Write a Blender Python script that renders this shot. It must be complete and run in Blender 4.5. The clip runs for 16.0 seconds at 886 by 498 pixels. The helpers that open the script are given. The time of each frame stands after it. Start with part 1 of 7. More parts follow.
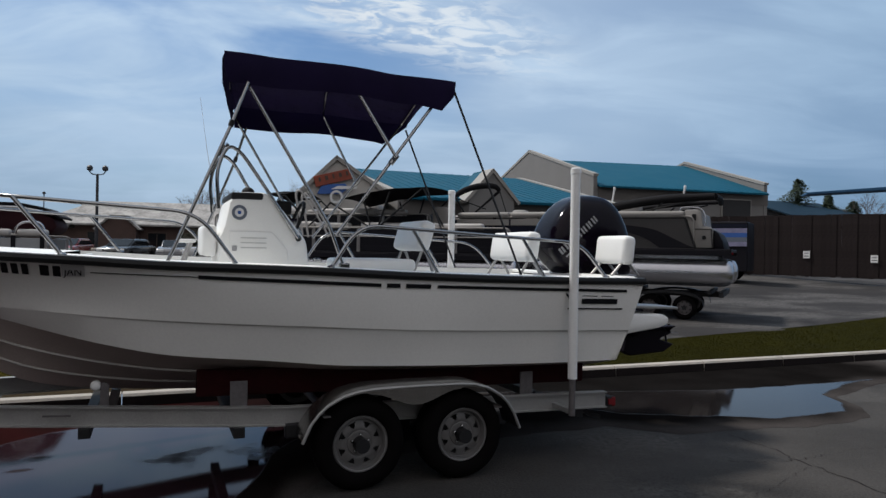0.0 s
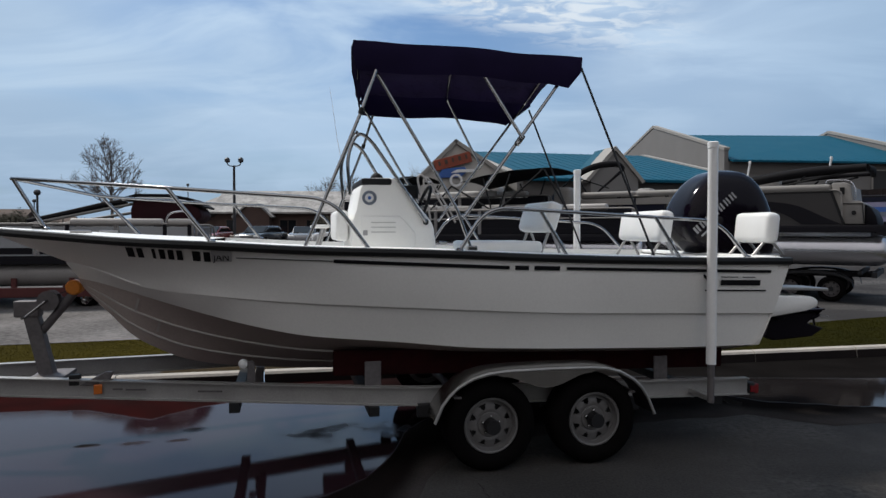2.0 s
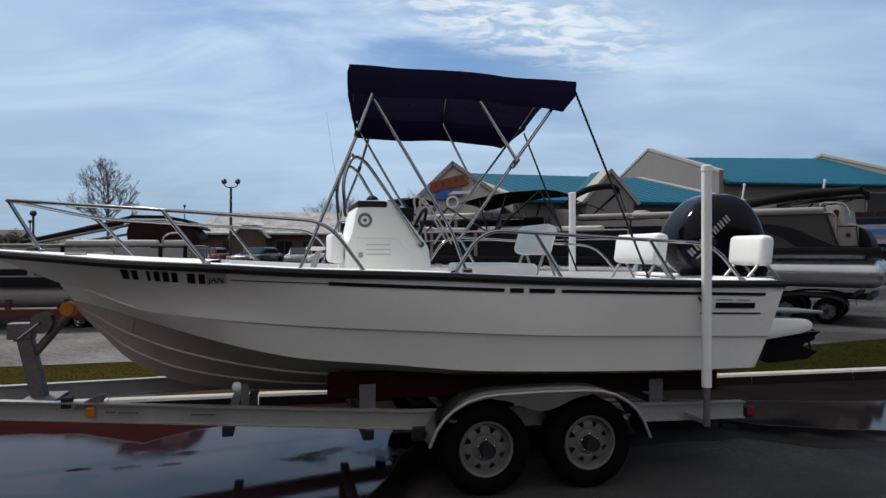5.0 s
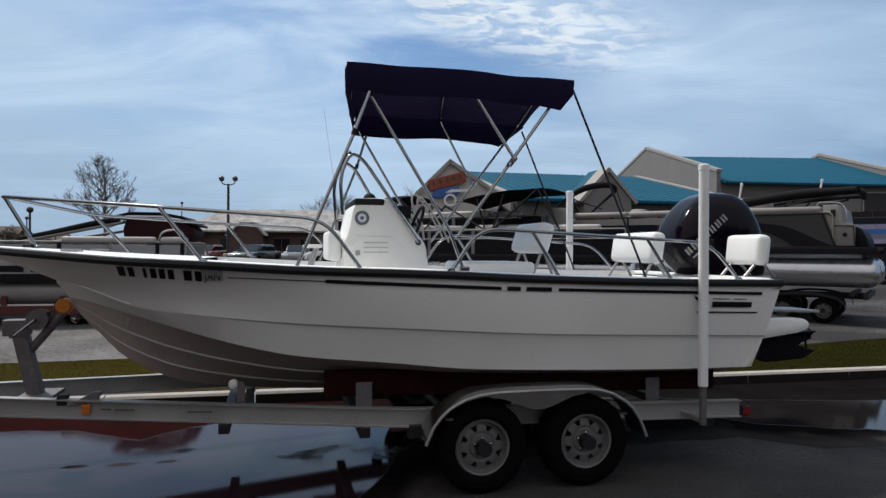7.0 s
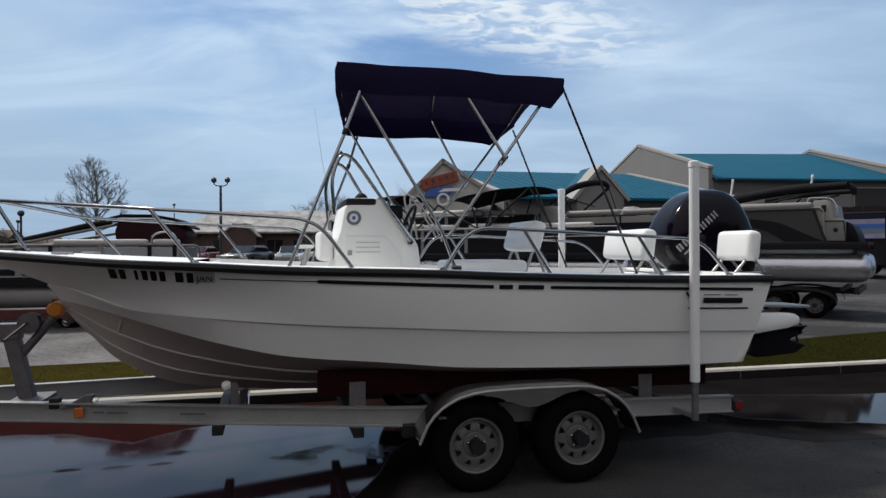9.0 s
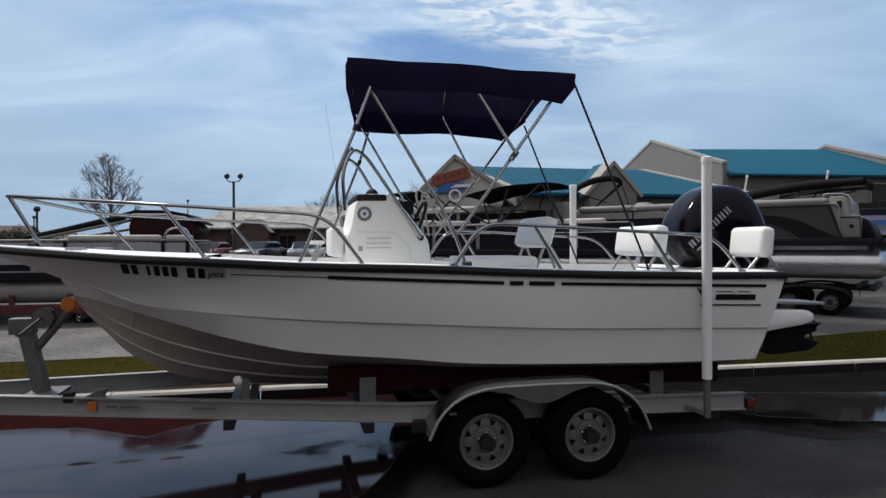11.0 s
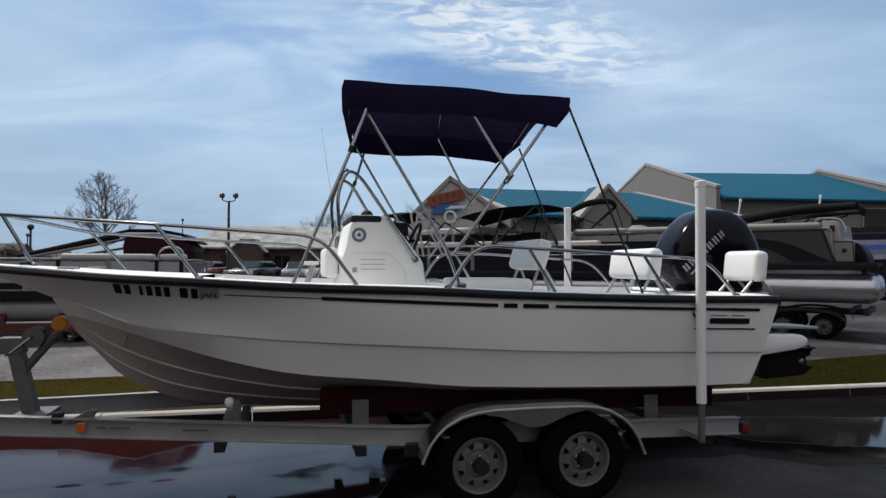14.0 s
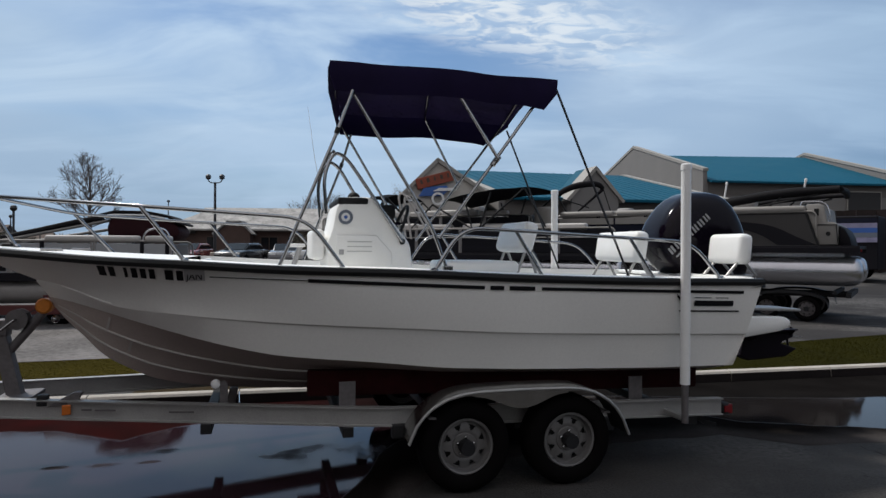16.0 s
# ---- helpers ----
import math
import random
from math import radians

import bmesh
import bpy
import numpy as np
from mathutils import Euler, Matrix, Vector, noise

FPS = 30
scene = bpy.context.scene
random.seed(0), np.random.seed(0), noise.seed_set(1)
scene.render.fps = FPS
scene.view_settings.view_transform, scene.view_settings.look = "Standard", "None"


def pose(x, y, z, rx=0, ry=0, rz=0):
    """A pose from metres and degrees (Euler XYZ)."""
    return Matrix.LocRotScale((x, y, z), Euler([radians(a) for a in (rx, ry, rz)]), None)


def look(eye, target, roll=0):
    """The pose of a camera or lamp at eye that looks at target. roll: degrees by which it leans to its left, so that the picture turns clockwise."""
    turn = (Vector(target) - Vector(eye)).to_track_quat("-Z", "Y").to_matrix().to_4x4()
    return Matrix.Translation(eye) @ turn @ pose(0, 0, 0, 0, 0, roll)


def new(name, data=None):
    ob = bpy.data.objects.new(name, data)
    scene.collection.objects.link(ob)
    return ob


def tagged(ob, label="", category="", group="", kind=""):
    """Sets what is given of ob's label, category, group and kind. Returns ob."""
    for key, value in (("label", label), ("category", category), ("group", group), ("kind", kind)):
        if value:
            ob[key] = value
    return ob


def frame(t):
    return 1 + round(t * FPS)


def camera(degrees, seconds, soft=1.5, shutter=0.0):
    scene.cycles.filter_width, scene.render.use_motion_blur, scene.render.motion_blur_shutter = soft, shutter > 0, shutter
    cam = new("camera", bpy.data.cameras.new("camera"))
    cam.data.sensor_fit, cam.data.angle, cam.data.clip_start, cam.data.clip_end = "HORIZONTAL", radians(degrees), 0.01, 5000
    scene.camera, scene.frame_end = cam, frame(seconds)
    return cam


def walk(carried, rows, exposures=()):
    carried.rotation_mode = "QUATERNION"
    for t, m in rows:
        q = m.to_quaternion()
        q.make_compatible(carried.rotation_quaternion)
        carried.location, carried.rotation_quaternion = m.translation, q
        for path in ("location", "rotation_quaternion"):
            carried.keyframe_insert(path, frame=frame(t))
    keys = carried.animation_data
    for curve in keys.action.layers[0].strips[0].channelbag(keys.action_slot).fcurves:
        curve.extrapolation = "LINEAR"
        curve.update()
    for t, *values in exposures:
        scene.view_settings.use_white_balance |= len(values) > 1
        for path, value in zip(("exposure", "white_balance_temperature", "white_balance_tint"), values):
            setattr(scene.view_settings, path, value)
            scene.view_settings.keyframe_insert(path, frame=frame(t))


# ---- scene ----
cam = camera(65.1, 16.0, soft=1.45)
PATH = [
    (0, (0.081, -0.123, 1.654), (0.398, 1.851, 1.655), 1.0),
    (0.5, (0.076, -0.125, 1.652), (0.36, 1.855, 1.656), 0.8),
    (1, (0.053, -0.123, 1.658), (0.159, 1.874, 1.647), 0.4),
    (1.5, (0.022, -0.101, 1.655), (-0.023, 1.899, 1.619), 0.3),
    (2, (0.023, -0.089, 1.652), (0.0, 1.91, 1.599), -0.0),
    (2.5, (0.024, -0.085, 1.656), (0.015, 1.915, 1.623), -0.0),
    (3, (0.025, -0.088, 1.658), (0.026, 1.912, 1.654), 0.1),
    (3.5, (0.03, -0.097, 1.661), (0.021, 1.903, 1.669), -0.1),
    (4, (0.031, -0.097, 1.66), (0.016, 1.903, 1.67), 0.1),
    (6.5, (0.036, -0.093, 1.661), (0.028, 1.907, 1.665), 0.1),
    (7, (0.036, -0.092, 1.66), (0.03, 1.908, 1.663), 0.3),
    (7.5, (0.037, -0.089, 1.66), (0.04, 1.911, 1.662), 0.2),
    (8, (0.039, -0.092, 1.66), (0.05, 1.908, 1.664), -0.1),
    (8.5, (0.042, -0.1, 1.66), (0.057, 1.9, 1.661), -0.2),
    (9, (0.049, -0.1, 1.658), (0.061, 1.9, 1.659), -0.3),
    (11.5, (0.061, -0.092, 1.659), (0.035, 1.908, 1.647), -0.2),
    (12, (0.062, -0.091, 1.663), (0.047, 1.909, 1.668), 0.0),
    (12.5, (0.065, -0.092, 1.665), (0.079, 1.907, 1.715), 0.3),
    (13, (0.063, -0.091, 1.663), (0.055, 1.909, 1.709), 0.2),
    (13.5, (0.065, -0.092, 1.666), (0.062, 1.907, 1.713), 0.3),
    (14, (0.064, -0.091, 1.664), (0.056, 1.909, 1.714), 0.2),
    (14.5, (0.062, -0.091, 1.659), (0.027, 1.909, 1.664), 0.2),
    (15, (0.069, -0.093, 1.663), (0.07, 1.907, 1.694), 0.5),
    (15.5, (0.067, -0.098, 1.665), (0.081, 1.902, 1.712), 0.7),
    (16, (0.072, -0.092, 1.665), (0.099, 1.908, 1.664), 0.3),
]
walk(cam, [(t, look(eye, target, roll)) for t, eye, target, roll in PATH],
     [(0, -0.18), (1.2, -0.17), (2.0, -0.14), (3.0, -0.08), (11, -0.07), (14.5, -0.08), (16, -0.15)])
from mathutils.bvhtree import BVHTree

# ---- world, sun ----
SUN_DIR = Vector((-0.60, 0.34, 1.0)).normalized()
world = bpy.data.worlds.new("world")
scene.world = world
world.use_nodes = True
wt = world.node_tree
wt.nodes.clear()


def wnode(kind, **props):
    n = wt.nodes.new(kind)
    for k, v in props.items():
        if k == "operation":
            n.operation = v
    return n


w_sky = wnode("ShaderNodeTexSky")
w_sky.sky_type = "NISHITA"
w_sky.sun_disc = False
w_sky.sun_elevation = math.asin(SUN_DIR.z)
w_sky.sun_rotation = math.atan2(SUN_DIR.x, SUN_DIR.y)
w_sky.dust_density = 1.6
w_tc = wnode("ShaderNodeTexCoord")
w_sep = wnode("ShaderNodeSeparateXYZ")
wt.links.new(w_tc.outputs["Generated"], w_sep.inputs[0])
w_abs = wnode("ShaderNodeMath", operation="MAXIMUM")
w_abs.inputs[1].default_value = 0.0
wt.links.new(w_sep.outputs[2], w_abs.inputs[0])
w_add = wnode("ShaderNodeMath", operation="ADD")
w_add.inputs[1].default_value = 0.16
wt.links.new(w_abs.outputs[0], w_add.inputs[0])
w_div = []
for k in (0, 1):
    d = wnode("ShaderNodeMath", operation="DIVIDE")
    wt.links.new(w_sep.outputs[k], d.inputs[0])
    wt.links.new(w_add.outputs[0], d.inputs[1])
    w_div.append(d)
w_comb = wnode("ShaderNodeCombineXYZ")
wt.links.new(w_div[0].outputs[0], w_comb.inputs[0])
wt.links.new(w_div[1].outputs[0], w_comb.inputs[1])


def cloud_noise(scale, detail, distortion, offset, lo, hi, stretch=(1, 1, 1)):
    m = wnode("ShaderNodeMapping")
    m.inputs["Location"].default_value = offset
    m.inputs["Scale"].default_value = stretch
    m.inputs["Rotation"].default_value = (0, 0, radians(22))
    wt.links.new(w_comb.outputs[0], m.inputs[0])
    n = wnode("ShaderNodeTexNoise")
    n.inputs["Scale"].default_value = scale
    n.inputs["Detail"].default_value = detail
    n.inputs["Roughness"].default_value = 0.55
    n.inputs["Distortion"].default_value = distortion
    wt.links.new(m.outputs[0], n.inputs["Vector"])
    r = wnode("ShaderNodeMapRange")
    r.interpolation_type = "SMOOTHSTEP"
    r.inputs[1].default_value, r.inputs[2].default_value = lo, hi
    wt.links.new(n.outputs["Fac"], r.inputs[0])
    return r.outputs[0]


def cloud_layer(base, fac, colour, amount):
    mul = wnode("ShaderNodeMath", operation="MULTIPLY")
    mul.inputs[1].default_value = amount
    wt.links.new(fac, mul.inputs[0])
    mx = wnode("ShaderNodeMix")
    mx.data_type = "RGBA"
    wt.links.new(mul.outputs[0], mx.inputs[0])
    wt.links.new(base, mx.inputs[6])
    mx.inputs[7].default_value = (*colour, 1)
    return mx.outputs[2]


SKY_STRENGTH = 0.10
w_gain = wnode("ShaderNodeMix")
w_gain.data_type = "RGBA"
w_gain.blend_type = "MULTIPLY"
w_gain.inputs[0].default_value = 1
w_gain.inputs[7].default_value = (0.78, 1.0, 1.22, 1)
wt.links.new(w_sky.outputs[0], w_gain.inputs[6])
col = cloud_layer(w_gain.outputs[2], cloud_noise(0.50, 3, 0.3, (3.1, 0.7, 0), 0.31, 0.58), (4.8, 6.3, 8.1), 0.88)
col = cloud_layer(col, cloud_noise(1.1, 5, 0.6, (0.4, 2.2, 0), 0.38, 0.74, (1, 1.8, 1)), (6.5, 8.2, 10.0), 0.82)
# one field of small broken cloud high ahead, drawn out towards the lower right
w_off = wnode("ShaderNodeVectorMath", operation="SUBTRACT")
w_off.inputs[1].default_value = (0.25, 2.00, 0)
wt.links.new(w_comb.outputs[0], w_off.inputs[0])
w_turn = wnode("ShaderNodeMapping")
w_turn.inputs["Rotation"].default_value = (0, 0, radians(-29))
wt.links.new(w_off.outputs[0], w_turn.inputs[0])
w_squash = wnode("ShaderNodeVectorMath", operation="MULTIPLY")
w_squash.inputs[1].default_value = (1.55, 3.6, 0)
wt.links.new(w_turn.outputs[0], w_squash.inputs[0])
w_field = wnode("ShaderNodeVectorMath", operation="LENGTH")
wt.links.new(w_squash.outputs[0], w_field.inputs[0])
w_edge = wnode("ShaderNodeMapRange")
w_edge.interpolation_type = "SMOOTHSTEP"
w_edge.inputs[1].default_value, w_edge.inputs[2].default_value = 1.15, 0.25
wt.links.new(w_field.outputs["Value"], w_edge.inputs[0])
w_broken = wnode("ShaderNodeMath", operation="MULTIPLY")
wt.links.new(cloud_noise(10.0, 6, 0.7, (5.4, 1.2, 0), 0.40, 0.62, (1, 1.7, 1)), w_broken.inputs[0])
wt.links.new(w_edge.outputs[0], w_broken.inputs[1])
col = cloud_layer(col, w_broken.outputs[0], (9.2, 9.7, 10.0), 0.80)
# pale haze over the horizon
w_haze = wnode("ShaderNodeMapRange")
w_haze.interpolation_type = "SMOOTHSTEP"
w_haze.inputs[1].default_value, w_haze.inputs[2].default_value = 0.30, -0.02
wt.links.new(w_sep.outputs[2], w_haze.inputs[0])
col = cloud_layer(col, w_haze.outputs[0], (2.5, 3.8, 5.7), 0.62)
# one broad pale cloud low over the roofs ahead
w_low = wnode("ShaderNodeVectorMath", operation="SUBTRACT")
w_low.inputs[1].default_value = (-0.13, 0.98, 0.135)
wt.links.new(w_tc.outputs["Generated"], w_low.inputs[0])
w_flat = wnode("ShaderNodeVectorMath", operation="MULTIPLY")
w_flat.inputs[1].default_value = (3.4, 1.0, 9.0)
wt.links.new(w_low.outputs[0], w_flat.inputs[0])
w_far = wnode("ShaderNodeVectorMath", operation="LENGTH")
wt.links.new(w_flat.outputs[0], w_far.inputs[0])
w_puff = wnode("ShaderNodeMath", operation="MULTIPLY_ADD")
w_puff.inputs[1].default_value = -0.35
wt.links.new(cloud_noise(1.6, 5, 0.5, (2.3, 6.1, 0), 0.30, 0.70), w_puff.inputs[0])
wt.links.new(w_far.outputs["Value"], w_puff.inputs[2])
w_body = wnode("ShaderNodeMapRange")
w_body.interpolation_type = "SMOOTHSTEP"
w_body.inputs[1].default_value, w_body.inputs[2].default_value = 1.05, 0.0
wt.links.new(w_puff.outputs[0], w_body.inputs[0])
col = cloud_layer(col, w_body.outputs[0], (5.7, 7.4, 9.5), 0.56)
# a thin bright veil high to the other side of the broken field
w_veil_off = wnode("ShaderNodeVectorMath", operation="DISTANCE")
w_veil_off.inputs[1].default_value = (0.33, 0.90, 0.29)
wt.links.new(w_tc.outputs["Generated"], w_veil_off.inputs[0])
w_veil = wnode("ShaderNodeMapRange")
w_veil.interpolation_type = "SMOOTHSTEP"
w_veil.inputs[1].default_value, w_veil.inputs[2].default_value = 0.34, 0.04
wt.links.new(w_veil_off.outputs["Value"], w_veil.inputs[0])
col = cloud_layer(col, w_veil.outputs[0], (6.6, 8.2, 10.2), 0.34)
# a thicker, greyer, unseen cloud bank added behind the viewer as fill light, ragged-edged
w_rag = wnode("ShaderNodeMath", operation="MULTIPLY_ADD")
w_rag.inputs[1].default_value = 0.30
wt.links.new(cloud_noise(1.4, 6, 0.4, (7.3, 4.1, 0), 0.30, 0.70), w_rag.inputs[0])
wt.links.new(w_sep.outputs[1], w_rag.inputs[2])
w_bank = wnode("ShaderNodeMapRange")
w_bank.interpolation_type = "SMOOTHSTEP"
w_bank.inputs[1].default_value, w_bank.inputs[2].default_value = 0.40, -0.20
wt.links.new(w_rag.outputs[0], w_bank.inputs[0])
w_rise = wnode("ShaderNodeMapRange")
w_rise.inputs[1].default_value, w_rise.inputs[2].default_value = 0.0, 0.9
wt.links.new(w_sep.outputs[2], w_rise.inputs[0])
w_grey = wnode("ShaderNodeMix")
w_grey.data_type = "RGBA"
w_grey.inputs[6].default_value = (4.4, 4.2, 4.2, 1)
w_grey.inputs[7].default_value = (9.6, 9.2, 9.2, 1)
wt.links.new(w_rise.outputs[0], w_grey.inputs[0])
w_most = wnode("ShaderNodeMath", operation="MULTIPLY")
w_most.inputs[1].default_value = 0.92
wt.links.new(w_bank.outputs[0], w_most.inputs[0])
w_over = wnode("ShaderNodeMix")
w_over.data_type = "RGBA"
wt.links.new(w_most.outputs[0], w_over.inputs[0])
wt.links.new(col, w_over.inputs[6])
wt.links.new(w_grey.outputs[2], w_over.inputs[7])
col = w_over.outputs[2]
w_side = wnode("ShaderNodeMapRange")
w_side.interpolation_type = "SMOOTHSTEP"
w_side.inputs[1].default_value, w_side.inputs[2].default_value = 0.10, 0.75
wt.links.new(w_sep.outputs[0], w_side.inputs[0])
w_dim = wnode("ShaderNodeMix")
w_dim.data_type = "RGBA"
w_dim.blend_type = "MULTIPLY"
wt.links.new(w_side.outputs[0], w_dim.inputs[0])
wt.links.new(col, w_dim.inputs[6])
w_dim.inputs[7].default_value = (0.66, 0.75, 0.84, 1)
col = w_dim.outputs[2]
w_bg = wnode("ShaderNodeBackground")
w_bg.inputs[1].default_value = SKY_STRENGTH
wt.links.new(col, w_bg.inputs[0])
w_out = wnode("ShaderNodeOutputWorld")
wt.links.new(w_bg.outputs[0], w_out.inputs[0])

sun_data = bpy.data.lights.new("sun", "SUN")
sun_data.energy, sun_data.angle, sun_data.color = 3.6, radians(6.0), (1.0, 0.95, 0.88)
sun = new("sun", sun_data)
sun.matrix_world = look(SUN_DIR * 50, (0, 0, 0))


# ---- materials ----
def mat(name, colour, rough=0.5, metal=0.0, var=0.18, scale=3.0, fine=60.0, bump=0.05, spec=0.5, coat=0.0, random_tone=0.0):
    m = bpy.data.materials.new(name)
    m.use_nodes = True
    nt = m.node_tree
    b = nt.nodes["Principled BSDF"]
    b.inputs["Roughness"].default_value = rough
    b.inputs["Metallic"].default_value = metal
    b.inputs["Specular IOR Level"].default_value = spec
    b.inputs["Coat Weight"].default_value = coat
    b.inputs["Coat Roughness"].default_value = 0.08
    tc = nt.nodes.new("ShaderNodeTexCoord")
    n1 = nt.nodes.new("ShaderNodeTexNoise")
    n1.inputs["Scale"].default_value, n1.inputs["Detail"].default_value = scale, 5
    n2 = nt.nodes.new("ShaderNodeTexNoise")
    n2.inputs["Scale"].default_value, n2.inputs["Detail"].default_value = fine, 3
    for n in (n1, n2):
        nt.links.new(tc.outputs["Object"], n.inputs["Vector"])
    add = nt.nodes.new("ShaderNodeMath")
    add.operation = "MULTIPLY_ADD"
    add.inputs[1].default_value = 0.45
    nt.links.new(n2.outputs["Fac"], add.inputs[0])
    half = nt.nodes.new("ShaderNodeMath")
    half.operation = "MULTIPLY"
    half.inputs[1].default_value = 0.55
    nt.links.new(n1.outputs["Fac"], half.inputs[0])
    nt.links.new(half.outputs[0], add.inputs[2])
    rng = nt.nodes.new("ShaderNodeMapRange")
    rng.inputs[1].default_value, rng.inputs[2].default_value = 0.3, 0.7
    rng.inputs[3].default_value, rng.inputs[4].default_value = 1 - var, 1 + var
    nt.links.new(add.outputs[0], rng.inputs[0])
    value = rng.outputs[0]
    if random_tone:
        oi = nt.nodes.new("ShaderNodeObjectInfo")
        rr = nt.nodes.new("ShaderNodeMapRange")
        rr.inputs[3].default_value, rr.inputs[4].default_value = 1 - random_tone, 1 + random_tone
        nt.links.new(oi.outputs["Random"], rr.inputs[0])
        mm = nt.nodes.new("ShaderNodeMath")
        mm.operation = "MULTIPLY"
        nt.links.new(value, mm.inputs[0])
        nt.links.new(rr.outputs[0], mm.inputs[1])
        value = mm.outputs[0]
    vm = nt.nodes.new("ShaderNodeVectorMath")
    vm.operation = "SCALE"
    vm.inputs[0].default_value = colour
    nt.links.new(value, vm.inputs["Scale"])
    nt.links.new(vm.outputs[0], b.inputs["Base Color"])
    rg = nt.nodes.new("ShaderNodeMapRange")
    rg.inputs[3].default_value, rg.inputs[4].default_value = max(0.02, rough - 0.08), min(1, rough + 0.08)
    nt.links.new(n1.outputs["Fac"], rg.inputs[0])
    nt.links.new(rg.outputs[0], b.inputs["Roughness"])
    if bump:
        bp = nt.nodes.new("ShaderNodeBump")
        bp.inputs["Strength"].default_value = bump
        bp.inputs["Distance"].default_value = 0.01
        nt.links.new(n2.outputs["Fac"], bp.inputs["Height"])
        nt.links.new(bp.outputs[0], b.inputs["Normal"])
    return m


M_gel = mat("gelcoat", (0.80, 0.79, 0.77), 0.55, var=0.05, scale=1.2, bump=0.01, spec=0.35)
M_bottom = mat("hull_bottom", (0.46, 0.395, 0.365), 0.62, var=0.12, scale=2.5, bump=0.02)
M_strake = mat("strake_gelcoat", (0.46, 0.44, 0.42), 0.45, var=0.08, bump=0.01)
M_deckw = mat("deck_white", (0.84, 0.84, 0.82), 0.45, var=0.05, scale=4, fine=150, bump=0.06)
M_black = mat("black_rubber", (0.007, 0.007, 0.008), 0.6, var=0.3, bump=0.03, spec=0.3)
M_decal = mat("decal_black", (0.008, 0.008, 0.010), 0.65, var=0.1, bump=0, spec=0.12)
M_grey_decal = mat("decal_grey", (0.32, 0.32, 0.33), 0.45, var=0.1, bump=0)
M_steel = mat("stainless", (0.30, 0.30, 0.305), 0.17, 1.0, var=0.06, scale=8, bump=0)
M_alu = mat("aluminium", (0.36, 0.355, 0.35), 0.48, 0.6, var=0.16, scale=5, fine=90, bump=0.04)
M_fender = mat("polished_fender", (0.34, 0.335, 0.33), 0.22, 0.96, var=0.14, scale=6, fine=90, bump=0.03)
M_sticker = mat("sticker_film", (0.42, 0.42, 0.43), 0.45, var=0.08, bump=0)
M_galv = mat("galvanised", (0.135, 0.124, 0.128), 0.6, 0.4, var=0.25, scale=14, fine=40, bump=0.05)
M_pvc = mat("pvc", (0.80, 0.80, 0.80), 0.35, var=0.05, scale=5, bump=0.01)
# darker copy of the navy canvas, underside shade put into its colour
M_canvas_under = mat("shaded_canvas", (0.007, 0.005, 0.018), 0.9, var=0.25, scale=3, fine=300, bump=0.1, spec=0.1)
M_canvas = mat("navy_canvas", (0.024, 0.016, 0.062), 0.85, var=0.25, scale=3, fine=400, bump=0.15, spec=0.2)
M_bcanvas = mat("black_canvas", (0.007, 0.0065, 0.008), 0.85, var=0.25, scale=3, fine=300, bump=0.15, spec=0.2)
M_maroon = mat("maroon_canvas", (0.026, 0.006, 0.009), 0.8, var=0.2, fine=300, bump=0.15, spec=0.2)
M_webbing = mat("black_webbing", (0.010, 0.010, 0.012), 0.75, var=0.2, fine=400, bump=0.1)
M_vinyl = mat("white_vinyl", (0.80, 0.80, 0.79), 0.42, var=0.04, scale=6, fine=200, bump=0.05)
M_cowl = mat("engine_cowl", (0.005, 0.003, 0.007), 0.09, var=0.15, bump=0, spec=0.17)
M_gear = mat("engine_gearcase", (0.006, 0.0035, 0.0075), 0.5, var=0.2, bump=0.02, spec=0.12)
M_silver = mat("silver_decal", (0.28, 0.28, 0.29), 0.5, 0.2, var=0.1, bump=0)
M_tyre = mat("tyre_rubber", (0.0045, 0.004, 0.0042), 0.95, var=0.3, scale=8, fine=120, bump=0.2, spec=0.05)
M_rim = mat("rim_paint", (0.16, 0.155, 0.155), 0.45, 0.3, var=0.15, scale=9, bump=0.02)
M_bunk = mat("bunk_carpet", (0.026, 0.005, 0.006), 0.95, var=0.35, scale=9, fine=300, bump=0.5, spec=0.1)
M_orange = mat("orange_plastic", (0.62, 0.20, 0.02), 0.4, var=0.15, bump=0.02)
M_amber = mat("amber_lens", (0.55, 0.14, 0.02), 0.25, var=0.1, bump=0)
M_red = mat("red_lens", (0.16, 0.008, 0.012), 0.25, var=0.1, bump=0)
M_blue = mat("blue_badge", (0.13, 0.15, 0.19), 0.4, var=0.1, bump=0)
M_asphalt = mat("asphalt", (0.0432, 0.0400, 0.0377), 0.9, var=0.60, scale=0.9, fine=55, bump=0.9, spec=0.15)
M_water = mat("puddle_water", (0.0084, 0.0075, 0.0072), 0.10, var=0.5, scale=1.6, fine=80, bump=0.0, spec=0.30)


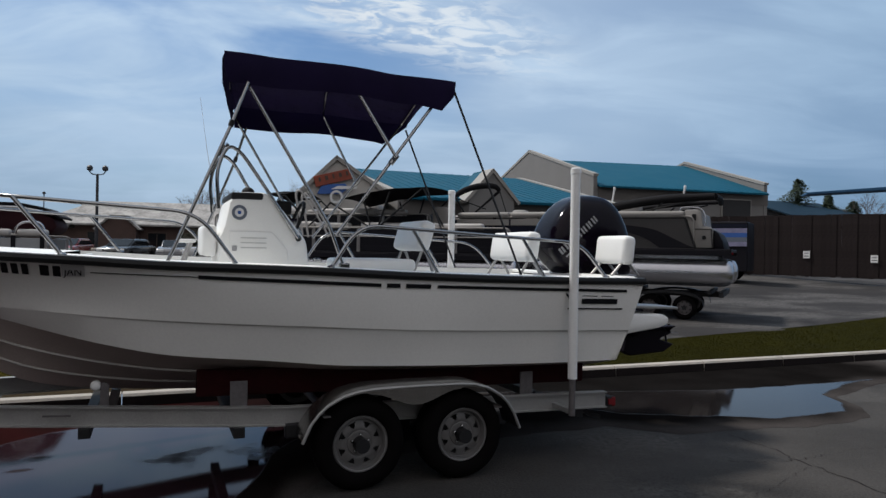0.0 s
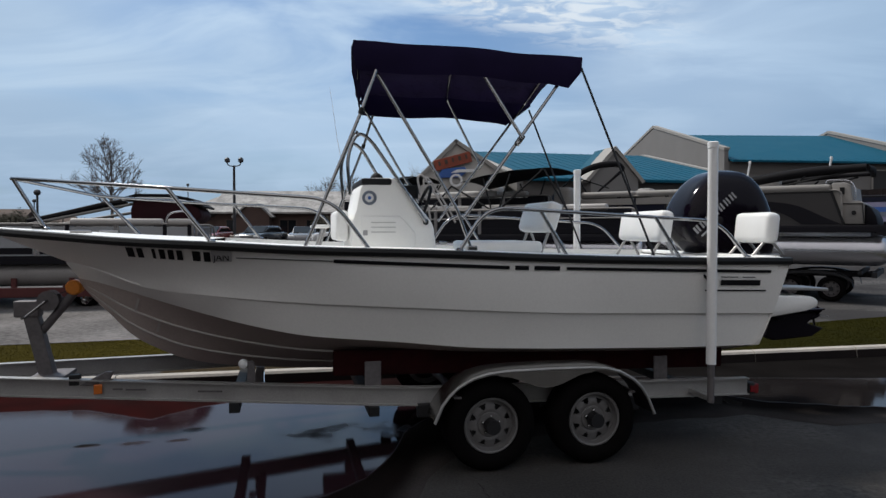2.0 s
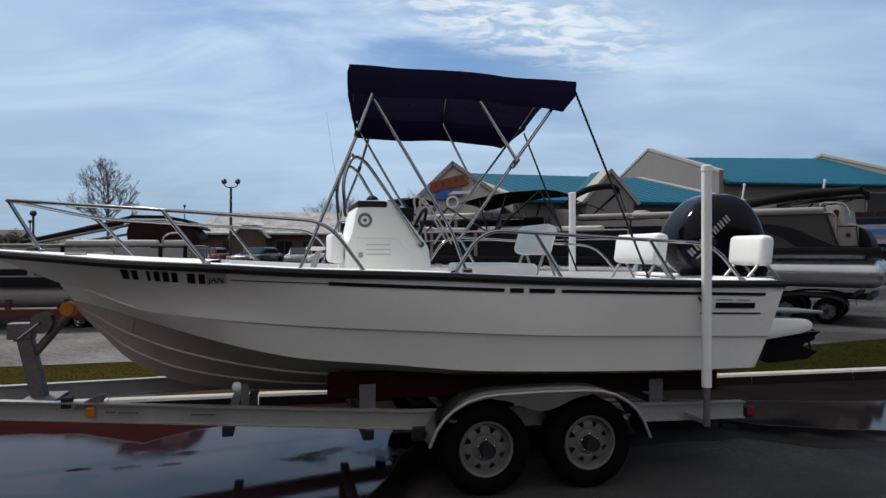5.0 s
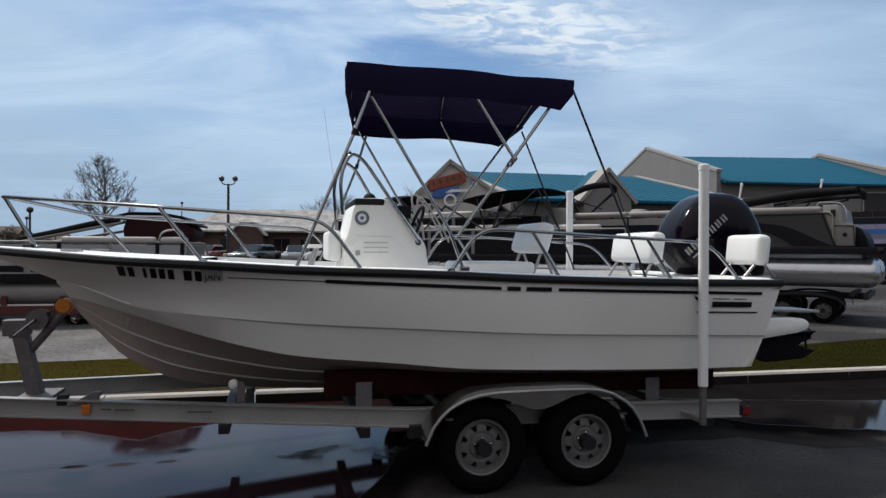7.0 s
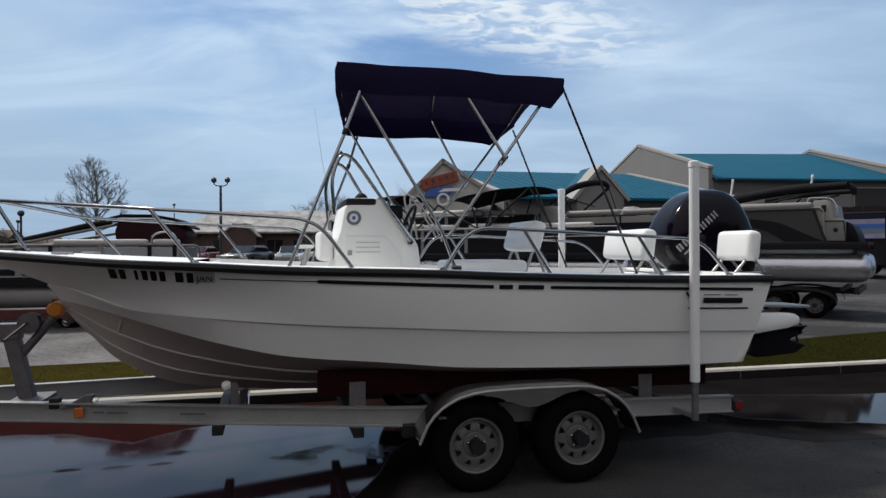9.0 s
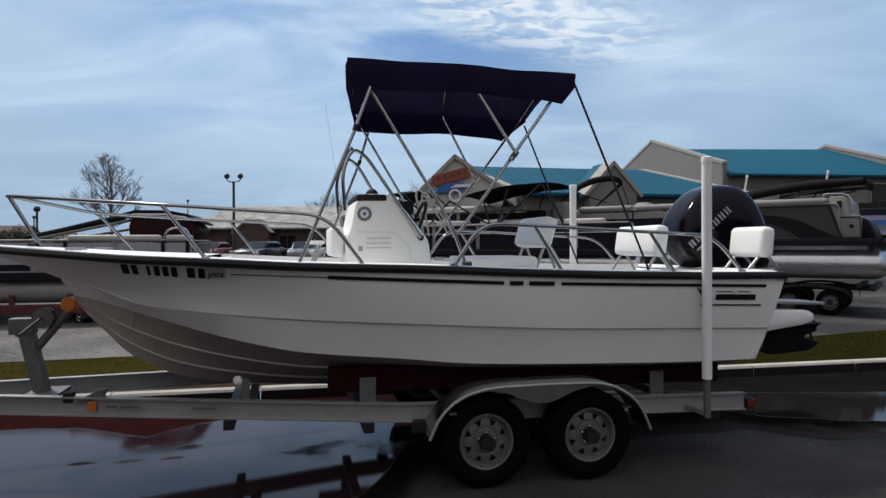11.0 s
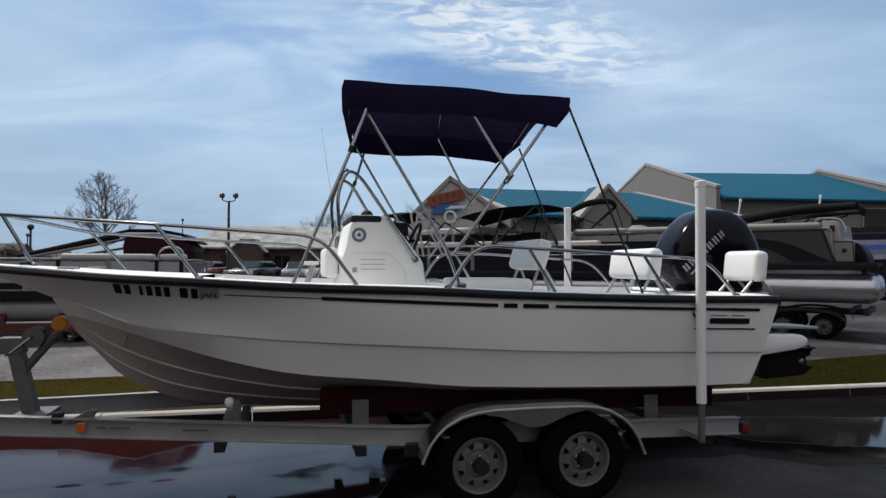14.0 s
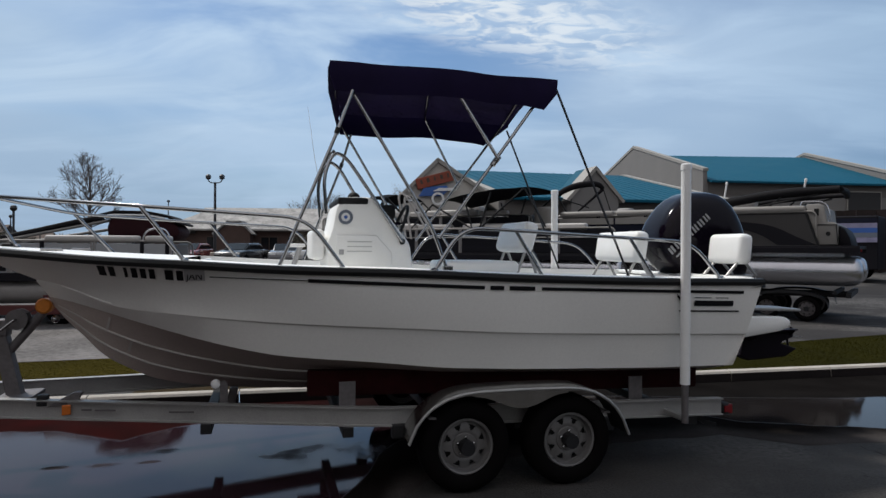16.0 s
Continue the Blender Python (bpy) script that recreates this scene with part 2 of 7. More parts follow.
def wet_look(m):
    """Drive gloss and relief by the depth of the water standing on the asphalt."""
    nt = m.node_tree
    b = nt.nodes["Principled BSDF"]
    at = nt.nodes.new("ShaderNodeAttribute")
    at.attribute_name = "water"
    n = nt.nodes.new("ShaderNodeTexNoise")
    n.inputs["Scale"].default_value, n.inputs["Detail"].default_value = 2.6, 9
    tc = nt.nodes.new("ShaderNodeTexCoord")
    nt.links.new(tc.outputs["Object"], n.inputs["Vector"])
    mix = nt.nodes.new("ShaderNodeMath")
    mix.operation = "MULTIPLY_ADD"
    mix.inputs[1].default_value = 0.75
    nt.links.new(n.outputs["Fac"], mix.inputs[0])
    nt.links.new(at.outputs["Fac"], mix.inputs[2])
    wet = nt.nodes.new("ShaderNodeMapRange")
    wet.interpolation_type = "SMOOTHSTEP"
    wet.inputs[1].default_value, wet.inputs[2].default_value = 0.80, 1.22
    nt.links.new(mix.outputs[0], wet.inputs[0])

    def ramp(lo, hi):
        r = nt.nodes.new("ShaderNodeMapRange")
        r.inputs[3].default_value, r.inputs[4].default_value = lo, hi
        nt.links.new(wet.outputs[0], r.inputs[0])
        return r.outputs[0]
    nt.links.new(ramp(0.95, 0.045), b.inputs["Roughness"])
    nt.links.new(ramp(0.0, 0.097), b.inputs["Specular IOR Level"])
    tone = nt.nodes.new("ShaderNodeMix")
    tone.data_type = "RGBA"
    damp = nt.nodes.new("ShaderNodeAttribute")
    damp.attribute_name = "damp"
    shade = nt.nodes.new("ShaderNodeMapRange")
    shade.inputs[3].default_value, shade.inputs[4].default_value = 5.2, 0.95
    nt.links.new(damp.outputs["Fac"], shade.inputs[0])
    dull = nt.nodes.new("ShaderNodeVectorMath")
    dull.operation = "SCALE"
    nt.links.new(b.inputs["Base Color"].links[0].from_socket, dull.inputs[0])
    nt.links.new(shade.outputs[0], dull.inputs["Scale"])
    silt = nt.nodes.new("ShaderNodeAttribute")
    silt.attribute_name = "silt"
    clay = nt.nodes.new("ShaderNodeMix")
    clay.data_type = "RGBA"
    nt.links.new(silt.outputs["Fac"], clay.inputs[0])
    nt.links.new(dull.outputs[0], clay.inputs[6])
    clay.inputs[7].default_value = (0.028, 0.0065, 0.0065, 1)
    dry = clay.outputs[2]
    nt.links.new(wet.outputs[0], tone.inputs[0])
    nt.links.new(dry, tone.inputs[6])
    murk = nt.nodes.new("ShaderNodeMix")
    murk.data_type = "RGBA"
    mud = nt.nodes.new("ShaderNodeAttribute")
    mud.attribute_name = "mud"
    nt.links.new(mud.outputs["Fac"], murk.inputs[0])
    murk.inputs[6].default_value = (0.0110, 0.0092, 0.0090, 1)
    murk.inputs[7].default_value = (0.0200, 0.0098, 0.0130, 1)
    nt.links.new(murk.outputs[2], tone.inputs[7])
    nt.links.new(tone.outputs[2], b.inputs["Base Color"])
    bp = nt.nodes.new("ShaderNodeBump")
    bp.inputs["Distance"].default_value = 0.01
    n2 = nt.nodes.new("ShaderNodeTexNoise")
    n2.inputs["Scale"].default_value, n2.inputs["Detail"].default_value = 70.0, 3
    nt.links.new(tc.outputs["Object"], n2.inputs["Vector"])
    nt.links.new(n2.outputs["Fac"], bp.inputs["Height"])
    nt.links.new(ramp(0.5, 0.012), bp.inputs["Strength"])
    nt.links.new(bp.outputs[0], b.inputs["Normal"])


wet_look(M_water)
M_kerb = mat("kerb_concrete", (0.37, 0.335, 0.295), 0.8, var=0.22, scale=3, fine=50, bump=0.3, random_tone=0.08)
M_wetshadekerb = mat("wet_dirty_shaded_concrete", (0.0125, 0.0090, 0.0088), 0.75, var=0.35, scale=3, fine=40, bump=0.3, spec=0.12)
M_crack = mat("crack_shadow", (0.014, 0.012, 0.012), 0.95, var=0.3, bump=0, spec=0.05)
M_dulltube = mat("dull_pontoon_aluminium", (0.30, 0.285, 0.28), 0.5, 0.4, var=0.2, scale=2, fine=60, bump=0.03)
M_slot = mat("pale_slot", (0.50, 0.50, 0.49), 0.5, var=0.05, bump=0)
M_lot = mat("lot_asphalt", (0.036, 0.0345, 0.035), 0.9, var=0.35, scale=0.35, fine=18, bump=0.5, spec=0.06)
M_gravel = mat("pale_gravel", (0.130, 0.122, 0.119), 0.95, var=0.6, scale=0.9, fine=14, bump=1.0, spec=0.05)
M_dryturf = mat("dry_turf", (0.036, 0.029, 0.0045), 0.95, var=0.35, scale=1.5, fine=40, bump=0.5, spec=0.02)
M_dryblade = mat("dry_grass_blades", (0.034, 0.027, 0.0045), 0.95, var=0.12, scale=1.2, fine=20, bump=0, spec=0.02)
M_soil = mat("turf_soil", (0.0165, 0.0155, 0.0022), 0.95, var=0.35, scale=1.5, fine=40, bump=0.5, spec=0.02)
M_grass = mat("grass_blades", (0.0150, 0.0142, 0.0021), 0.95, var=0.2, scale=1.2, fine=20, bump=0, spec=0.02)
M_teal = mat("teal_metal_roof", (0.002, 0.074, 0.124), 0.6, 0.0, spec=0.15, var=0.10, scale=0.6, fine=8, bump=0.03)
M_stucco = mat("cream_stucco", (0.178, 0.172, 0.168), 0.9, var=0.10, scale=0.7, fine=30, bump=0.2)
# paler copy of the stucco, light on the sign gable put into its colour
M_litstucco = mat("lit_stucco", (0.46, 0.44, 0.41), 0.9, var=0.10, scale=0.7, fine=30, bump=0.2)
M_trim = mat("cream_trim", (0.29, 0.275, 0.255), 0.7, var=0.08, bump=0.05)
M_wallbrown = mat("taupe_wall", (0.128, 0.118, 0.112), 0.9, var=0.12, scale=0.8, fine=25, bump=0.2)
M_void = mat("dark_interior", (0.02, 0.02, 0.022), 0.7, var=0.3, bump=0)
M_glass = mat("dark_glass", (0.012, 0.014, 0.017), 0.10, var=0.1, bump=0, spec=0.22)
M_brick = mat("brown_brick", (0.076, 0.047, 0.040), 0.9, var=0.22, scale=1.5, fine=18, bump=0.3)
M_paleroof = mat("pale_shingle", (0.27, 0.26, 0.25), 0.85, var=0.65, scale=1.0, fine=5, bump=0.3)
M_brownroof = mat("brown_shingle", (0.08, 0.056, 0.046), 0.9, var=0.2, fine=12, bump=0.3)
M_fence = mat("stained_fence_board", (0.023, 0.018, 0.018), 0.9, var=0.35, scale=1.5, fine=20, bump=0.3, spec=0.08, random_tone=0.10)
M_white = mat("white_paint", (0.72, 0.72, 0.72), 0.4, var=0.06, bump=0.02)
M_signor = mat("orange_sign", (0.24, 0.046, 0.020), 0.5, var=0.4, bump=0)
M_signbl = mat("blue_sign", (0.03, 0.10, 0.34), 0.5, var=0.12, bump=0)
M_dkpole = mat("dark_pole", (0.045, 0.045, 0.05), 0.5, 0.4, var=0.15, bump=0.02)
M_bark = mat("grey_bark", (0.125, 0.112, 0.108), 0.9, var=0.25, scale=3, fine=30, bump=0.4)
M_conifer = mat("conifer_green", (0.022, 0.040, 0.022), 0.85, var=0.35, bump=0)
M_bushleaf = mat("dark_shrub_leaf", (0.045, 0.040, 0.026), 0.85, var=0.35, bump=0)
M_scrub = mat("bare_scrub", (0.20, 0.18, 0.165), 0.9, var=0.3, bump=0)
M_panel_tan = mat("tan_fence_panel", (0.043, 0.040, 0.040), 0.4, 0.2, var=0.08, bump=0.02)
M_panel_grey = mat("grey_fence_panel", (0.32, 0.33, 0.35), 0.4, 0.2, var=0.08, bump=0.02)
M_panel_dark = mat("dark_fence_panel", (0.008, 0.0075, 0.011), 0.6, 0.0, var=0.12, bump=0.02, spec=0.15)
M_panel_navy = mat("navy_fence_panel", (0.008, 0.010, 0.022), 0.6, 0.0, var=0.12, bump=0.02, spec=0.15)
M_tube = mat("pontoon_aluminium", (0.50, 0.505, 0.54), 0.22, 0.8, var=0.12, scale=2, fine=60, bump=0.03)
M_cushion = mat("beige_cushion", (0.215, 0.203, 0.192), 0.6, var=0.1, bump=0.1)
M_palecushion = mat("pale_cushion", (0.42, 0.40, 0.385), 0.6, var=0.1, bump=0.1)
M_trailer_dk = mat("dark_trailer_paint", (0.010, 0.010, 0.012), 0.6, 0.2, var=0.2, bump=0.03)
M_trailer_rd = mat("red_trailer_paint", (0.085, 0.018, 0.018), 0.5, 0.1, var=0.2, bump=0.03)
M_lilac = mat("lilac_print", (0.22, 0.21, 0.32), 0.5, var=0.3, scale=4, bump=0)
M_shedroof = mat("dark_blue_roof", (0.007, 0.024, 0.042), 0.7, var=0.12, bump=0.05, spec=0.15)
M_bluecloth = mat("blue_canopy_cloth", (0.020, 0.090, 0.190), 0.7, var=0.12, bump=0.05)


def weathered(m, pale, scale, lo, hi, stretch=(1, 1, 1)):
    """Pale worn areas with soft ragged edges over a ground material."""
    nt = m.node_tree
    b = nt.nodes["Principled BSDF"]
    tc = nt.nodes.new("ShaderNodeTexCoord")
    mp = nt.nodes.new("ShaderNodeMapping")
    mp.inputs["Scale"].default_value = stretch
    nt.links.new(tc.outputs["Object"], mp.inputs[0])
    n = nt.nodes.new("ShaderNodeTexNoise")
    n.inputs["Scale"].default_value, n.inputs["Detail"].default_value, n.inputs["Roughness"].default_value = scale, 9, 0.62
    nt.links.new(mp.outputs[0], n.inputs["Vector"])
    r = nt.nodes.new("ShaderNodeMapRange")
    r.interpolation_type = "SMOOTHSTEP"
    r.inputs[1].default_value, r.inputs[2].default_value = lo, hi
    nt.links.new(n.outputs["Fac"], r.inputs[0])
    fine = nt.nodes.new("ShaderNodeTexNoise")
    fine.inputs["Scale"].default_value, fine.inputs["Detail"].default_value = 22.0, 4
    nt.links.new(tc.outputs["Object"], fine.inputs["Vector"])
    g = nt.nodes.new("ShaderNodeMapRange")
    g.inputs[1].default_value, g.inputs[2].default_value = 0.35, 0.6
    nt.links.new(fine.outputs["Fac"], g.inputs[0])
    both = nt.nodes.new("ShaderNodeMath")
    both.operation = "MULTIPLY"
    nt.links.new(r.outputs[0], both.inputs[0])
    nt.links.new(g.outputs[0], both.inputs[1])
    mx = nt.nodes.new("ShaderNodeMix")
    mx.data_type = "RGBA"
    nt.links.new(both.outputs[0], mx.inputs[0])
    nt.links.new(b.inputs["Base Color"].links[0].from_socket, mx.inputs[6])
    mx.inputs[7].default_value = (*pale, 1)
    nt.links.new(mx.outputs[2], b.inputs["Base Color"])


weathered(M_asphalt, (0.080, 0.075, 0.070), 0.55, 0.50, 0.66)
weathered(M_lot, (0.108, 0.104, 0.102), 0.22, 0.46, 0.62, (1, 1.8, 1))
PAINTS = {k: mat("car_paint_" + k, c, 0.25, 0.2, var=0.08, bump=0, coat=0.5) for k, c in {
    "white": (0.62, 0.62, 0.63), "grey": (0.16, 0.16, 0.17), "black": (0.02, 0.02, 0.022), "blue": (0.05, 0.09, 0.22), "red": (0.20, 0.02, 0.02)}.items()}


# ---- building blocks ----
def part(name, bm, material, parent=None, label="", smooth=False):
    me = bpy.data.meshes.new(name)
    bmesh.ops.recalc_face_normals(bm, faces=bm.faces)
    bm.to_mesh(me)
    bm.free()
    if material:
        me.materials.append(material)
    if smooth:
        me.shade_smooth()
        me.set_sharp_from_angle(angle=radians(38))
    ob = new(name, me)
    ob.parent = parent
    if label:
        tagged(ob, label)
    return ob


def thing(name, m, label, category, group="", kind=""):
    ob = new(name)
    ob.matrix_world = m
    ob.empty_display_size = 0.2
    return tagged(ob, label, category, group, kind)


def box(c, s, bevel=0.0, turn=None, bm=None, seg=2):
    bm = bm or bmesh.new()
    tmp = bmesh.new()
    bmesh.ops.create_cube(tmp, size=1)
    bmesh.ops.scale(tmp, vec=s, verts=tmp.verts)
    if bevel:
        bmesh.ops.bevel(tmp, geom=tmp.edges, offset=bevel, segments=seg, profile=0.5, affect="EDGES")
    m = Matrix.Translation(c) @ (turn or Matrix())
    bmesh.ops.transform(tmp, matrix=m, verts=tmp.verts)
    join(bm, tmp)
    return bm


def join(bm, tmp):
    me = bpy.data.meshes.new("tmp")
    tmp.to_mesh(me)
    tmp.free()
    bm.from_mesh(me)
    bpy.data.meshes.remove(me)


def rounded(pts, times=2):
    """Corner-cutting of an open path."""
    pts = [Vector(p) for p in pts]
    for _ in range(times):
        out = [pts[0]]
        for a, b in zip(pts, pts[1:]):
            out += [a.lerp(b, 0.25), a.lerp(b, 0.75)]
        out.append(pts[-1])
        pts = out
    return pts


def bend(pts, r):
    """A path whose inner corners are arcs of about the radius r."""
    pts = [Vector(p) for p in pts]
    out = [pts[0]]
    for a, b, c in zip(pts, pts[1:], pts[2:]):
        k1, k2 = min(r, (a - b).length * 0.45), min(r, (c - b).length * 0.45)
        p, q = b + (a - b).normalized() * k1, b + (c - b).normalized() * k2
        for i in range(7):
            t = i / 6
            out.append(p * (1 - t) ** 2 + b * 2 * t * (1 - t) + q * t * t)
    return out + [pts[-1]]


def tube(pts, r, n=10, bm=None, flat=1.0):
    """A round tube along a path; r is one radius or one a point."""
    bm = bm or bmesh.new()
    pts = [Vector(p) for p in pts]
    rs = r if isinstance(r, (list, tuple)) else [r] * len(pts)
    up = None
    rings = []
    for i, p in enumerate(pts):
        d = (pts[min(i + 1, len(pts) - 1)] - pts[max(i - 1, 0)]).normalized()
        if up is None:
            up = d.orthogonal().normalized()
        side = d.cross(up)
        if side.length < 1e-5:
            side = d.orthogonal()
        side.normalize()
        up = side.cross(d).normalized()
        rings.append([bm.verts.new(p + (side * math.cos(a) * flat + up * math.sin(a)) * rs[i])
                      for a in (2 * math.pi * k / n for k in range(n))])
    for a, b in zip(rings, rings[1:]):
        for k in range(n):
            bm.faces.new((a[k], a[(k + 1) % n], b[(k + 1) % n], b[k]))
    bm.faces.new(rings[0][::-1])
    bm.faces.new(rings[-1])
    return bm


def prism(poly, a, b, axis="y", bm=None, bevel=0.0):
    """A polygon in the two other axes, drawn out along an axis from a to b."""
    out = bm or bmesh.new()
    tmp = bmesh.new()

    def at(p, k):
        return {"y": (p[0], k, p[1]), "x": (k, p[0], p[1]), "z": (p[0], p[1], k)}[axis]
    lo = [tmp.verts.new(at(p, a)) for p in poly]
    hi = [tmp.verts.new(at(p, b)) for p in poly]
    tmp.faces.new(lo)
    tmp.faces.new(hi[::-1])
    for i in range(len(poly)):
        j = (i + 1) % len(poly)
        tmp.faces.new((lo[i], hi[i], hi[j], lo[j]))
    bmesh.ops.recalc_face_normals(tmp, faces=tmp.faces)
    if bevel:
        bmesh.ops.bevel(tmp, geom=tmp.edges, offset=bevel, segments=2, profile=0.5, affect="EDGES")
    join(out, tmp)
    return out


def lathe(prof, n=24, m=None, bm=None, closed=False):
    """Profile of (radius, height) turned about z."""
    out = bm or bmesh.new()
    tmp = bmesh.new()
    rings = []
    for r, h in prof:
        rings.append([tmp.verts.new((r * math.cos(2 * math.pi * k / n), r * math.sin(2 * math.pi * k / n), h)) for k in range(n)])
    pairs = list(zip(rings, rings[1:])) + ([(rings[-1], rings[0])] if closed else [])
    for a, b in pairs:
        for k in range(n):
            tmp.faces.new((a[k], a[(k + 1) % n], b[(k + 1) % n], b[k]))
    if not closed:
        tmp.faces.new(rings[0][::-1])
        tmp.faces.new(rings[-1])
    if m:
        bmesh.ops.transform(tmp, matrix=m, verts=tmp.verts)
    join(out, tmp)
    return out


def spline(keys, t):
    """A smooth curve through keys, all of one length, t from 0 to 1 by the first value."""
    ks = keys
    x = ks[0][0] + (ks[-1][0] - ks[0][0]) * t
    for i in range(len(ks) - 1):
        lo, hi = sorted((ks[i][0], ks[i + 1][0]))
        if lo - 1e-9 <= x <= hi + 1e-9:
            break
    p0, p1, p2, p3 = ks[max(i - 1, 0)], ks[i], ks[i + 1], ks[min(i + 2, len(ks) - 1)]
    f = (x - p1[0]) / (p2[0] - p1[0])
    out = [x]
    for c in range(1, len(p1)):
        m1 = (p2[c] - p0[c]) / ((p2[0] - p0[0]) or 1) * (p2[0] - p1[0])
        m2 = (p3[c] - p1[c]) / ((p3[0] - p1[0]) or 1) * (p2[0] - p1[0])
        out.append((2 * f ** 3 - 3 * f ** 2 + 1) * p1[c] + (f ** 3 - 2 * f ** 2 + f) * m1 + (-2 * f ** 3 + 3 * f ** 2) * p2[c] + (f ** 3 - f ** 2) * m2)
    return out


ALONG_Y = Matrix.Rotation(radians(90), 4, "X")
ALONG_X = Matrix.Rotation(radians(90), 4, "Y")


# ---- ground ----
KA = radians(12.7)
K0 = Vector((3.37, 8.55))
KU, KN = Vector((math.cos(KA), math.sin(KA))), Vector((-math.sin(KA), math.cos(KA)))


def past(x, y):
    return (Vector((x, y)) - K0).dot(KN)


def ground_z(x, y):
    s = past(x, y)
    if s <= 0.15:
        return 0.0
    z = float(np.interp(s, [0.15, 0.5, 5, 12, 19, 42, 120], [0.10, 0.11, 0.22, 0.50, 0.92, 1.05, 1.2]))
    z -= 0.13 * math.exp(-((x - 9.0) / 4.0) ** 2 - ((y - 15.5) / 3.5) ** 2)
    # the lot lies lower on the restaurant's side
    return z * (1 - 0.4 * float(np.interp(s, [3, 7.5], [0, 1])) * float(np.interp(x, [-7, -2], [1, 0])))


def kp(a, s):
    p = K0 + KU * a + KN * s
    return p.x, p.y


def sheet(name, material, a_values, s_values, lift, label, category):
    bm = bmesh.new()
    rows = []
    for s in s_values:
        rows.append([bm.verts.new((*kp(a, s), ground_z(*kp(a, s)) + lift)) for a in a_values])
    for r, q in zip(rows, rows[1:]):
        for i in range(len(r) - 1):
            bm.faces.new((r[i], r[i + 1], q[i + 1], q[i]))
    return tagged(part(name, bm, material, None, "", True), label, category, "", "structure")


A_FAR = [-3000, -600, -150, -60] + [-40 + 1.5 * k for k in range(28)] + [4, 8, 15, 30, 60, 150, 600, 3000]
sheet("road", M_asphalt, A_FAR, [-3000, -400, -60, -20, -10, -6, -3, 0.06], 0.0, "damp dark asphalt road with cracks and puddles", "road")
sheet("ground", M_lot, A_FAR, [0.1501, 0.5, 2, 3, 4, 5, 6, 7, 8, 9, 10, 11, 12, 14, 16, 19, 22, 25, 28, 32, 36, 40, 44, 50, 60, 70, 120, 400, 3000], 0.0, "weathered grey asphalt of the boat lot", "ground")


def band(name, near, far, a0, a1, steps, lift, material, label, category, wob=0.0, seed=0, kind="structure", cross=4):
    """A strip of ground between two lines s = near(a) and s = far(a) beside the kerb, with wavering edges."""
    bm = bmesh.new()
    rows = []
    for i in range(steps + 1):
        a = a0 + (a1 - a0) * i / steps
        lo = near(a) + wob * (noise.noise((a * 1.1, seed, 0)) + 0.5 * noise.noise((a * 3.7, seed, 3)) + 0.25 * noise.noise((a * 11, seed, 5)))
        hi = far(a) + wob * (noise.noise((a * 1.3, seed, 9)) + 0.5 * noise.noise((a * 4.1, seed, 7)))
        hi = max(hi, lo + 0.004)
        rows.append([bm.verts.new((*kp(a, lo + (hi - lo) * k / cross), 0)) for k in range(cross + 1)])
    for r, q in zip(rows, rows[1:]):
        for k in range(cross):
            bm.faces.new((r[k], q[k], q[k + 1], r[k + 1]))
    for v in bm.verts:
        v.co.z = ground_z(v.co.x, v.co.y) + lift
    return tagged(part(name, bm, material, None, "", True), label, category, "", kind)


def lerp_line(pts):
    xs, ys = [p[0] for p in pts], [p[1] for p in pts]
    return lambda a: float(np.interp(a, xs, ys))


# the gutter's standing water: its edge nearest the road's middle, by the way along the kerb
PUDDLE_NEAR = lerp_line([(-9, -3.5), (-7.25, -3.55), (-6.55, -3.6), (-5.9, -3.62), (-5.5, -3.6), (-5.0, -3.42), (-4.72, -3.15), (-4.5, -2.75), (-4.3, -2.2), (-4.05, -1.8), (-3.7, -1.5), (-3.0, -1.0), (-2.0, -0.9),
                         (-1.2, -1.2), (-0.7, -1.9), (0, -2.2), (0.25, -2.28), (0.66, -2.52), (1.65, -2.5), (2.0, -2.2), (2.2, -1.75), (3.0, -1.45), (3.75, -1.22)])
PUDDLE_FAR = lerp_line([(-9.0, -0.60), (-7.7, -0.70), (-7.4, -0.71), (-7.0, -0.81), (-6.7, -1.02), (-6.4, -1.22), (-6.2, -1.02), (-6.0, -0.83), (-5.75, -0.74), (-5.2, -0.45), (-2.0, -0.3), (0.0, -0.85), (1.1, -1.10), (2.1, -1.16), (3.75, -1.18)])
ISLANDS = ((-5.05, -2.05, 0.40, 0.30), (-4.75, -1.75, 0.34, 0.26), (-6.36, -1.60, 0.13, 0.10), (-6.0, -1.66, 0.14, 0.10), (-6.39, -1.97, 0.14, 0.06), (-6.06, -1.97, 0.11, 0.05), (-6.74, -1.95, 0.12, 0.04), (-4.30, -2.0, 0.40, 0.36))


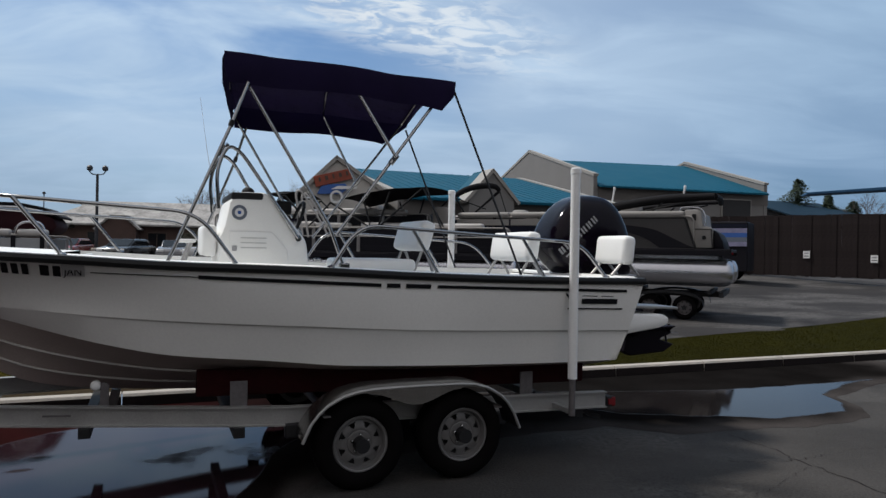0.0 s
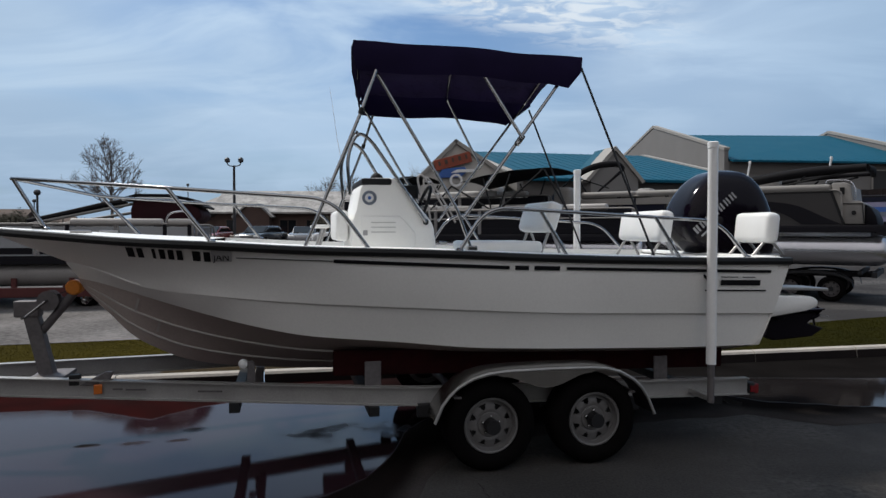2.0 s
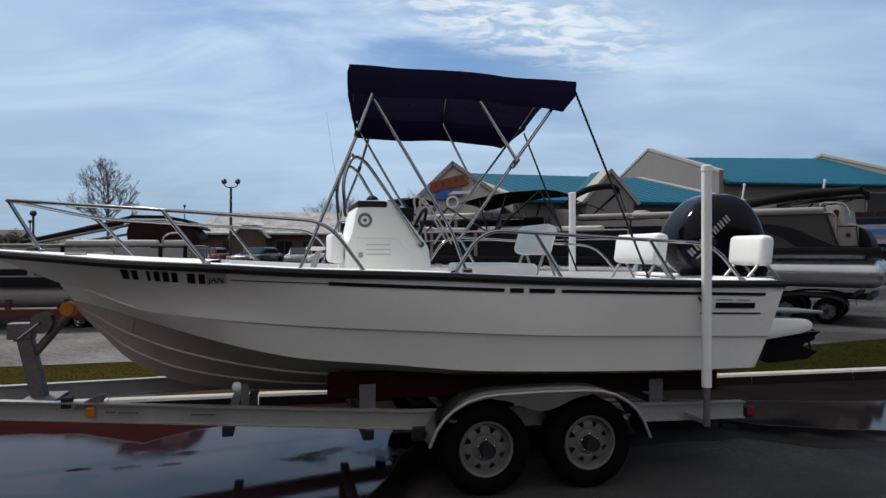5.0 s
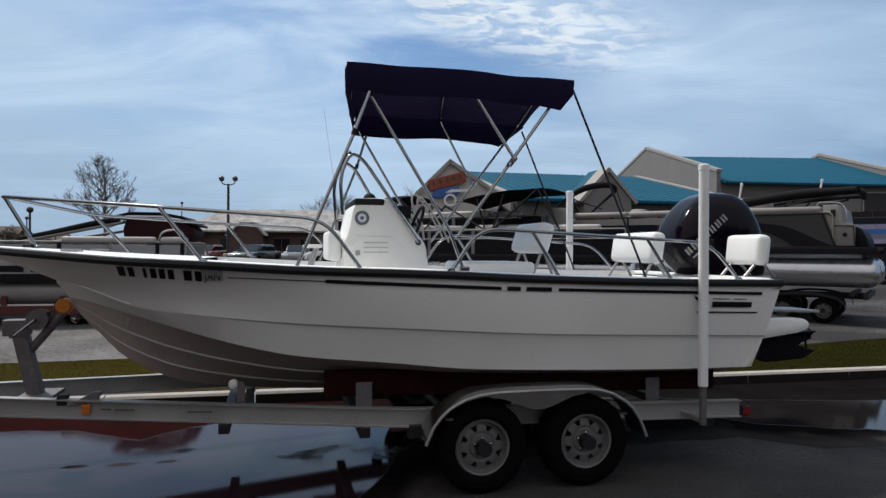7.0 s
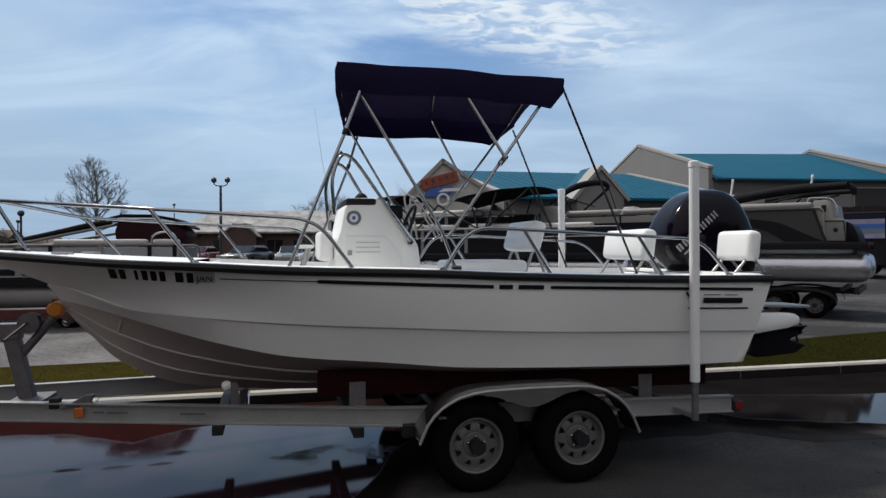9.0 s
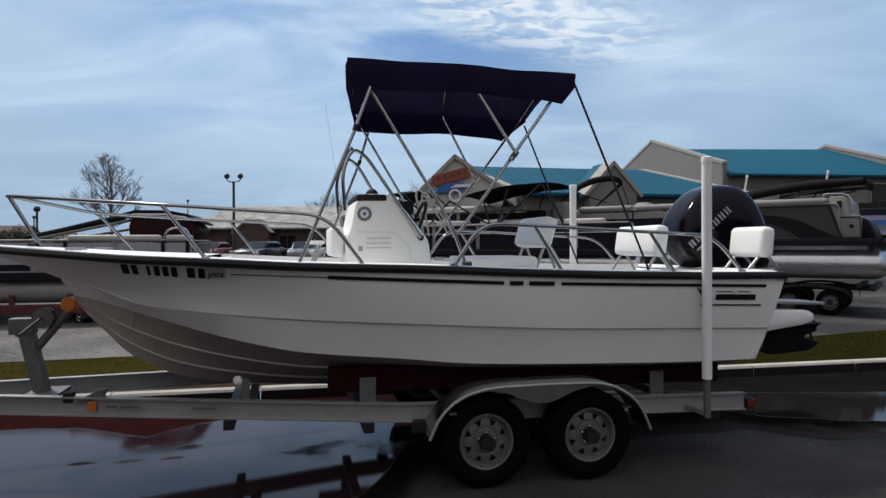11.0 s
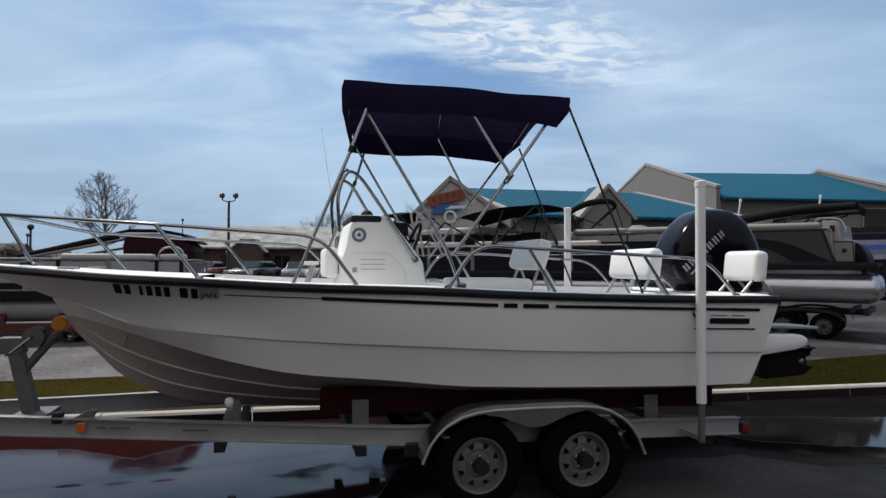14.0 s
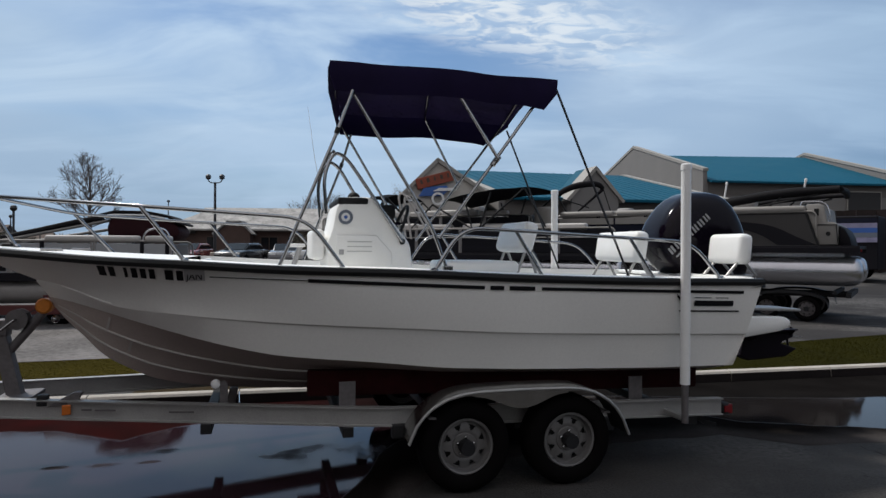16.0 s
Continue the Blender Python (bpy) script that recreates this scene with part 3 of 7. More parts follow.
def wet_ground():
    """The damp margin and the standing water as one sheet, the water's depth kept at each point."""
    bm = bmesh.new()
    lay, lay2, lay3, lay4 = (bm.verts.layers.float.new(k) for k in ("water", "damp", "silt", "mud"))
    rows = []
    steps, cross = 460, 56
    for i in range(steps + 1):
        a = -9.0 + 14.4 * i / steps
        edge = PUDDLE_NEAR(a) + 0.06 * (noise.noise((a * 1.1, 11, 0)) + 0.5 * noise.noise((a * 3.7, 11, 3)) + 0.25 * noise.noise((a * 11, 11, 5)))
        lo = PUDDLE_NEAR(a) - float(np.interp(a, [-9, -2, 0.5, 2], [0.75, 0.75, 0.32, 0.20])) - 0.6 * math.exp(-((a + 2.5) / 2.0) ** 2) + 0.10 * (noise.noise((a * 1.1, 4, 0)) + 0.5 * noise.noise((a * 3.7, 4, 3)))
        back = max(PUDDLE_FAR(a), edge + 0.01)
        row = []
        for k in range(cross + 1):
            s = lo + (-0.004 - lo) * k / cross
            x, y = kp(a, s)
            v = bm.verts.new((x, y, ground_z(x, y) + 0.0022))
            inside = min(s - edge, back - s, 3.85 - a)
            depth = max(0.0, min(1.0, 0.40 + inside * 7.0))
            shoal = 0.0
            for ia, js, ra, rs in ISLANDS:
                shoal = max(shoal, math.exp(-((a - ia) / ra) ** 2 - ((s - js) / rs) ** 2) * (0.30 if rs > 0.2 else 0.46))
            depth -= shoal
            v[lay] = max(0.0, min(1.0, depth))
            soft = min((s - lo) / 0.55, (5.4 - a) / 0.9) + 0.25 * noise.noise((x * 2.3, y * 2.3, 4)) * (1 if k else 0)
            soft = max(0.0, min(1.0, soft)) if 0 < k and i < steps else 0.0
            v[lay2] = soft * soft * (3 - 2 * soft) * (1 - min(0.75, shoal * 1.6))
            v[lay4] = float(np.interp(a + 0.4 * noise.noise((x * 0.9, y * 0.9, 6)), [-3.6, -2.0], [1.0, 0.0]))
            v[lay3] = v[lay2] * float(np.interp(a + 0.5 * noise.noise((x * 1.3, y * 1.3, 8)), [-5.2, -3.6], [0.9, 0.0])) * float(np.interp(s, [-1.5, -1.25], [0.12, 1.0])) * max(0.0, min(1.0, 0.75 + 0.5 * noise.noise((x * 3, y * 3, 2))))
            row.append(v)
        rows.append(row)
    for r, q in zip(rows, rows[1:]):
        for k in range(cross):
            bm.faces.new((r[k], q[k], q[k + 1], r[k + 1]))
    return tagged(part("puddle", bm, M_water, None, "", True), "shallow rain puddle along the gutter with damp silty edges", "puddle", "", "structure")


wet_ground()


def crack(name, pts, seed, width):
    """A wandering open crack in the asphalt, as a thin dark gap."""
    rnd = random.Random(seed)
    bm = bmesh.new()
    rows = []
    for (x0, y0), (x1, y1) in zip(pts, pts[1:]):
        n = max(2, int(math.hypot(x1 - x0, y1 - y0) / 0.04))
        for i in range(n):
            t = i / n
            x, y = x0 + (x1 - x0) * t + rnd.gauss(0, 0.012), y0 + (y1 - y0) * t + rnd.gauss(0, 0.012)
            w = width * rnd.uniform(0.1, 0.9)
            rows.append((bm.verts.new((x - w, y - w * 0.3, 0.003)), bm.verts.new((x + w, y + w * 0.3, 0.003))))
    for a, b in zip(rows, rows[1:]):
        bm.faces.new((a[0], a[1], b[1], b[0]))
    return tagged(part(name, bm, M_crack), "dark open crack in the road asphalt", "crack", "", "structure")


crack("road_crack", [(3.70, 5.75), (3.83, 5.26), (3.82, 4.95), (3.90, 4.61), (3.93, 4.16), (4.1, 3.4), (4.0, 2.0)], 1, 0.009)
crack("road_crack", [(3.2, 5.0), (3.5, 4.92), (3.83, 4.95), (4.6, 5.2), (5.6, 5.25), (7.0, 5.6)], 2, 0.007)
crack("road_crack", [(2.2, 3.75), (2.7, 4.1), (3.1, 4.3), (3.84, 4.8)], 3, 0.006)
crack("road_crack", [(0.2, 4.4), (0.3, 3.9), (0.15, 3.2), (0.4, 2.2)], 4, 0.005)

GRASS_R_FAR = lerp_line([(-6, 0.32), (-3, 0.55), (0, 1.25), (3.45, 2.24), (7.4, 3.33), (11.35, 4.08), (16, 4.8), (40, 6)])
band("grass_verge", lambda a: 0.152, GRASS_R_FAR, -1.0, 40, 84, 0.012, M_soil, "olive winter turf behind the kerb", "turf", 0.0, 0)
band("grass_verge", lambda a: 0.152, GRASS_R_FAR, -5.0, -1.0, 10, 0.012, M_dryturf, "yellowish worn turf behind the kerb", "turf", 0.0, 0)
GRASS_L_NEAR = lerp_line([(-30, -3.6), (-12, -0.2), (-8.4, 0.69), (-7.6, 0.89), (-6.55, 1.11), (-5.0, 1.42), (-4, 1.6)])
GRASS_L_FAR = lerp_line([(-30, 2.0), (-12, 2.15), (-9.0, 2.25), (-8.15, 2.29), (-7.2, 2.38), (-5.0, 2.45), (-4, 1.8)])
band("grass_island", lambda a: GRASS_L_NEAR(a) + 0.1, GRASS_L_FAR, -12, -4, 60, 0.012, M_dryturf, "yellowish winter turf of the entrance island", "turf", 0.03, 2)
band("gravel_lot", lambda a: GRASS_L_FAR(a) + 0.02, lambda a: 11.0, -40, -1.0, 78, 0.014, M_gravel, "pale sunlit gravel under the parked boats", "gravel", 0.05, 3, "structure", 14)


def blades(name, near, far, a0, a1, count, label, material):
    rnd = random.Random(name)
    vs, fs = [], []
    for _ in range(count):
        a = a0 + (a1 - a0) * rnd.random()
        s = near(a) + (far(a) - near(a)) * rnd.random()
        x, y = kp(a, s)
        z = ground_z(x, y) + 0.008
        h, w, t = rnd.uniform(0.007, 0.016), 0.006, rnd.uniform(0, 6.28)
        dx, dy, lx, ly = math.cos(t) * w, math.sin(t) * w, rnd.uniform(-0.02, 0.02), rnd.uniform(-0.02, 0.02)
        k = len(vs)
        vs += [(x - dx, y - dy, z), (x + dx, y + dy, z), (x + lx, y + ly, z + h)]
        fs.append((k, k + 1, k + 2))
    me = bpy.data.meshes.new(name)
    me.from_pydata(vs, [], fs)
    me.materials.append(material)
    return tagged(new(name, me), label, "grass", "", "stuff")


M_darksoil = mat("wet_dark_soil", (0.036, 0.026, 0.014), 0.95, var=0.4, scale=2, fine=40, bump=0.6, spec=0.03)
band("wet_soil", lambda a: 0.153, lambda a: GRASS_L_NEAR(a) - 0.07, -6.6, -3.4, 40, 0.007, M_darksoil, "dark wet soil between the two kerbs", "soil", 0.0, 6)


blades("grass", lambda a: 0.16, lambda a: min(GRASS_R_FAR(a), 7), -4, 14, 70000, "short dull olive grass on the verge", M_grass)
blades("island_grass", lambda a: GRASS_L_NEAR(a) + 0.1, GRASS_L_FAR, -11, -4, 26000, "short yellowish grass on the entrance island", M_dryblade)


def kerb_run(name, line, a0, a1, step, width, height, label):
    """A run of cast kerb stones with rounded shoulders and open joints."""
    run = thing(name, Matrix(), label, "kerb", "", "structure")
    a = a0
    while a < a1:
        b = min(a + step, a1)
        p, q = Vector((*kp(a, line(a)), 0)), Vector((*kp(b, line(b)), 0))
        d = (q - p).normalized()
        nrm = Vector((-d.y, d.x, 0))
        bm = bmesh.new()
        prof = [(0, -0.02), (0.012, height - 0.03), (0.03, height - 0.006), (0.05, height), (width, height + 0.003), (width, -0.02)]
        ends = []
        for o in (p + d * 0.006, q - d * 0.006):
            ends.append([bm.verts.new(o + nrm * s + Vector((0, 0, z))) for s, z in prof])
        n = len(prof)
        for i in range(n):
            bm.faces.new((ends[0][i], ends[0][(i + 1) % n], ends[1][(i + 1) % n], ends[1][i]))
        bm.faces.new(ends[0])
        bm.faces.new(ends[1][::-1])
        part("kerb_stone", bm, M_kerb, run)
        # film on the road-side face: wet concrete, darkened further to paint its shade
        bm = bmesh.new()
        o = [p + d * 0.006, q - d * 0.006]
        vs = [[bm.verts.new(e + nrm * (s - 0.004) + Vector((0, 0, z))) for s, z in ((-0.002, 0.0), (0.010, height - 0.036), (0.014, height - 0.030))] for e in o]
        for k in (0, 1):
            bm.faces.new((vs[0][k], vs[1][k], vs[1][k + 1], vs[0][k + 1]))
        part("wet_shaded_face", bm, M_wetshadekerb, run, "wet kerb face with its shade put into the dark colour")
        a = b
    return run


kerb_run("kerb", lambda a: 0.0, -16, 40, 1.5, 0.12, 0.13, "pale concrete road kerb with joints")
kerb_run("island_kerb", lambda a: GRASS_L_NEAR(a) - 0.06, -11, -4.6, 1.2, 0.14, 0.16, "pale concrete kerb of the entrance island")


# ---- the motorboat, in its own frame: x towards the stern, y away from the road, z up from the road ----
BOAT = pose(0.387, 5.893, 0, 0, 0, 13.5)
SHEER = [(2.06, 1.10, 1.405), (1.0, 1.18, 1.42), (0.0, 1.20, 1.45), (-0.77, 1.20, 1.485), (-1.6, 1.15, 1.51), (-2.18, 1.03, 1.54), (-2.76, 0.82, 1.565), (-3.3, 0.48, 1.60), (-3.7, 0.17, 1.625), (-3.86, 0.0, 1.635)]
KNUCKLE = [(1.95, 1.05, 1.01), (0.17, 1.14, 1.07), (-0.75, 1.12, 1.12), (-1.6, 1.01, 1.165), (-2.26, 0.80, 1.212), (-2.62, 0.58, 1.25), (-2.80, 0.45, 1.28), (-2.99, 0.31, 1.34), (-3.20, 0.12, 1.395), (-3.36, 0.0, 1.42)]
CHINE = [(1.87, 1.0, 0.76), (1.09, 1.02, 0.77), (-0.37, 1.02, 0.82), (-0.99, 0.99, 0.88), (-1.59, 0.91, 0.93), (-1.89, 0.83, 0.98), (-2.19, 0.71, 1.045), (-2.57, 0.47, 1.133), (-2.9, 0.23, 1.212), (-3.12, 0.09, 1.265), (-3.27, 0.0, 1.29)]
KEEL = [(1.83, 0.0, 0.50), (0.0, 0.0, 0.51), (-1.4, 0.0, 0.53), (-2.13, 0.0, 0.58), (-2.5, 0.0, 0.645), (-2.7, 0.0, 0.73), (-2.9, 0.0, 0.85), (-3.06, 0.0, 1.02), (-3.14, 0.0, 1.10), (-3.24, 0.0, 1.22)]


def at_x(keys, x):
    return spline(keys, (x - keys[0][0]) / (keys[-1][0] - keys[0][0]))


def side_y(x, z):
    """The boat's beam on its near side at a height above the knuckle."""
    s, k = at_x(SHEER, x), at_x(KNUCKLE, max(x, -3.32))
    f = (z - k[2]) / (s[2] - k[2])
    return -(k[1] + (s[1] - k[1]) * f)


boat = thing("motorboat", BOAT, "white fibreglass centre console motorboat with black rub rail on a trailer", "motorboat")


def build_hull():
    n = 56
    bm, bm2 = bmesh.new(), bmesh.new()
    stations = [1 - (1 - i / n) ** 1.25 for i in range(n + 1)]

    def line(keys, side):
        return [Vector((p[0], side * p[1], p[2])) for p in (spline(keys, t) for t in stations)]

    def skin(target, rows):
        vr = [[target.verts.new(p) for p in row] for row in rows]
        for r, q in zip(vr, vr[1:]):
            for i in range(n):
                vs = []
                for v in (r[i], r[i + 1], q[i + 1], q[i]):
                    if all((v.co - o.co).length > 1e-5 for o in vs):
                        vs.append(v)
                if len(vs) > 2:
                    target.faces.new(vs)
        return vr
    for side in (-1, 1):
        s, k = line(SHEER, side), line(KNUCKLE, side)
        k2 = []
        for p in k:
            step = 0.006 + 0.019 * max(0.0, min(1.0, (p.x + 2.7) / 1.5))
            k2.append(p - Vector((0, side * step if abs(p.y) > 0.03 else 0.0, 0.012)))
        c = line(CHINE, side)
        rows = []
        for i in range(7):
            f = i / 6
            row = []
            for a, b in zip(s, k):
                p = a.lerp(b, f)
                hollow = max(0.0, min(1.0, (-1.0 - p.x) / 1.7))
                hollow = hollow * hollow * (3 - 2 * hollow) * 4 * f * (1 - f) * min(1.0, abs(p.y) / 0.25)
                row.append(p + Vector((0.02 * hollow, side * (0.006 * 4 * f * (1 - f) - 0.060 * hollow), 0)))
            rows.append(row)
        skin(bm, rows)
        skin(bm, [k, k2, c])
        ci = [Vector((p.x, p.y * 0.93, p.z - 0.012)) for p in c]
        kl = line(KEEL, side)
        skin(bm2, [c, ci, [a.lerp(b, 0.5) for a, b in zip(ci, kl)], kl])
    # transom
    st = [Vector((k[0][0], sd * k[0][1], k[0][2])) for sd in (-1, 1) for k in (SHEER, KNUCKLE, CHINE)]
    kl = Vector((KEEL[0][0], 0, KEEL[0][2]))
    bm.faces.new([bm.verts.new(p) for p in (st[0], st[1], st[2], kl, st[5], st[4], st[3])])
    bmesh.ops.remove_doubles(bm, verts=bm.verts, dist=0.0008)
    bmesh.ops.remove_doubles(bm2, verts=bm2.verts, dist=0.0008)
    topsides = part("hull", bm, M_gel, boat, "glossy off-white gelcoat topsides", True)
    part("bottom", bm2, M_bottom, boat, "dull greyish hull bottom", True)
    # lifting strakes and spray rails under the bow
    for frac in (0.36, 0.70):
        for side in (-1, 1):
            pts = []
            for i in range(30):
                t = 0.25 + 0.74 * i / 29
                c, k = spline(CHINE, t), spline(KEEL, t)
                pts.append(((c[0] + (k[0] - c[0]) * frac), side * c[1] * (1 - frac) * 0.985, c[2] + (k[2] - c[2]) * frac - 0.010))
            part("strake", tube(pts, [0.009] * 28 + [0.006, 0.003], 6), M_strake, boat, "pale moulded strake", True)
    # pale scuffs where the hull rides onto the trailer
    for t0, f0, f1 in ((0.905, 0.05, 0.34), (0.868, 0.38, 0.60)):
        bm = bmesh.new()
        rows = []
        for i in range(9):
            f = f0 + (f1 - f0) * i / 8
            row = []
            for t in (t0 + 0.035 * f, t0 + 0.035 * f + 0.0035):
                c, k = spline(CHINE, t), spline(KEEL, t)
                row.append(bm.verts.new((c[0] + (k[0] - c[0]) * f, -c[1] * 0.965 * (1 - f) - 0.006, c[2] + (k[2] - c[2]) * f - 0.014)))
            rows.append(row)
        for a, b in zip(rows, rows[1:]):
            bm.faces.new((a[0], a[1], b[1], b[0]))
        part("scuff", bm, M_strake, boat, "pale scuff mark")
    for side in (-1, 1):
        pts = []
        for i in range(14):
            x, y, z = spline(KNUCKLE, 0.885 + 0.075 * i / 13)
            pts.append((x, side * (y + 0.004), z))
        part("spray_rail", tube(pts, [0.003] + [0.007] * 12 + [0.003], 6), M_gel, boat, "pale moulded spray rail", True)
    # rub rail
    pts = [Vector((p[0], -p[1] - 0.006, p[2] + 0.012)) for p in (spline(SHEER, i / 60) for i in range(61))]
    pts += [Vector((p.x, -p.y, p.z)) for p in pts[-2::-1]]
    bm = bmesh.new()
    prof = [(-0.012, -0.029), (0.018, -0.024), (0.026, 0.0), (0.018, 0.022), (-0.012, 0.028)]
    rings = []
    for i, p in enumerate(pts):
        d = pts[min(i + 1, len(pts) - 1)] - pts[max(i - 1, 0)]
        out = Vector((d.y, -d.x, 0)).normalized()
        out = -out if out.dot(Vector((p.x + 0.8, p.y, 0))) < 0 else out
        rings.append([bm.verts.new(p + out * a + Vector((0, 0, b))) for a, b in prof])
    for a, b in zip(rings, rings[1:]):
        for k in range(len(prof)):
            j = (k + 1) % len(prof)
            bm.faces.new((a[k], a[j], b[j], b[k]))
    bm.faces.new(rings[0])
    bm.faces.new(rings[-1][::-1])
    part("rub_rail", bm, M_black, boat, "black rubber rub rail", True)
    bm = box((2.065, 0, 1.417), (0.05, 2.2, 0.06), 0.012)
    part("stern_rub_rail", bm, M_black, boat, "black rubber rail across the transom", True)
    # deck cap and inner liner
    bm = bmesh.new()
    outer, mid, lip, floor = [], [], [], []
    for i in range(n + 1):
        x, b, z = spline(SHEER, i / n)
        outer.append((x, b, z + 0.034))
        ib = max(0.0, b - 0.19)
        mid.append((x, ib, z + 0.046))
        lip.append((max(x, -2.9), ib if x > -2.9 else 0.0, z + 0.046))
        floor.append((max(x, -2.25), max(0, ib - 0.08), 1.0 if x > -0.9 else 1.14))
    for side in (-1, 1):
        vo = [bm.verts.new((p[0], side * p[1], p[2])) for p in outer]
        vm = [bm.verts.new((p[0], side * p[1], p[2])) for p in mid]
        vf = [bm.verts.new((p[0], side * p[1], p[2])) for p in floor]
        vc = [bm.verts.new((p[0], 0, p[2])) for p in floor]
        vt = [bm.verts.new((p[0], 0, m[2])) for p, m in zip(outer, mid)]
        for i in range(n):
            bm.faces.new((vo[i], vo[i + 1], vm[i + 1], vm[i]))
            if outer[i][0] > -2.2:
                bm.faces.new((vm[i], vm[i + 1], vf[i + 1], vf[i]))
                bm.faces.new((vf[i], vf[i + 1], vc[i + 1], vc[i]))
            else:
                bm.faces.new((vm[i], vm[i + 1], vt[i + 1], vt[i]))
    part("deck", bm, M_deckw, boat, "white non-skid deck and gunwale cap", False)
    # bulkhead under the fore deck, stern splash well
    part("bulkhead", box((-2.19, 0, 1.36), (0.03, 1.5, 0.42), 0.01), M_deckw, boat)
    part("splash_well", box((1.93, 0, 1.20), (0.16, 1.9, 0.42), 0.03), M_deckw, boat)
    part("transom_cap", box((1.98, 0, 1.438), (0.14, 2.0, 0.03), 0.01), M_deckw, boat)
    return topsides


HULL = build_hull().data
HULL.set_sharp_from_angle(angle=radians(13))
HULL_TREE = BVHTree.FromPolygons([v.co for v in HULL.vertices], [list(p.vertices) for p in HULL.polygons])


def skin_y(x, z):
    """The near topside's y at a place along the boat and a height."""
    hit = HULL_TREE.ray_cast(Vector((x, -3, z)), Vector((0, 1, 0)))[0]
    return hit.y if hit else side_y(x, z)


def decal(name, x0, x1, za, zb, material, steps=10, label=""):
    """A thin film on the near topside; za and zb give its lower and upper height at x."""
    bm = bmesh.new()
    rows = []
    for i in range(steps + 1):
        x = x0 + (x1 - x0) * i / steps
        lo, hi = za(x), zb(x)
        rows.append([bm.verts.new((x, skin_y(x, z) - 0.008, z)) for z in (lo, (lo + hi) / 2, hi)])
    for a, b in zip(rows, rows[1:]):
        for k in (0, 1):
            bm.faces.new((a[k], b[k], b[k + 1], a[k + 1]))
    return part(name, bm, material, boat, label)


def stripe_z(x):
    return float(np.interp(x, [-2.2, -1.45, -0.23, 0.16, 1.9], [1.478, 1.452, 1.398, 1.387, 1.338]))


def bar(name, x0, x1, dz, h, material, steps=6, label=""):
    return decal(name, x0, x1, lambda x: stripe_z(x) + dz - h / 2, lambda x: stripe_z(x) + dz + h / 2, material, steps, label)


bar("pinstripe", -2.06, -1.44, 0, 0.006, M_decal, 12, "thin black pinstripe")
bar("stripe", -1.44, -0.25, 0, 0.024, M_decal, 16, "black side stripe")
bar("stripe", 0.17, 1.88, 0, 0.022, M_decal, 20, "black side stripe")
bar("model_mark", -0.21, -0.11, 0, 0.030, M_decal, 3, "black lettering bar")
bar("model_mark", -0.07, 0.12, 0, 0.030, M_decal, 3, "black lettering bar")
# hull number as plain bars
x = -2.79
for w, gap in ((0.062, 0.012), (0.05, 0.055), (0.026, 0.02), (0.046, 0.012), (0.046, 0.012), (0.046, 0.055), (0.062, 0.012), (0.052, 0.0)):
    decal("number_bar", x + w * 0.08, x + w * 0.92, lambda q: 1.474 - (q + 2.75) * 0.055, lambda q: 1.540 - (q + 2.75) * 0.055, M_decal, 3, "dark bar of the hull number")
    x += w + gap
decal("sticker", -2.22, -2.09, lambda q: 1.448, lambda q: 1.530, M_sticker, 3, "pale grey registration sticker")
# maker's mark on the quarter as plain shapes
bar("mark_bar", 1.43, 1.79, -0.088, 0.042, M_decal, 6, "black maker's mark bar")
bar("mark_line", 1.30, 1.85, -0.148, 0.012, M_decal, 6, "thin black line")
bar("mark_line", 1.43, 1.58, -0.046, 0.006, M_decal, 4, "thin black line")
bar("mark_line", 1.62, 1.74, -0.046, 0.006, M_decal, 4, "thin black line")
decal("mark_swoosh", 1.27, 1.35, lambda q: 1.315 - (q - 1.27) * 1.0, lambda q: 1.335 - (q - 1.27) * 0.75, M_decal, 5, "black slanted mark")

txt = bpy.data.curves.new("month_text", "FONT")
txt.body = "JAN"
txt.size, txt.extrude, txt.align_x = 0.064, 0.001, "CENTER"
txt_ob = bpy.data.objects.new("month_text", txt)
scene.collection.objects.link(txt_ob)
bpy.context.view_layer.update()
txt_me = bpy.data.meshes.new_from_object(txt_ob)
bpy.data.objects.remove(txt_ob)
txt_me.materials.append(M_decal)
month = new("month_text", txt_me)
month.parent = boat
month.matrix_local = pose(-2.155, skin_y(-2.155, 1.48) - 0.014, 1.455, 90, 0, math.degrees(math.atan2(skin_y(-2.105, 1.48) - skin_y(-2.205, 1.48), 0.10)))


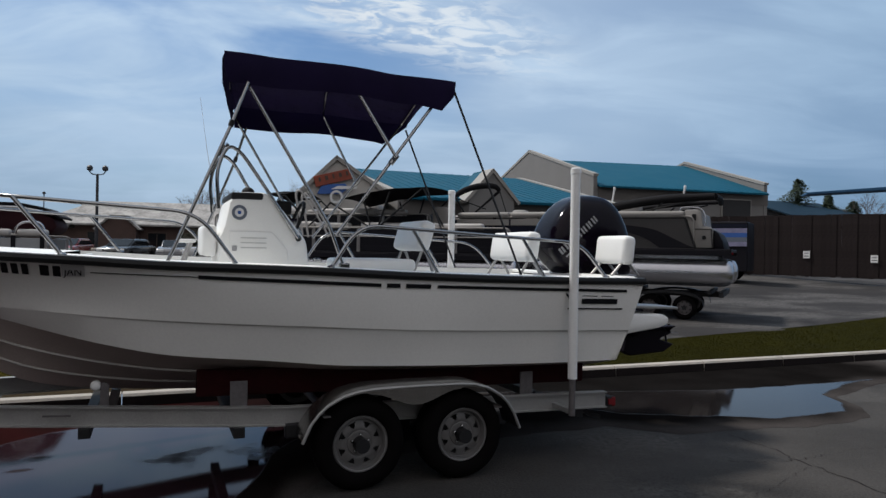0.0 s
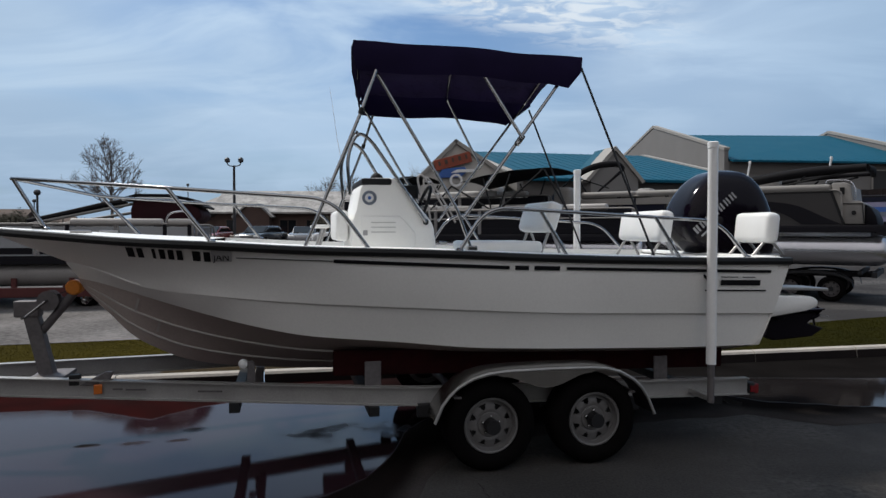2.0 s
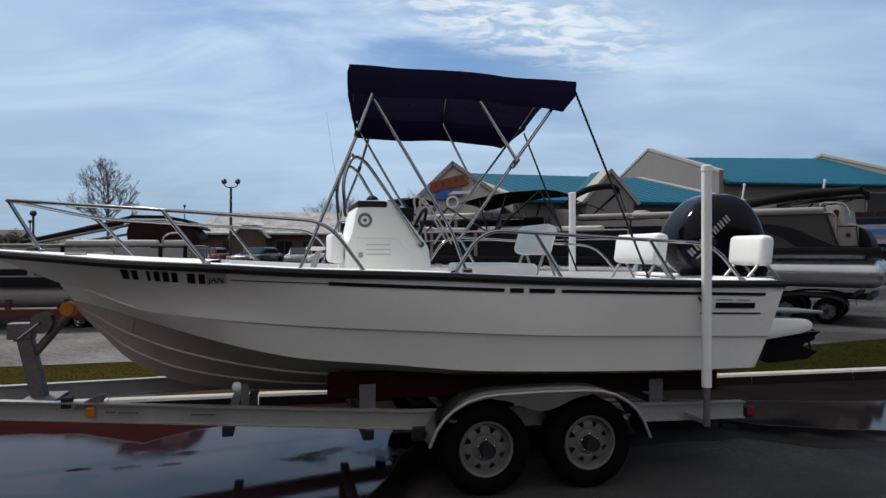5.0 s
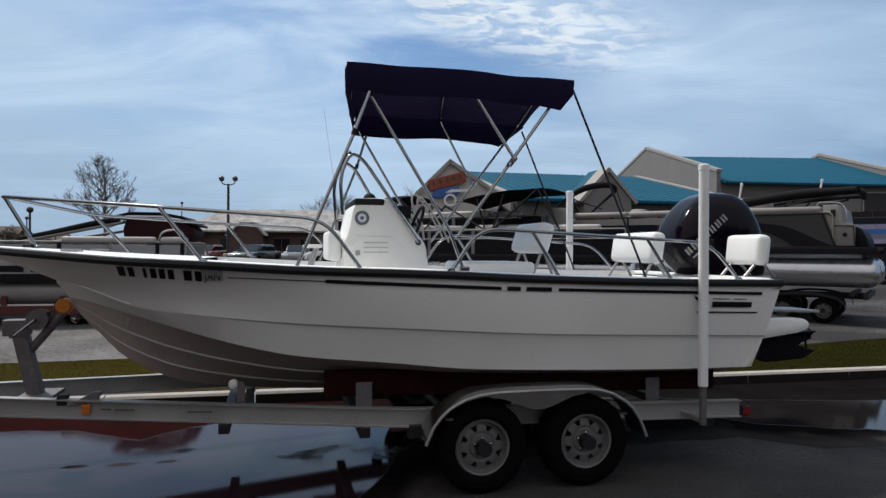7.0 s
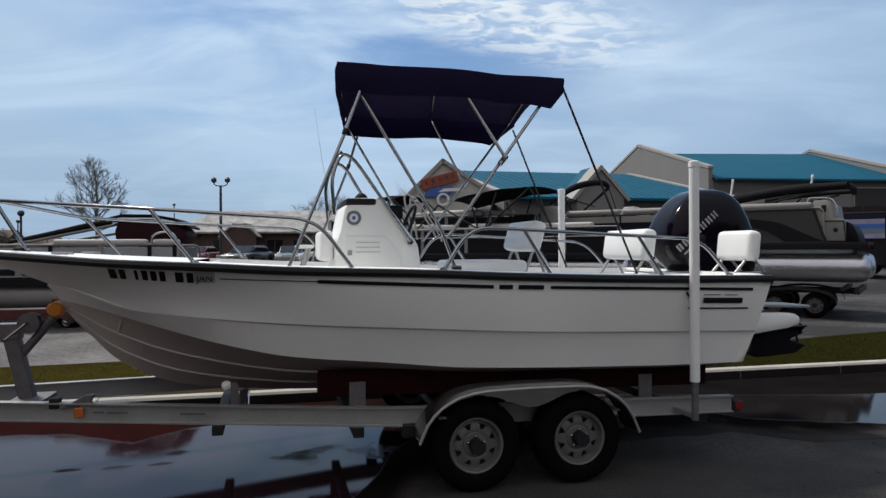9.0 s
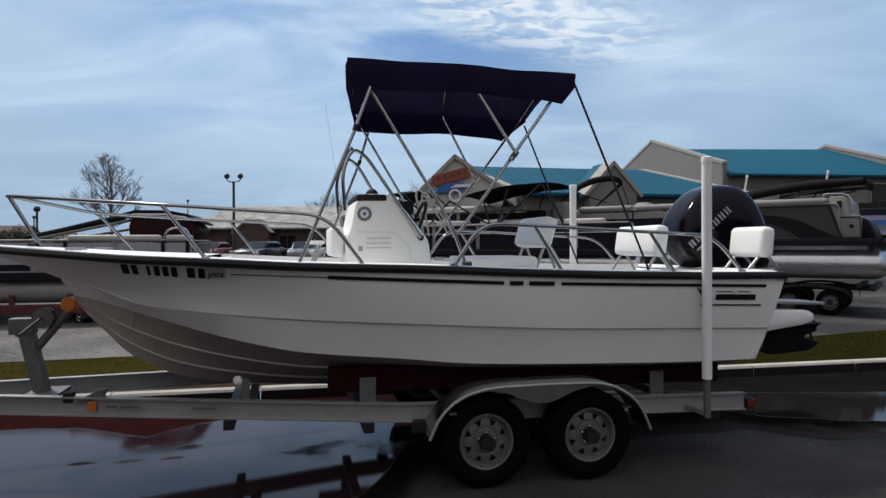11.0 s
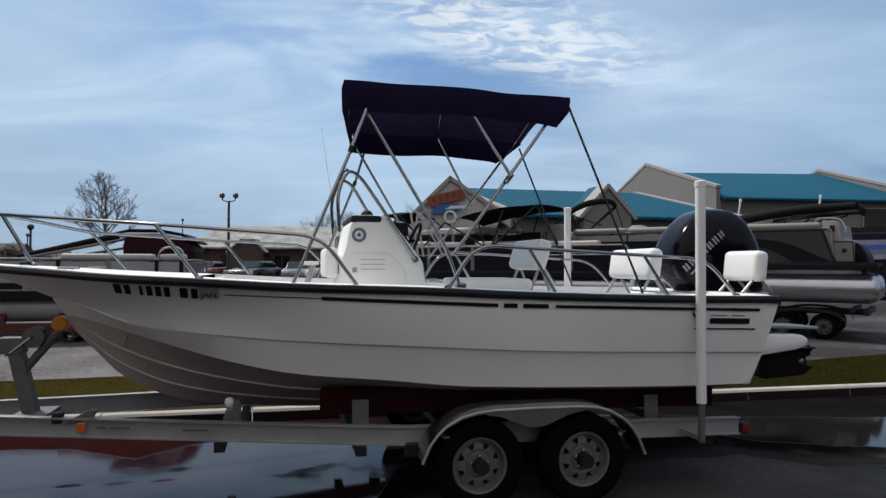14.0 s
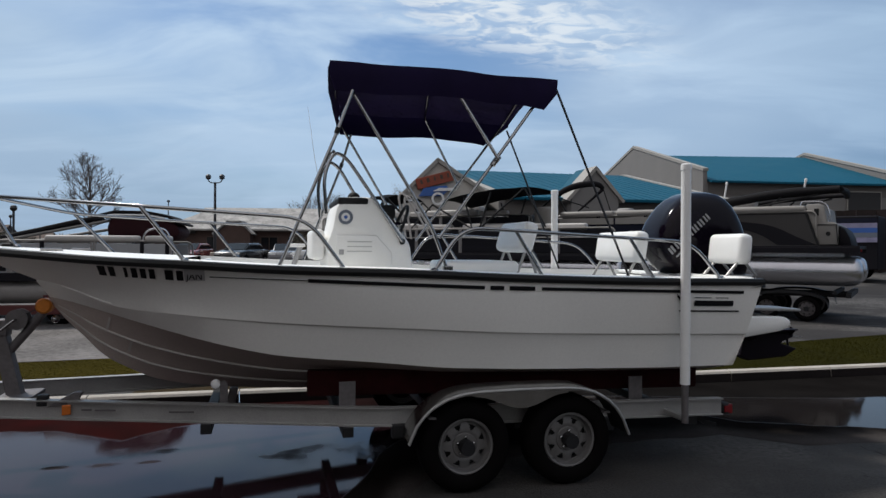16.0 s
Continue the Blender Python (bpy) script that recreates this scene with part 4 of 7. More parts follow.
# console
def build_console():
    prof = [(-1.265, 0.98), (-0.57, 0.98), (-0.58, 1.53), (-0.60, 1.70), (-0.86, 2.03), (-0.92, 2.065), (-1.13, 2.06), (-1.185, 1.98), (-1.225, 1.78), (-1.255, 1.72)]
    bm = prism(prof, -0.37, 0.37, "y", bevel=0.035)
    con = part("console", bm, M_deckw, boat, "white moulded steering console", True)
    part("shelf_recess", box((-1.055, 0, 2.030), (0.24, 0.765, 0.055), 0.02), M_black, con, "black windscreen recess", True)
    prof = [(-1.18, 1.48), (-0.75, 1.48), (-0.75, 1.63), (-0.87, 1.765), (-1.18, 1.765)]
    part("hatch", prism(prof, -0.383, -0.36, "y", bevel=0.008), M_deckw, con, "white side hatch", True)
    for k in range(3):
        part("vent_slot", box((-1.005, -0.384, 1.715 - k * 0.037), (0.19, 0.008, 0.008)), M_slot, con)
    part("latch", box((-1.145, -0.386, 1.635), (0.035, 0.012, 0.04), 0.004), M_grey_decal, con)
    m = Matrix.Translation((-1.112, -0.372, 1.905)) @ ALONG_Y
    ring = part("badge", lathe([(0.056, 0), (0.056, 0.006), (0.034, 0.006), (0.034, 0)], 28, m, closed=True), M_blue, con, "round blue-grey badge", True)
    part("badge_centre", lathe([(0.033, 0), (0.033, 0.005)], 24, m), M_white, ring)
    part("badge_dot", lathe([(0.014, 0), (0.014, 0.007)], 16, m), M_signbl, ring)
    comp = part("compass", lathe([(0.055, 0), (0.058, 0.02), (0.045, 0.05), (0.025, 0.068), (0.004, 0.072)], 20, Matrix.Translation((-1.0, 0.05, 2.06))), M_black, con, "black domed compass", True)
    cush = part("front_seat", box((-1.315, 0, 1.690), (0.105, 0.60, 0.24), 0.035, None, None, 3), M_vinyl, con, "white vinyl console seat back", True)
    for sd in (-1, 1):
        arm = part("arm_rest", box((-1.475, sd * 0.24, 1.685), (0.13, 0.05, 0.028), 0.01), M_vinyl, con, "narrow white arm rest", True)
        part("arm_leg", tube([(-1.44, sd * 0.24, 1.675), (-1.53, sd * 0.24, 1.40)], 0.012, 8), M_alu, arm, "", True)
    part("seat_pad", box((-1.47, 0, 1.42), (0.36, 0.62, 0.12), 0.04, None, None, 3), M_vinyl, con, "white vinyl seat pad", True)
    part("seat_box", box((-1.45, 0, 1.17), (0.32, 0.6, 0.38), 0.02), M_deckw, con)
    # stainless grab rails and windscreen hoop
    for sd in (-1, 1):
        pts = bend([(-1.255, sd * 0.33, 1.93), (-1.28, sd * 0.33, 2.22), (-1.20, sd * 0.30, 2.42), (-1.10, sd * 0.31, 2.37), (-0.94, sd * 0.385, 2.12), (-0.67, sd * 0.385, 1.72)], 0.10)
        part("grab_rail", tube(pts, 0.0138, 10), M_steel, con, "polished stainless grab rail", True)
        part("rail_foot", lathe([(0.024, 0), (0.024, 0.014)], 14, Matrix.Translation((-0.67, sd * 0.374, 1.72)) @ ALONG_Y), M_steel, con)
    part("hoop", tube(bend([(-1.20, -0.31, 2.41), (-1.20, -0.2, 2.44), (-1.20, 0.2, 2.44), (-1.20, 0.31, 2.41)], 0.08), 0.0138, 10), M_steel, con, "polished stainless hoop", True)
    wheel = part("steering_wheel", tube([(-0.62 + 0.06 * math.sin(a), 0.17 * math.cos(a), 1.86 + 0.16 * math.sin(a)) for a in (2 * math.pi * k / 24 for k in range(25))], 0.014, 8), M_black, con, "black steering wheel", True)
    part("wheel_hub", tube([(-0.74, 0, 1.84), (-0.61, 0, 1.86)], 0.03, 10), M_steel, wheel)
    part("gauge_pod", box((-0.70, 0.2, 1.98), (0.14, 0.16, 0.12), 0.02), M_black, con, "black instrument pod")
    part("aerial", tube([(-1.22, 0.36, 2.0), (-1.30, 0.39, 2.45), (-1.36, 0.42, 2.9)], [0.003, 0.002, 0.0012], 6), M_white, con, "thin white whip aerial", True)


build_console()


def deck_z(x):
    return at_x(SHEER, x)[2] + 0.034


# rails
def build_rails():
    rail = part("bow_rail", tube(bend([(-1.20, -1.06, deck_z(-1.2)), (-1.44, -1.05, 1.86), (-2.48, -0.90, 1.93), (-3.1, -0.52, 1.98), (-3.70, -0.06, 2.035), (-3.72, 0.0, 2.035), (-3.70, 0.06, 2.035),
                                       (-3.24, 0.56, 1.935), (-2.48, 0.92, 1.90), (-1.44, 1.05, 1.86), (-1.20, 1.06, deck_z(-1.2))], 0.16), 0.0138, 10), M_steel, boat, "stainless bow rail", True)
    for sd in (-1, 1):
        for top, foot in (((-2.50, 0.895, 1.93), (-2.22, 0.95, 1.575)),) if sd < 0 else (((-3.24, 0.56, 1.935), (-2.95, 0.66, 1.60)), ((-2.21, 0.955, 1.888), (-1.97, 1.0, 1.575))):
            part("stanchion", tube([(top[0], sd * top[1], top[2]), (foot[0], sd * foot[1], foot[2])], 0.0145, 10), M_steel, rail, "", True)
            part("base_plate", lathe([(0.028, 0), (0.026, 0.012), (0.014, 0.02)], 12, Matrix.Translation((foot[0], sd * foot[1], foot[2]))), M_steel, rail)
        f0 = 0.13 * (sd + 1)
        side = part("side_rail", tube(bend([(-0.58 + f0, sd * 1.10, deck_z(-0.58)), (-0.38 + f0, sd * 1.09, 1.815), (1.48, sd * 1.03, 1.725), (1.74, sd * 1.02, deck_z(1.74))], 0.16), 0.0138, 10), M_steel, boat, "stainless side grab rail", True)
        for a, b in ((0.02, 0.22), (0.92, 1.12)):
            part("stanchion", tube([(a, sd * 1.075, 1.795 - (a - 0.02) * 0.045), (b, sd * 1.08, deck_z(b))], 0.0128, 10), M_steel, side, "", True)
        for a in (-0.58, 1.74):
            part("base_plate", lathe([(0.03, 0), (0.028, 0.012), (0.014, 0.022)], 12, Matrix.Translation((a + (f0 if a < 0 else 0), sd * 1.1 if a < 0 else sd * 1.02, deck_z(a)))), M_steel, side)
    part("stanchion", tube([(-3.71, 0, 2.035), (-3.49, 0, 1.65)], 0.0145, 10), M_steel, rail, "", True)
    part("base_plate", lathe([(0.028, 0), (0.026, 0.012), (0.014, 0.02)], 12, Matrix.Translation((-3.49, 0, 1.66))), M_steel, rail)
    # bow cleats and light
    for x, y in ((-3.15, -0.40), (-3.15, 0.40)):
        c = part("cleat", tube([(x - 0.07, y, deck_z(x) + 0.022), (x + 0.07, y, deck_z(x) + 0.022)], 0.010, 8), M_steel, boat, "small stainless cleat", True)
        for q in (-0.025, 0.025):
            part("cleat_leg", tube([(x + q, y, deck_z(x)), (x + q, y, deck_z(x) + 0.022)], 0.008, 8), M_steel, c)
    part("bow_light", box((-3.55, 0, 1.675), (0.07, 0.05, 0.022), 0.008), M_black, boat)


build_rails()
# platform bracket behind the transom
plat = part("swim_platform", prism([(1.90, 1.105), (2.70, 1.085), (2.76, 1.06), (2.775, 1.02), (2.75, 0.985), (2.66, 0.955), (2.30, 0.91), (1.88, 0.87)], -0.60, -0.20, "y", bevel=0.03), M_gel, boat, "white moulded swim platform", True)
part("step_tread", box((2.56, -0.40, 1.150), (0.66, 0.34, 0.026), 0.008, Matrix.Rotation(radians(2.5), 4, "Y")), M_alu, plat, "metal trimmed step")
part("swim_platform", prism([(1.90, 1.105), (2.70, 1.085), (2.76, 1.06), (2.775, 1.02), (2.75, 0.985), (2.66, 0.955), (2.30, 0.91), (1.88, 0.87)], 0.24, 0.70, "y", bevel=0.03), M_gel, boat, "white moulded swim platform", True)


# seats
def boat_seat(x, y, z, width, height, lean, spread, base, label, foot=1.0, turn=0):
    """A padded backrest across the boat on slanting tube legs; base: a pad below it."""
    s = thing("padded_chair", BOAT @ pose(x, y, foot, 0, 0, turn), label, "chair", "white padded chairs in the boat")
    dz = z - foot
    part("backrest", box((0, 0, dz), (0.13, width, height), 0.045, Matrix.Rotation(radians(lean), 4, "Y"), None, 3), M_vinyl, s, "white vinyl backrest", True)
    for sd in (-1, 1):
        yy = sd * (width / 2 - 0.07)
        for q in (-1, 1):
            part("leg", tube([(0.0, yy, dz - height * 0.3), (q * spread, yy, 0.0)], 0.0125, 8), M_alu, s, "", True)
    if base:
        part("seat_pad", box(base[0], base[1], 0.035, None, None, 3), M_vinyl, s, "white vinyl seat pad", True)
        part("seat_base", box((base[0][0], base[0][1], (base[0][2] - 0.05) / 2), (base[1][0] - 0.06, base[1][1] - 0.06, base[0][2] - 0.05), 0.02), M_deckw, s)
    return s


boat_seat(0.42, 0.0, 1.765, 0.66, 0.26, 16, 0.26, ((-0.40, 0, 0.53), (0.60, 0.72, 0.10)), "white reversible helm seat backrest on aluminium legs in the boat", 0.985)
boat_seat(2.09, -0.66, 1.675, 0.44, 0.25, 6, 0.14, None, "white vinyl stern seat backrest on metal legs by the transom", 1.455)
boat_seat(1.43, 0.0, 1.690, 0.86, 0.27, 8, 0.34, None, "wide white vinyl stern seat backrest before the engine", 1.03, -4)


# outboard engine
def build_motor():
    mo = thing("outboard_motor", BOAT @ pose(2.18, -0.02, 1.30), "large glossy black outboard engine tilted on the transom", "outboard engine")
    bm = bmesh.new()
    secs = [(0.08, 0.29, 0.17, 0.13), (0.12, 0.345, 0.215, 0.105), (0.22, 0.415, 0.25, 0.055), (0.36, 0.462, 0.265, -0.010), (0.45, 0.462, 0.266, -0.024), (0.54, 0.440, 0.262, -0.024), (0.62, 0.405, 0.255, -0.020),
            (0.70, 0.358, 0.244, -0.014), (0.77, 0.305, 0.226, -0.008), (0.83, 0.242, 0.20, -0.004), (0.875, 0.170, 0.16, 0.0), (0.90, 0.082, 0.09, 0.0)]
    rings = []
    n = 72
    for h, a, b, o in secs:
        ring = []
        for k in range(n):
            t = 2 * math.pi * k / n
            c, s = math.cos(t), math.sin(t)
            ring.append(bm.verts.new((o + a * math.copysign(abs(c) ** 0.54, c), b * math.copysign(abs(s) ** 0.38, s), h)))
        rings.append(ring)
    for a, b in zip(rings, rings[1:]):
        for k in range(n):
            bm.faces.new((a[k], a[(k + 1) % n], b[(k + 1) % n], b[k]))
    bm.faces.new(rings[0][::-1])
    bm.faces.new(rings[-1])
    cowl = part("cowling", bm, M_cowl, mo, "glossy black engine cowling", True)
    # maker's lettering as slanting silver bars on the near flank
    slope = radians(40)
    for k in range(7):
        q = -0.25 + k * 0.076
        u, z0 = -0.205 + q * math.cos(slope), 0.525 + q * math.sin(slope)
        yy = -0.264 + max(0, z0 - 0.52) ** 1.6 * 0.12
        for dx, wide in ((-0.019, 0.017), (0.013, 0.017)):
            part("mark_bar", box((u + dx * math.cos(slope), yy, z0 + dx * math.sin(slope)), (wide, 0.010, 0.062), 0.0, Matrix.Rotation(-slope, 4, "Y") @ Matrix.Rotation(radians(-8), 4, "X")), M_silver, cowl, "silver lettering bar")
    part("mark_line", box((-0.295, -0.262, 0.352), (0.15, 0.006, 0.014), 0.0, Matrix.Rotation(-slope, 4, "Y")), M_grey_decal, cowl, "thin grey line")
    part("trim_band", prism([(-0.42, 0.115), (0.47, 0.115), (0.47, 0.14), (-0.42, 0.14)], -0.235, 0.235, "y", bevel=0.01), M_silver, mo, "dark silver trim band")
    part("midsection", prism([(0.10, 0.12), (0.42, 0.12), (0.62, -0.16), (0.78, -0.42), (0.56, -0.50), (0.36, -0.25)], -0.11, 0.11, "y", bevel=0.03), M_gear, mo, "black engine leg", True)
    part("clamp_bracket", box((0.02, 0, 0.02), (0.26, 0.42, 0.22), 0.03), M_gear, mo)
    gear = part("gearcase", prism([(0.52, -0.44), (0.98, -0.425), (1.03, -0.44), (0.93, -0.53), (1.11, -0.585), (0.98, -0.66), (0.56, -0.685), (0.47, -0.64)], -0.05, 0.05, "y", bevel=0.012), M_gear, mo, "black gearcase with pointed skeg")
    part("plate", prism([(0.50, -0.40), (1.05, -0.385), (1.05, -0.40), (0.50, -0.425)], -0.13, 0.13, "y", bevel=0.005), M_gear, gear)
    prop = bmesh.new()
    tube([(0.98, 0, -0.465), (1.08, 0, -0.455)], [0.05, 0.03], 14, prop)
    for k in range(3):
        a = radians(120 * k + 20)
        box((1.03, 0.07 * math.cos(a), -0.46 + 0.07 * math.sin(a)), (0.012, 0.09, 0.06), 0.006, Matrix.Rotation(a, 4, "X") @ Matrix.Rotation(0.5, 4, "Y"), prop)
    part("propeller", prop, M_gear, gear, "dark propeller", True)
    part("trim_tab", prism([(1.02, -0.435), (1.19, -0.475), (1.19, -0.485), (1.02, -0.455)], -0.02, 0.0, "y"), M_silver, gear, "pale metal trim tab")


build_motor()


# bimini
def build_bimini():
    bi = thing("bimini_top", BOAT @ pose(-0.54, 0, 1.5), "navy canvas bimini sunshade on a stainless tube frame", "bimini top")
    o = Vector((0.54, 0, -1.5))

    def w(x, y, z):
        return Vector((x, y, z)) + o
    bm = bmesh.new()
    na, nc = 28, 24
    W = 0.95
    grid, under = [], []

    def surf(a, c):
        front, rear = -1.16 + 0.13 * c, 0.535 + 0.145 * c
        x = front + (rear - front) * a
        sag = 0.006 * (math.cos(a * math.pi * 4) - 1) * 0.5 - 0.035 * abs(a - 0.45)
        z = 2.945 + sag + 0.022 * (1 - a) ** 2 + 0.007 * noise.noise((a * 5, c * 3, 1)) + 0.05 * (1 - c * c)
        return x, W * c, z
    for i in range(na + 1):
        a = i / na
        row = []
        depth = 0.20 + 0.005 * math.sin(a * 9)
        if a > 0.86:
            depth *= 1 + 0.12 * (a - 0.86) / 0.14
        top = [surf(a, -1 + 2 * k / nc) for k in range(nc + 1)]
        x, y, z = top[0]
        row.append((x - 0.10 * a ** 6 + 0.035 * (1 - a) ** 12, y + 0.02, z - depth))
        row.append((x - 0.012 * a ** 6, y - 0.008, z - depth * 0.5))
        row.append((x, y - 0.004, z - 0.02))
        row += top[0:]
        x, y, z = top[-1]
        row.append((x, y + 0.004, z - 0.02))
        row.append((x - 0.12 * a ** 6, y + 0.008, z - depth * 0.5))
        row.append((x - 0.27 * a ** 6, y - 0.02, z - depth))
        grid.append([bm.verts.new(w(*p)) for p in row])
    for r, q in zip(grid, grid[1:]):
        for k in range(len(r) - 1):
            bm.faces.new((r[k], r[k + 1], q[k + 1], q[k]))
    bmesh.ops.solidify(bm, geom=list(bm.faces), thickness=0.006)
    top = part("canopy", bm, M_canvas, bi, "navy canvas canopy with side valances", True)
    # faces turned down take the darker copy, which paints the canopy's underside shade
    top.data.materials.append(M_canvas_under)
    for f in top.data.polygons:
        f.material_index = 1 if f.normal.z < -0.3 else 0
    bm = bmesh.new()
    rows = []
    for k in range(nc + 1):
        c = -1 + 2 * k / nc
        x, y, z = surf(0, c)
        y *= 0.992
        rows.append([bm.verts.new(w(*p)) for p in ((x + 0.004, y, z - 0.004), (x - 0.012, y, z - 0.05), (x - 0.012, y, z - 0.12), (x - 0.008, y, 2.735 + 0.006 * math.sin(c * 7)))])
    for a, b in zip(rows, rows[1:]):
        for k in range(3):
            bm.faces.new((a[k], b[k], b[k + 1], a[k + 1]))
    bmesh.ops.solidify(bm, geom=list(bm.faces), thickness=0.005)
    part("front_valance", bm, M_canvas, bi, "navy canvas front valance", True)
    r = 0.0120

    def hoop(name, foot, top, label, knee=None, aft=0.23):
        """A bow from its near foot up, across under the canvas and down on the far side; the far side stands a little farther aft."""
        (fx, fz), (tx, tz) = foot, top
        near_foot = [w(fx, -1.03, fz)] + ([w(knee[0], -1.02, knee[1])] if knee else [])
        far_foot = ([w(knee[0] + aft + 0.05, 1.02, knee[1])] if knee else []) + [w(fx + aft + 0.04, 1.03, fz)]
        base = knee or foot
        ex = tx + (tx - base[0]) / (tz - base[1]) * 0.13
        pts = near_foot + [w(ex, -0.87, 2.93), w(ex + 0.06, 0, 2.965), w(ex + aft, 0.87, 2.93)] + far_foot
        part(name, tube(bend(pts, 0.06), r, 10), M_steel, bi, label, True)
    hoop("front_bow", (-0.47, deck_z(-0.47)), (-1.15, 2.80), "stainless frame tube", (-0.575, 1.80), 0.14)
    hoop("rear_bow", (-0.53, 1.74), (0.275, 2.80), "stainless frame tube")
    hoop("middle_bow", (-0.10, 2.31), (-0.37, 2.80), "stainless frame tube")
    for sd in (-1, 1):
        sk = 0.13 * (sd + 1)
        part("front_strut", tube([w(-1.62 + sk, sd * 1.03, deck_z(-1.62)), w(-1.24 + sk * 0.9, sd * 0.99, 2.46), w(-1.13 + sk * 0.8, sd * 0.93, 2.76)], r, 10), M_steel, bi, "stainless front strut", True)
        part("sleeve", tube([w(-1.246 + sk * 0.9, sd * 0.992, 2.445), w(-1.234 + sk * 0.9, sd * 0.99, 2.485)], 0.018, 10), M_black, bi, "black plastic strut sleeve", True)
        part("clamp", tube([w(-0.125 + sk, sd * 0.975, 2.27), w(-0.075 + sk, sd * 0.97, 2.335)], 0.021, 10), M_steel, bi, "stainless jaw slide")
        part("deck_mount", box(w(-0.47 + sk, sd * 1.03, deck_z(-0.47) + 0.02), (0.07, 0.05, 0.04), 0.008), M_steel, bi, "stainless deck hinge")
        part("strap", tube([w(0.375 + sk * 1.1, sd * 0.945, 2.87), w(0.96 + sk * 1.2, sd * 1.0, deck_z(0.96))], 0.013, 8, None, 0.6), M_webbing, bi, "black webbing strap", True)


build_bimini()


# ---- the boat trailer ----
trailer = thing("boat_trailer", BOAT, "aluminium tandem axle boat trailer with white guide posts", "boat trailer")


def rim_bm(y0):
    """A pressed steel disc with eight rounded triangular holes inside a deep rolled rim."""
    bm = bmesh.new()
    m = Matrix.Translation((0, y0, 0)) @ ALONG_Y
    lathe([(0.195, -0.16), (0.195, 0.0), (0.186, 0.008), (0.174, 0.004), (0.168, -0.035), (0.160, -0.045), (0.15, -0.16)], 48, m, bm, closed=True)
    prof = [(0.030, -0.030), (0.078, -0.030), (0.086, -0.040), (0.100, -0.034), (0.108, -0.033), (0.118, -0.034), (0.128, -0.036), (0.138, -0.039), (0.146, -0.042), (0.162, -0.046)]
    n = 96
    tmp = bmesh.new()
    rings = [[tmp.verts.new((r * math.cos(2 * math.pi * k / n), r * math.sin(2 * math.pi * k / n), h)) for k in range(n)] for r, h in prof]
    reach = {4: 1, 5: 2, 6: 2, 7: 3}
    for j, (a, b) in enumerate(zip(rings, rings[1:])):
        for k in range(n):
            off = (k % 12) - 5.5
            if j in reach and abs(off) < reach[j] + 0.1:
                continue
            tmp.faces.new((a[k], a[(k + 1) % n], b[(k + 1) % n], b[k]))
    bmesh.ops.transform(tmp, matrix=m, verts=tmp.verts)
    bmesh.ops.solidify(tmp, geom=list(tmp.faces), thickness=0.005)
    join(bm, tmp)
    return bm


def build_wheel(parent, x, y, out, radius=0.318, width=0.20, rim=None):
    """A road wheel whose outer face looks along out (-1 or 1) in y."""
    prof = [(radius * 0.62, 0.0), (radius * 0.66, -0.012), (radius * 0.80, -0.018), (radius * 0.90, -0.008), (radius * 0.97, 0.012), (radius, 0.035), (radius, width - 0.035), (radius * 0.97, width - 0.012), (radius * 0.86, width), (radius * 0.62, width)]
    em = part("wheel", lathe([(0.05, -0.10), (0.05, 0.05)], 14, ALONG_Y), M_trailer_dk, parent, "eight-hole steel trailer wheel")
    em.matrix_local = pose(x, y, radius, 0, 0, 0 if out < 0 else 180)
    ty = part("tyre", lathe(prof, 44, Matrix.Rotation(radians(-90), 4, "X"), closed=True), M_tyre, em, "black rubber tyre", True)
    part("rim", rim_bm(0.012), rim or M_rim, em, "grey painted spoke rim", True)
    part("backing", lathe([(0.19, 0.10), (0.19, 0.115)], 24, Matrix.Rotation(radians(-90), 4, "X")), M_void, em, "dark brake drum")
    part("grease_cap", lathe([(0.046, 0.0), (0.040, 0.045), (0.034, 0.062), (0.012, 0.066)], 16, Matrix.Translation((0, 0.035, 0)) @ ALONG_Y), M_trailer_dk, em, "dark hub cap", True)
    for k in range(5):
        a = 2 * math.pi * k / 5 + 0.3
        part("lug_nut", lathe([(0.010, 0), (0.010, 0.02), (0.005, 0.024)], 6, Matrix.Translation((0.060 * math.cos(a), 0.036, 0.060 * math.sin(a))) @ ALONG_Y), M_steel, em)
    return em


def fender_top(x):
    return float(np.interp(x, [-0.79, -0.76, -0.70, -0.62, -0.52, -0.42, -0.30, 0.0, 0.32, 0.44, 0.54, 0.64, 0.72, 0.78, 0.81], [0.385, 0.47, 0.555, 0.625, 0.675, 0.70, 0.712, 0.716, 0.712, 0.702, 0.675, 0.62, 0.545, 0.445, 0.36]))


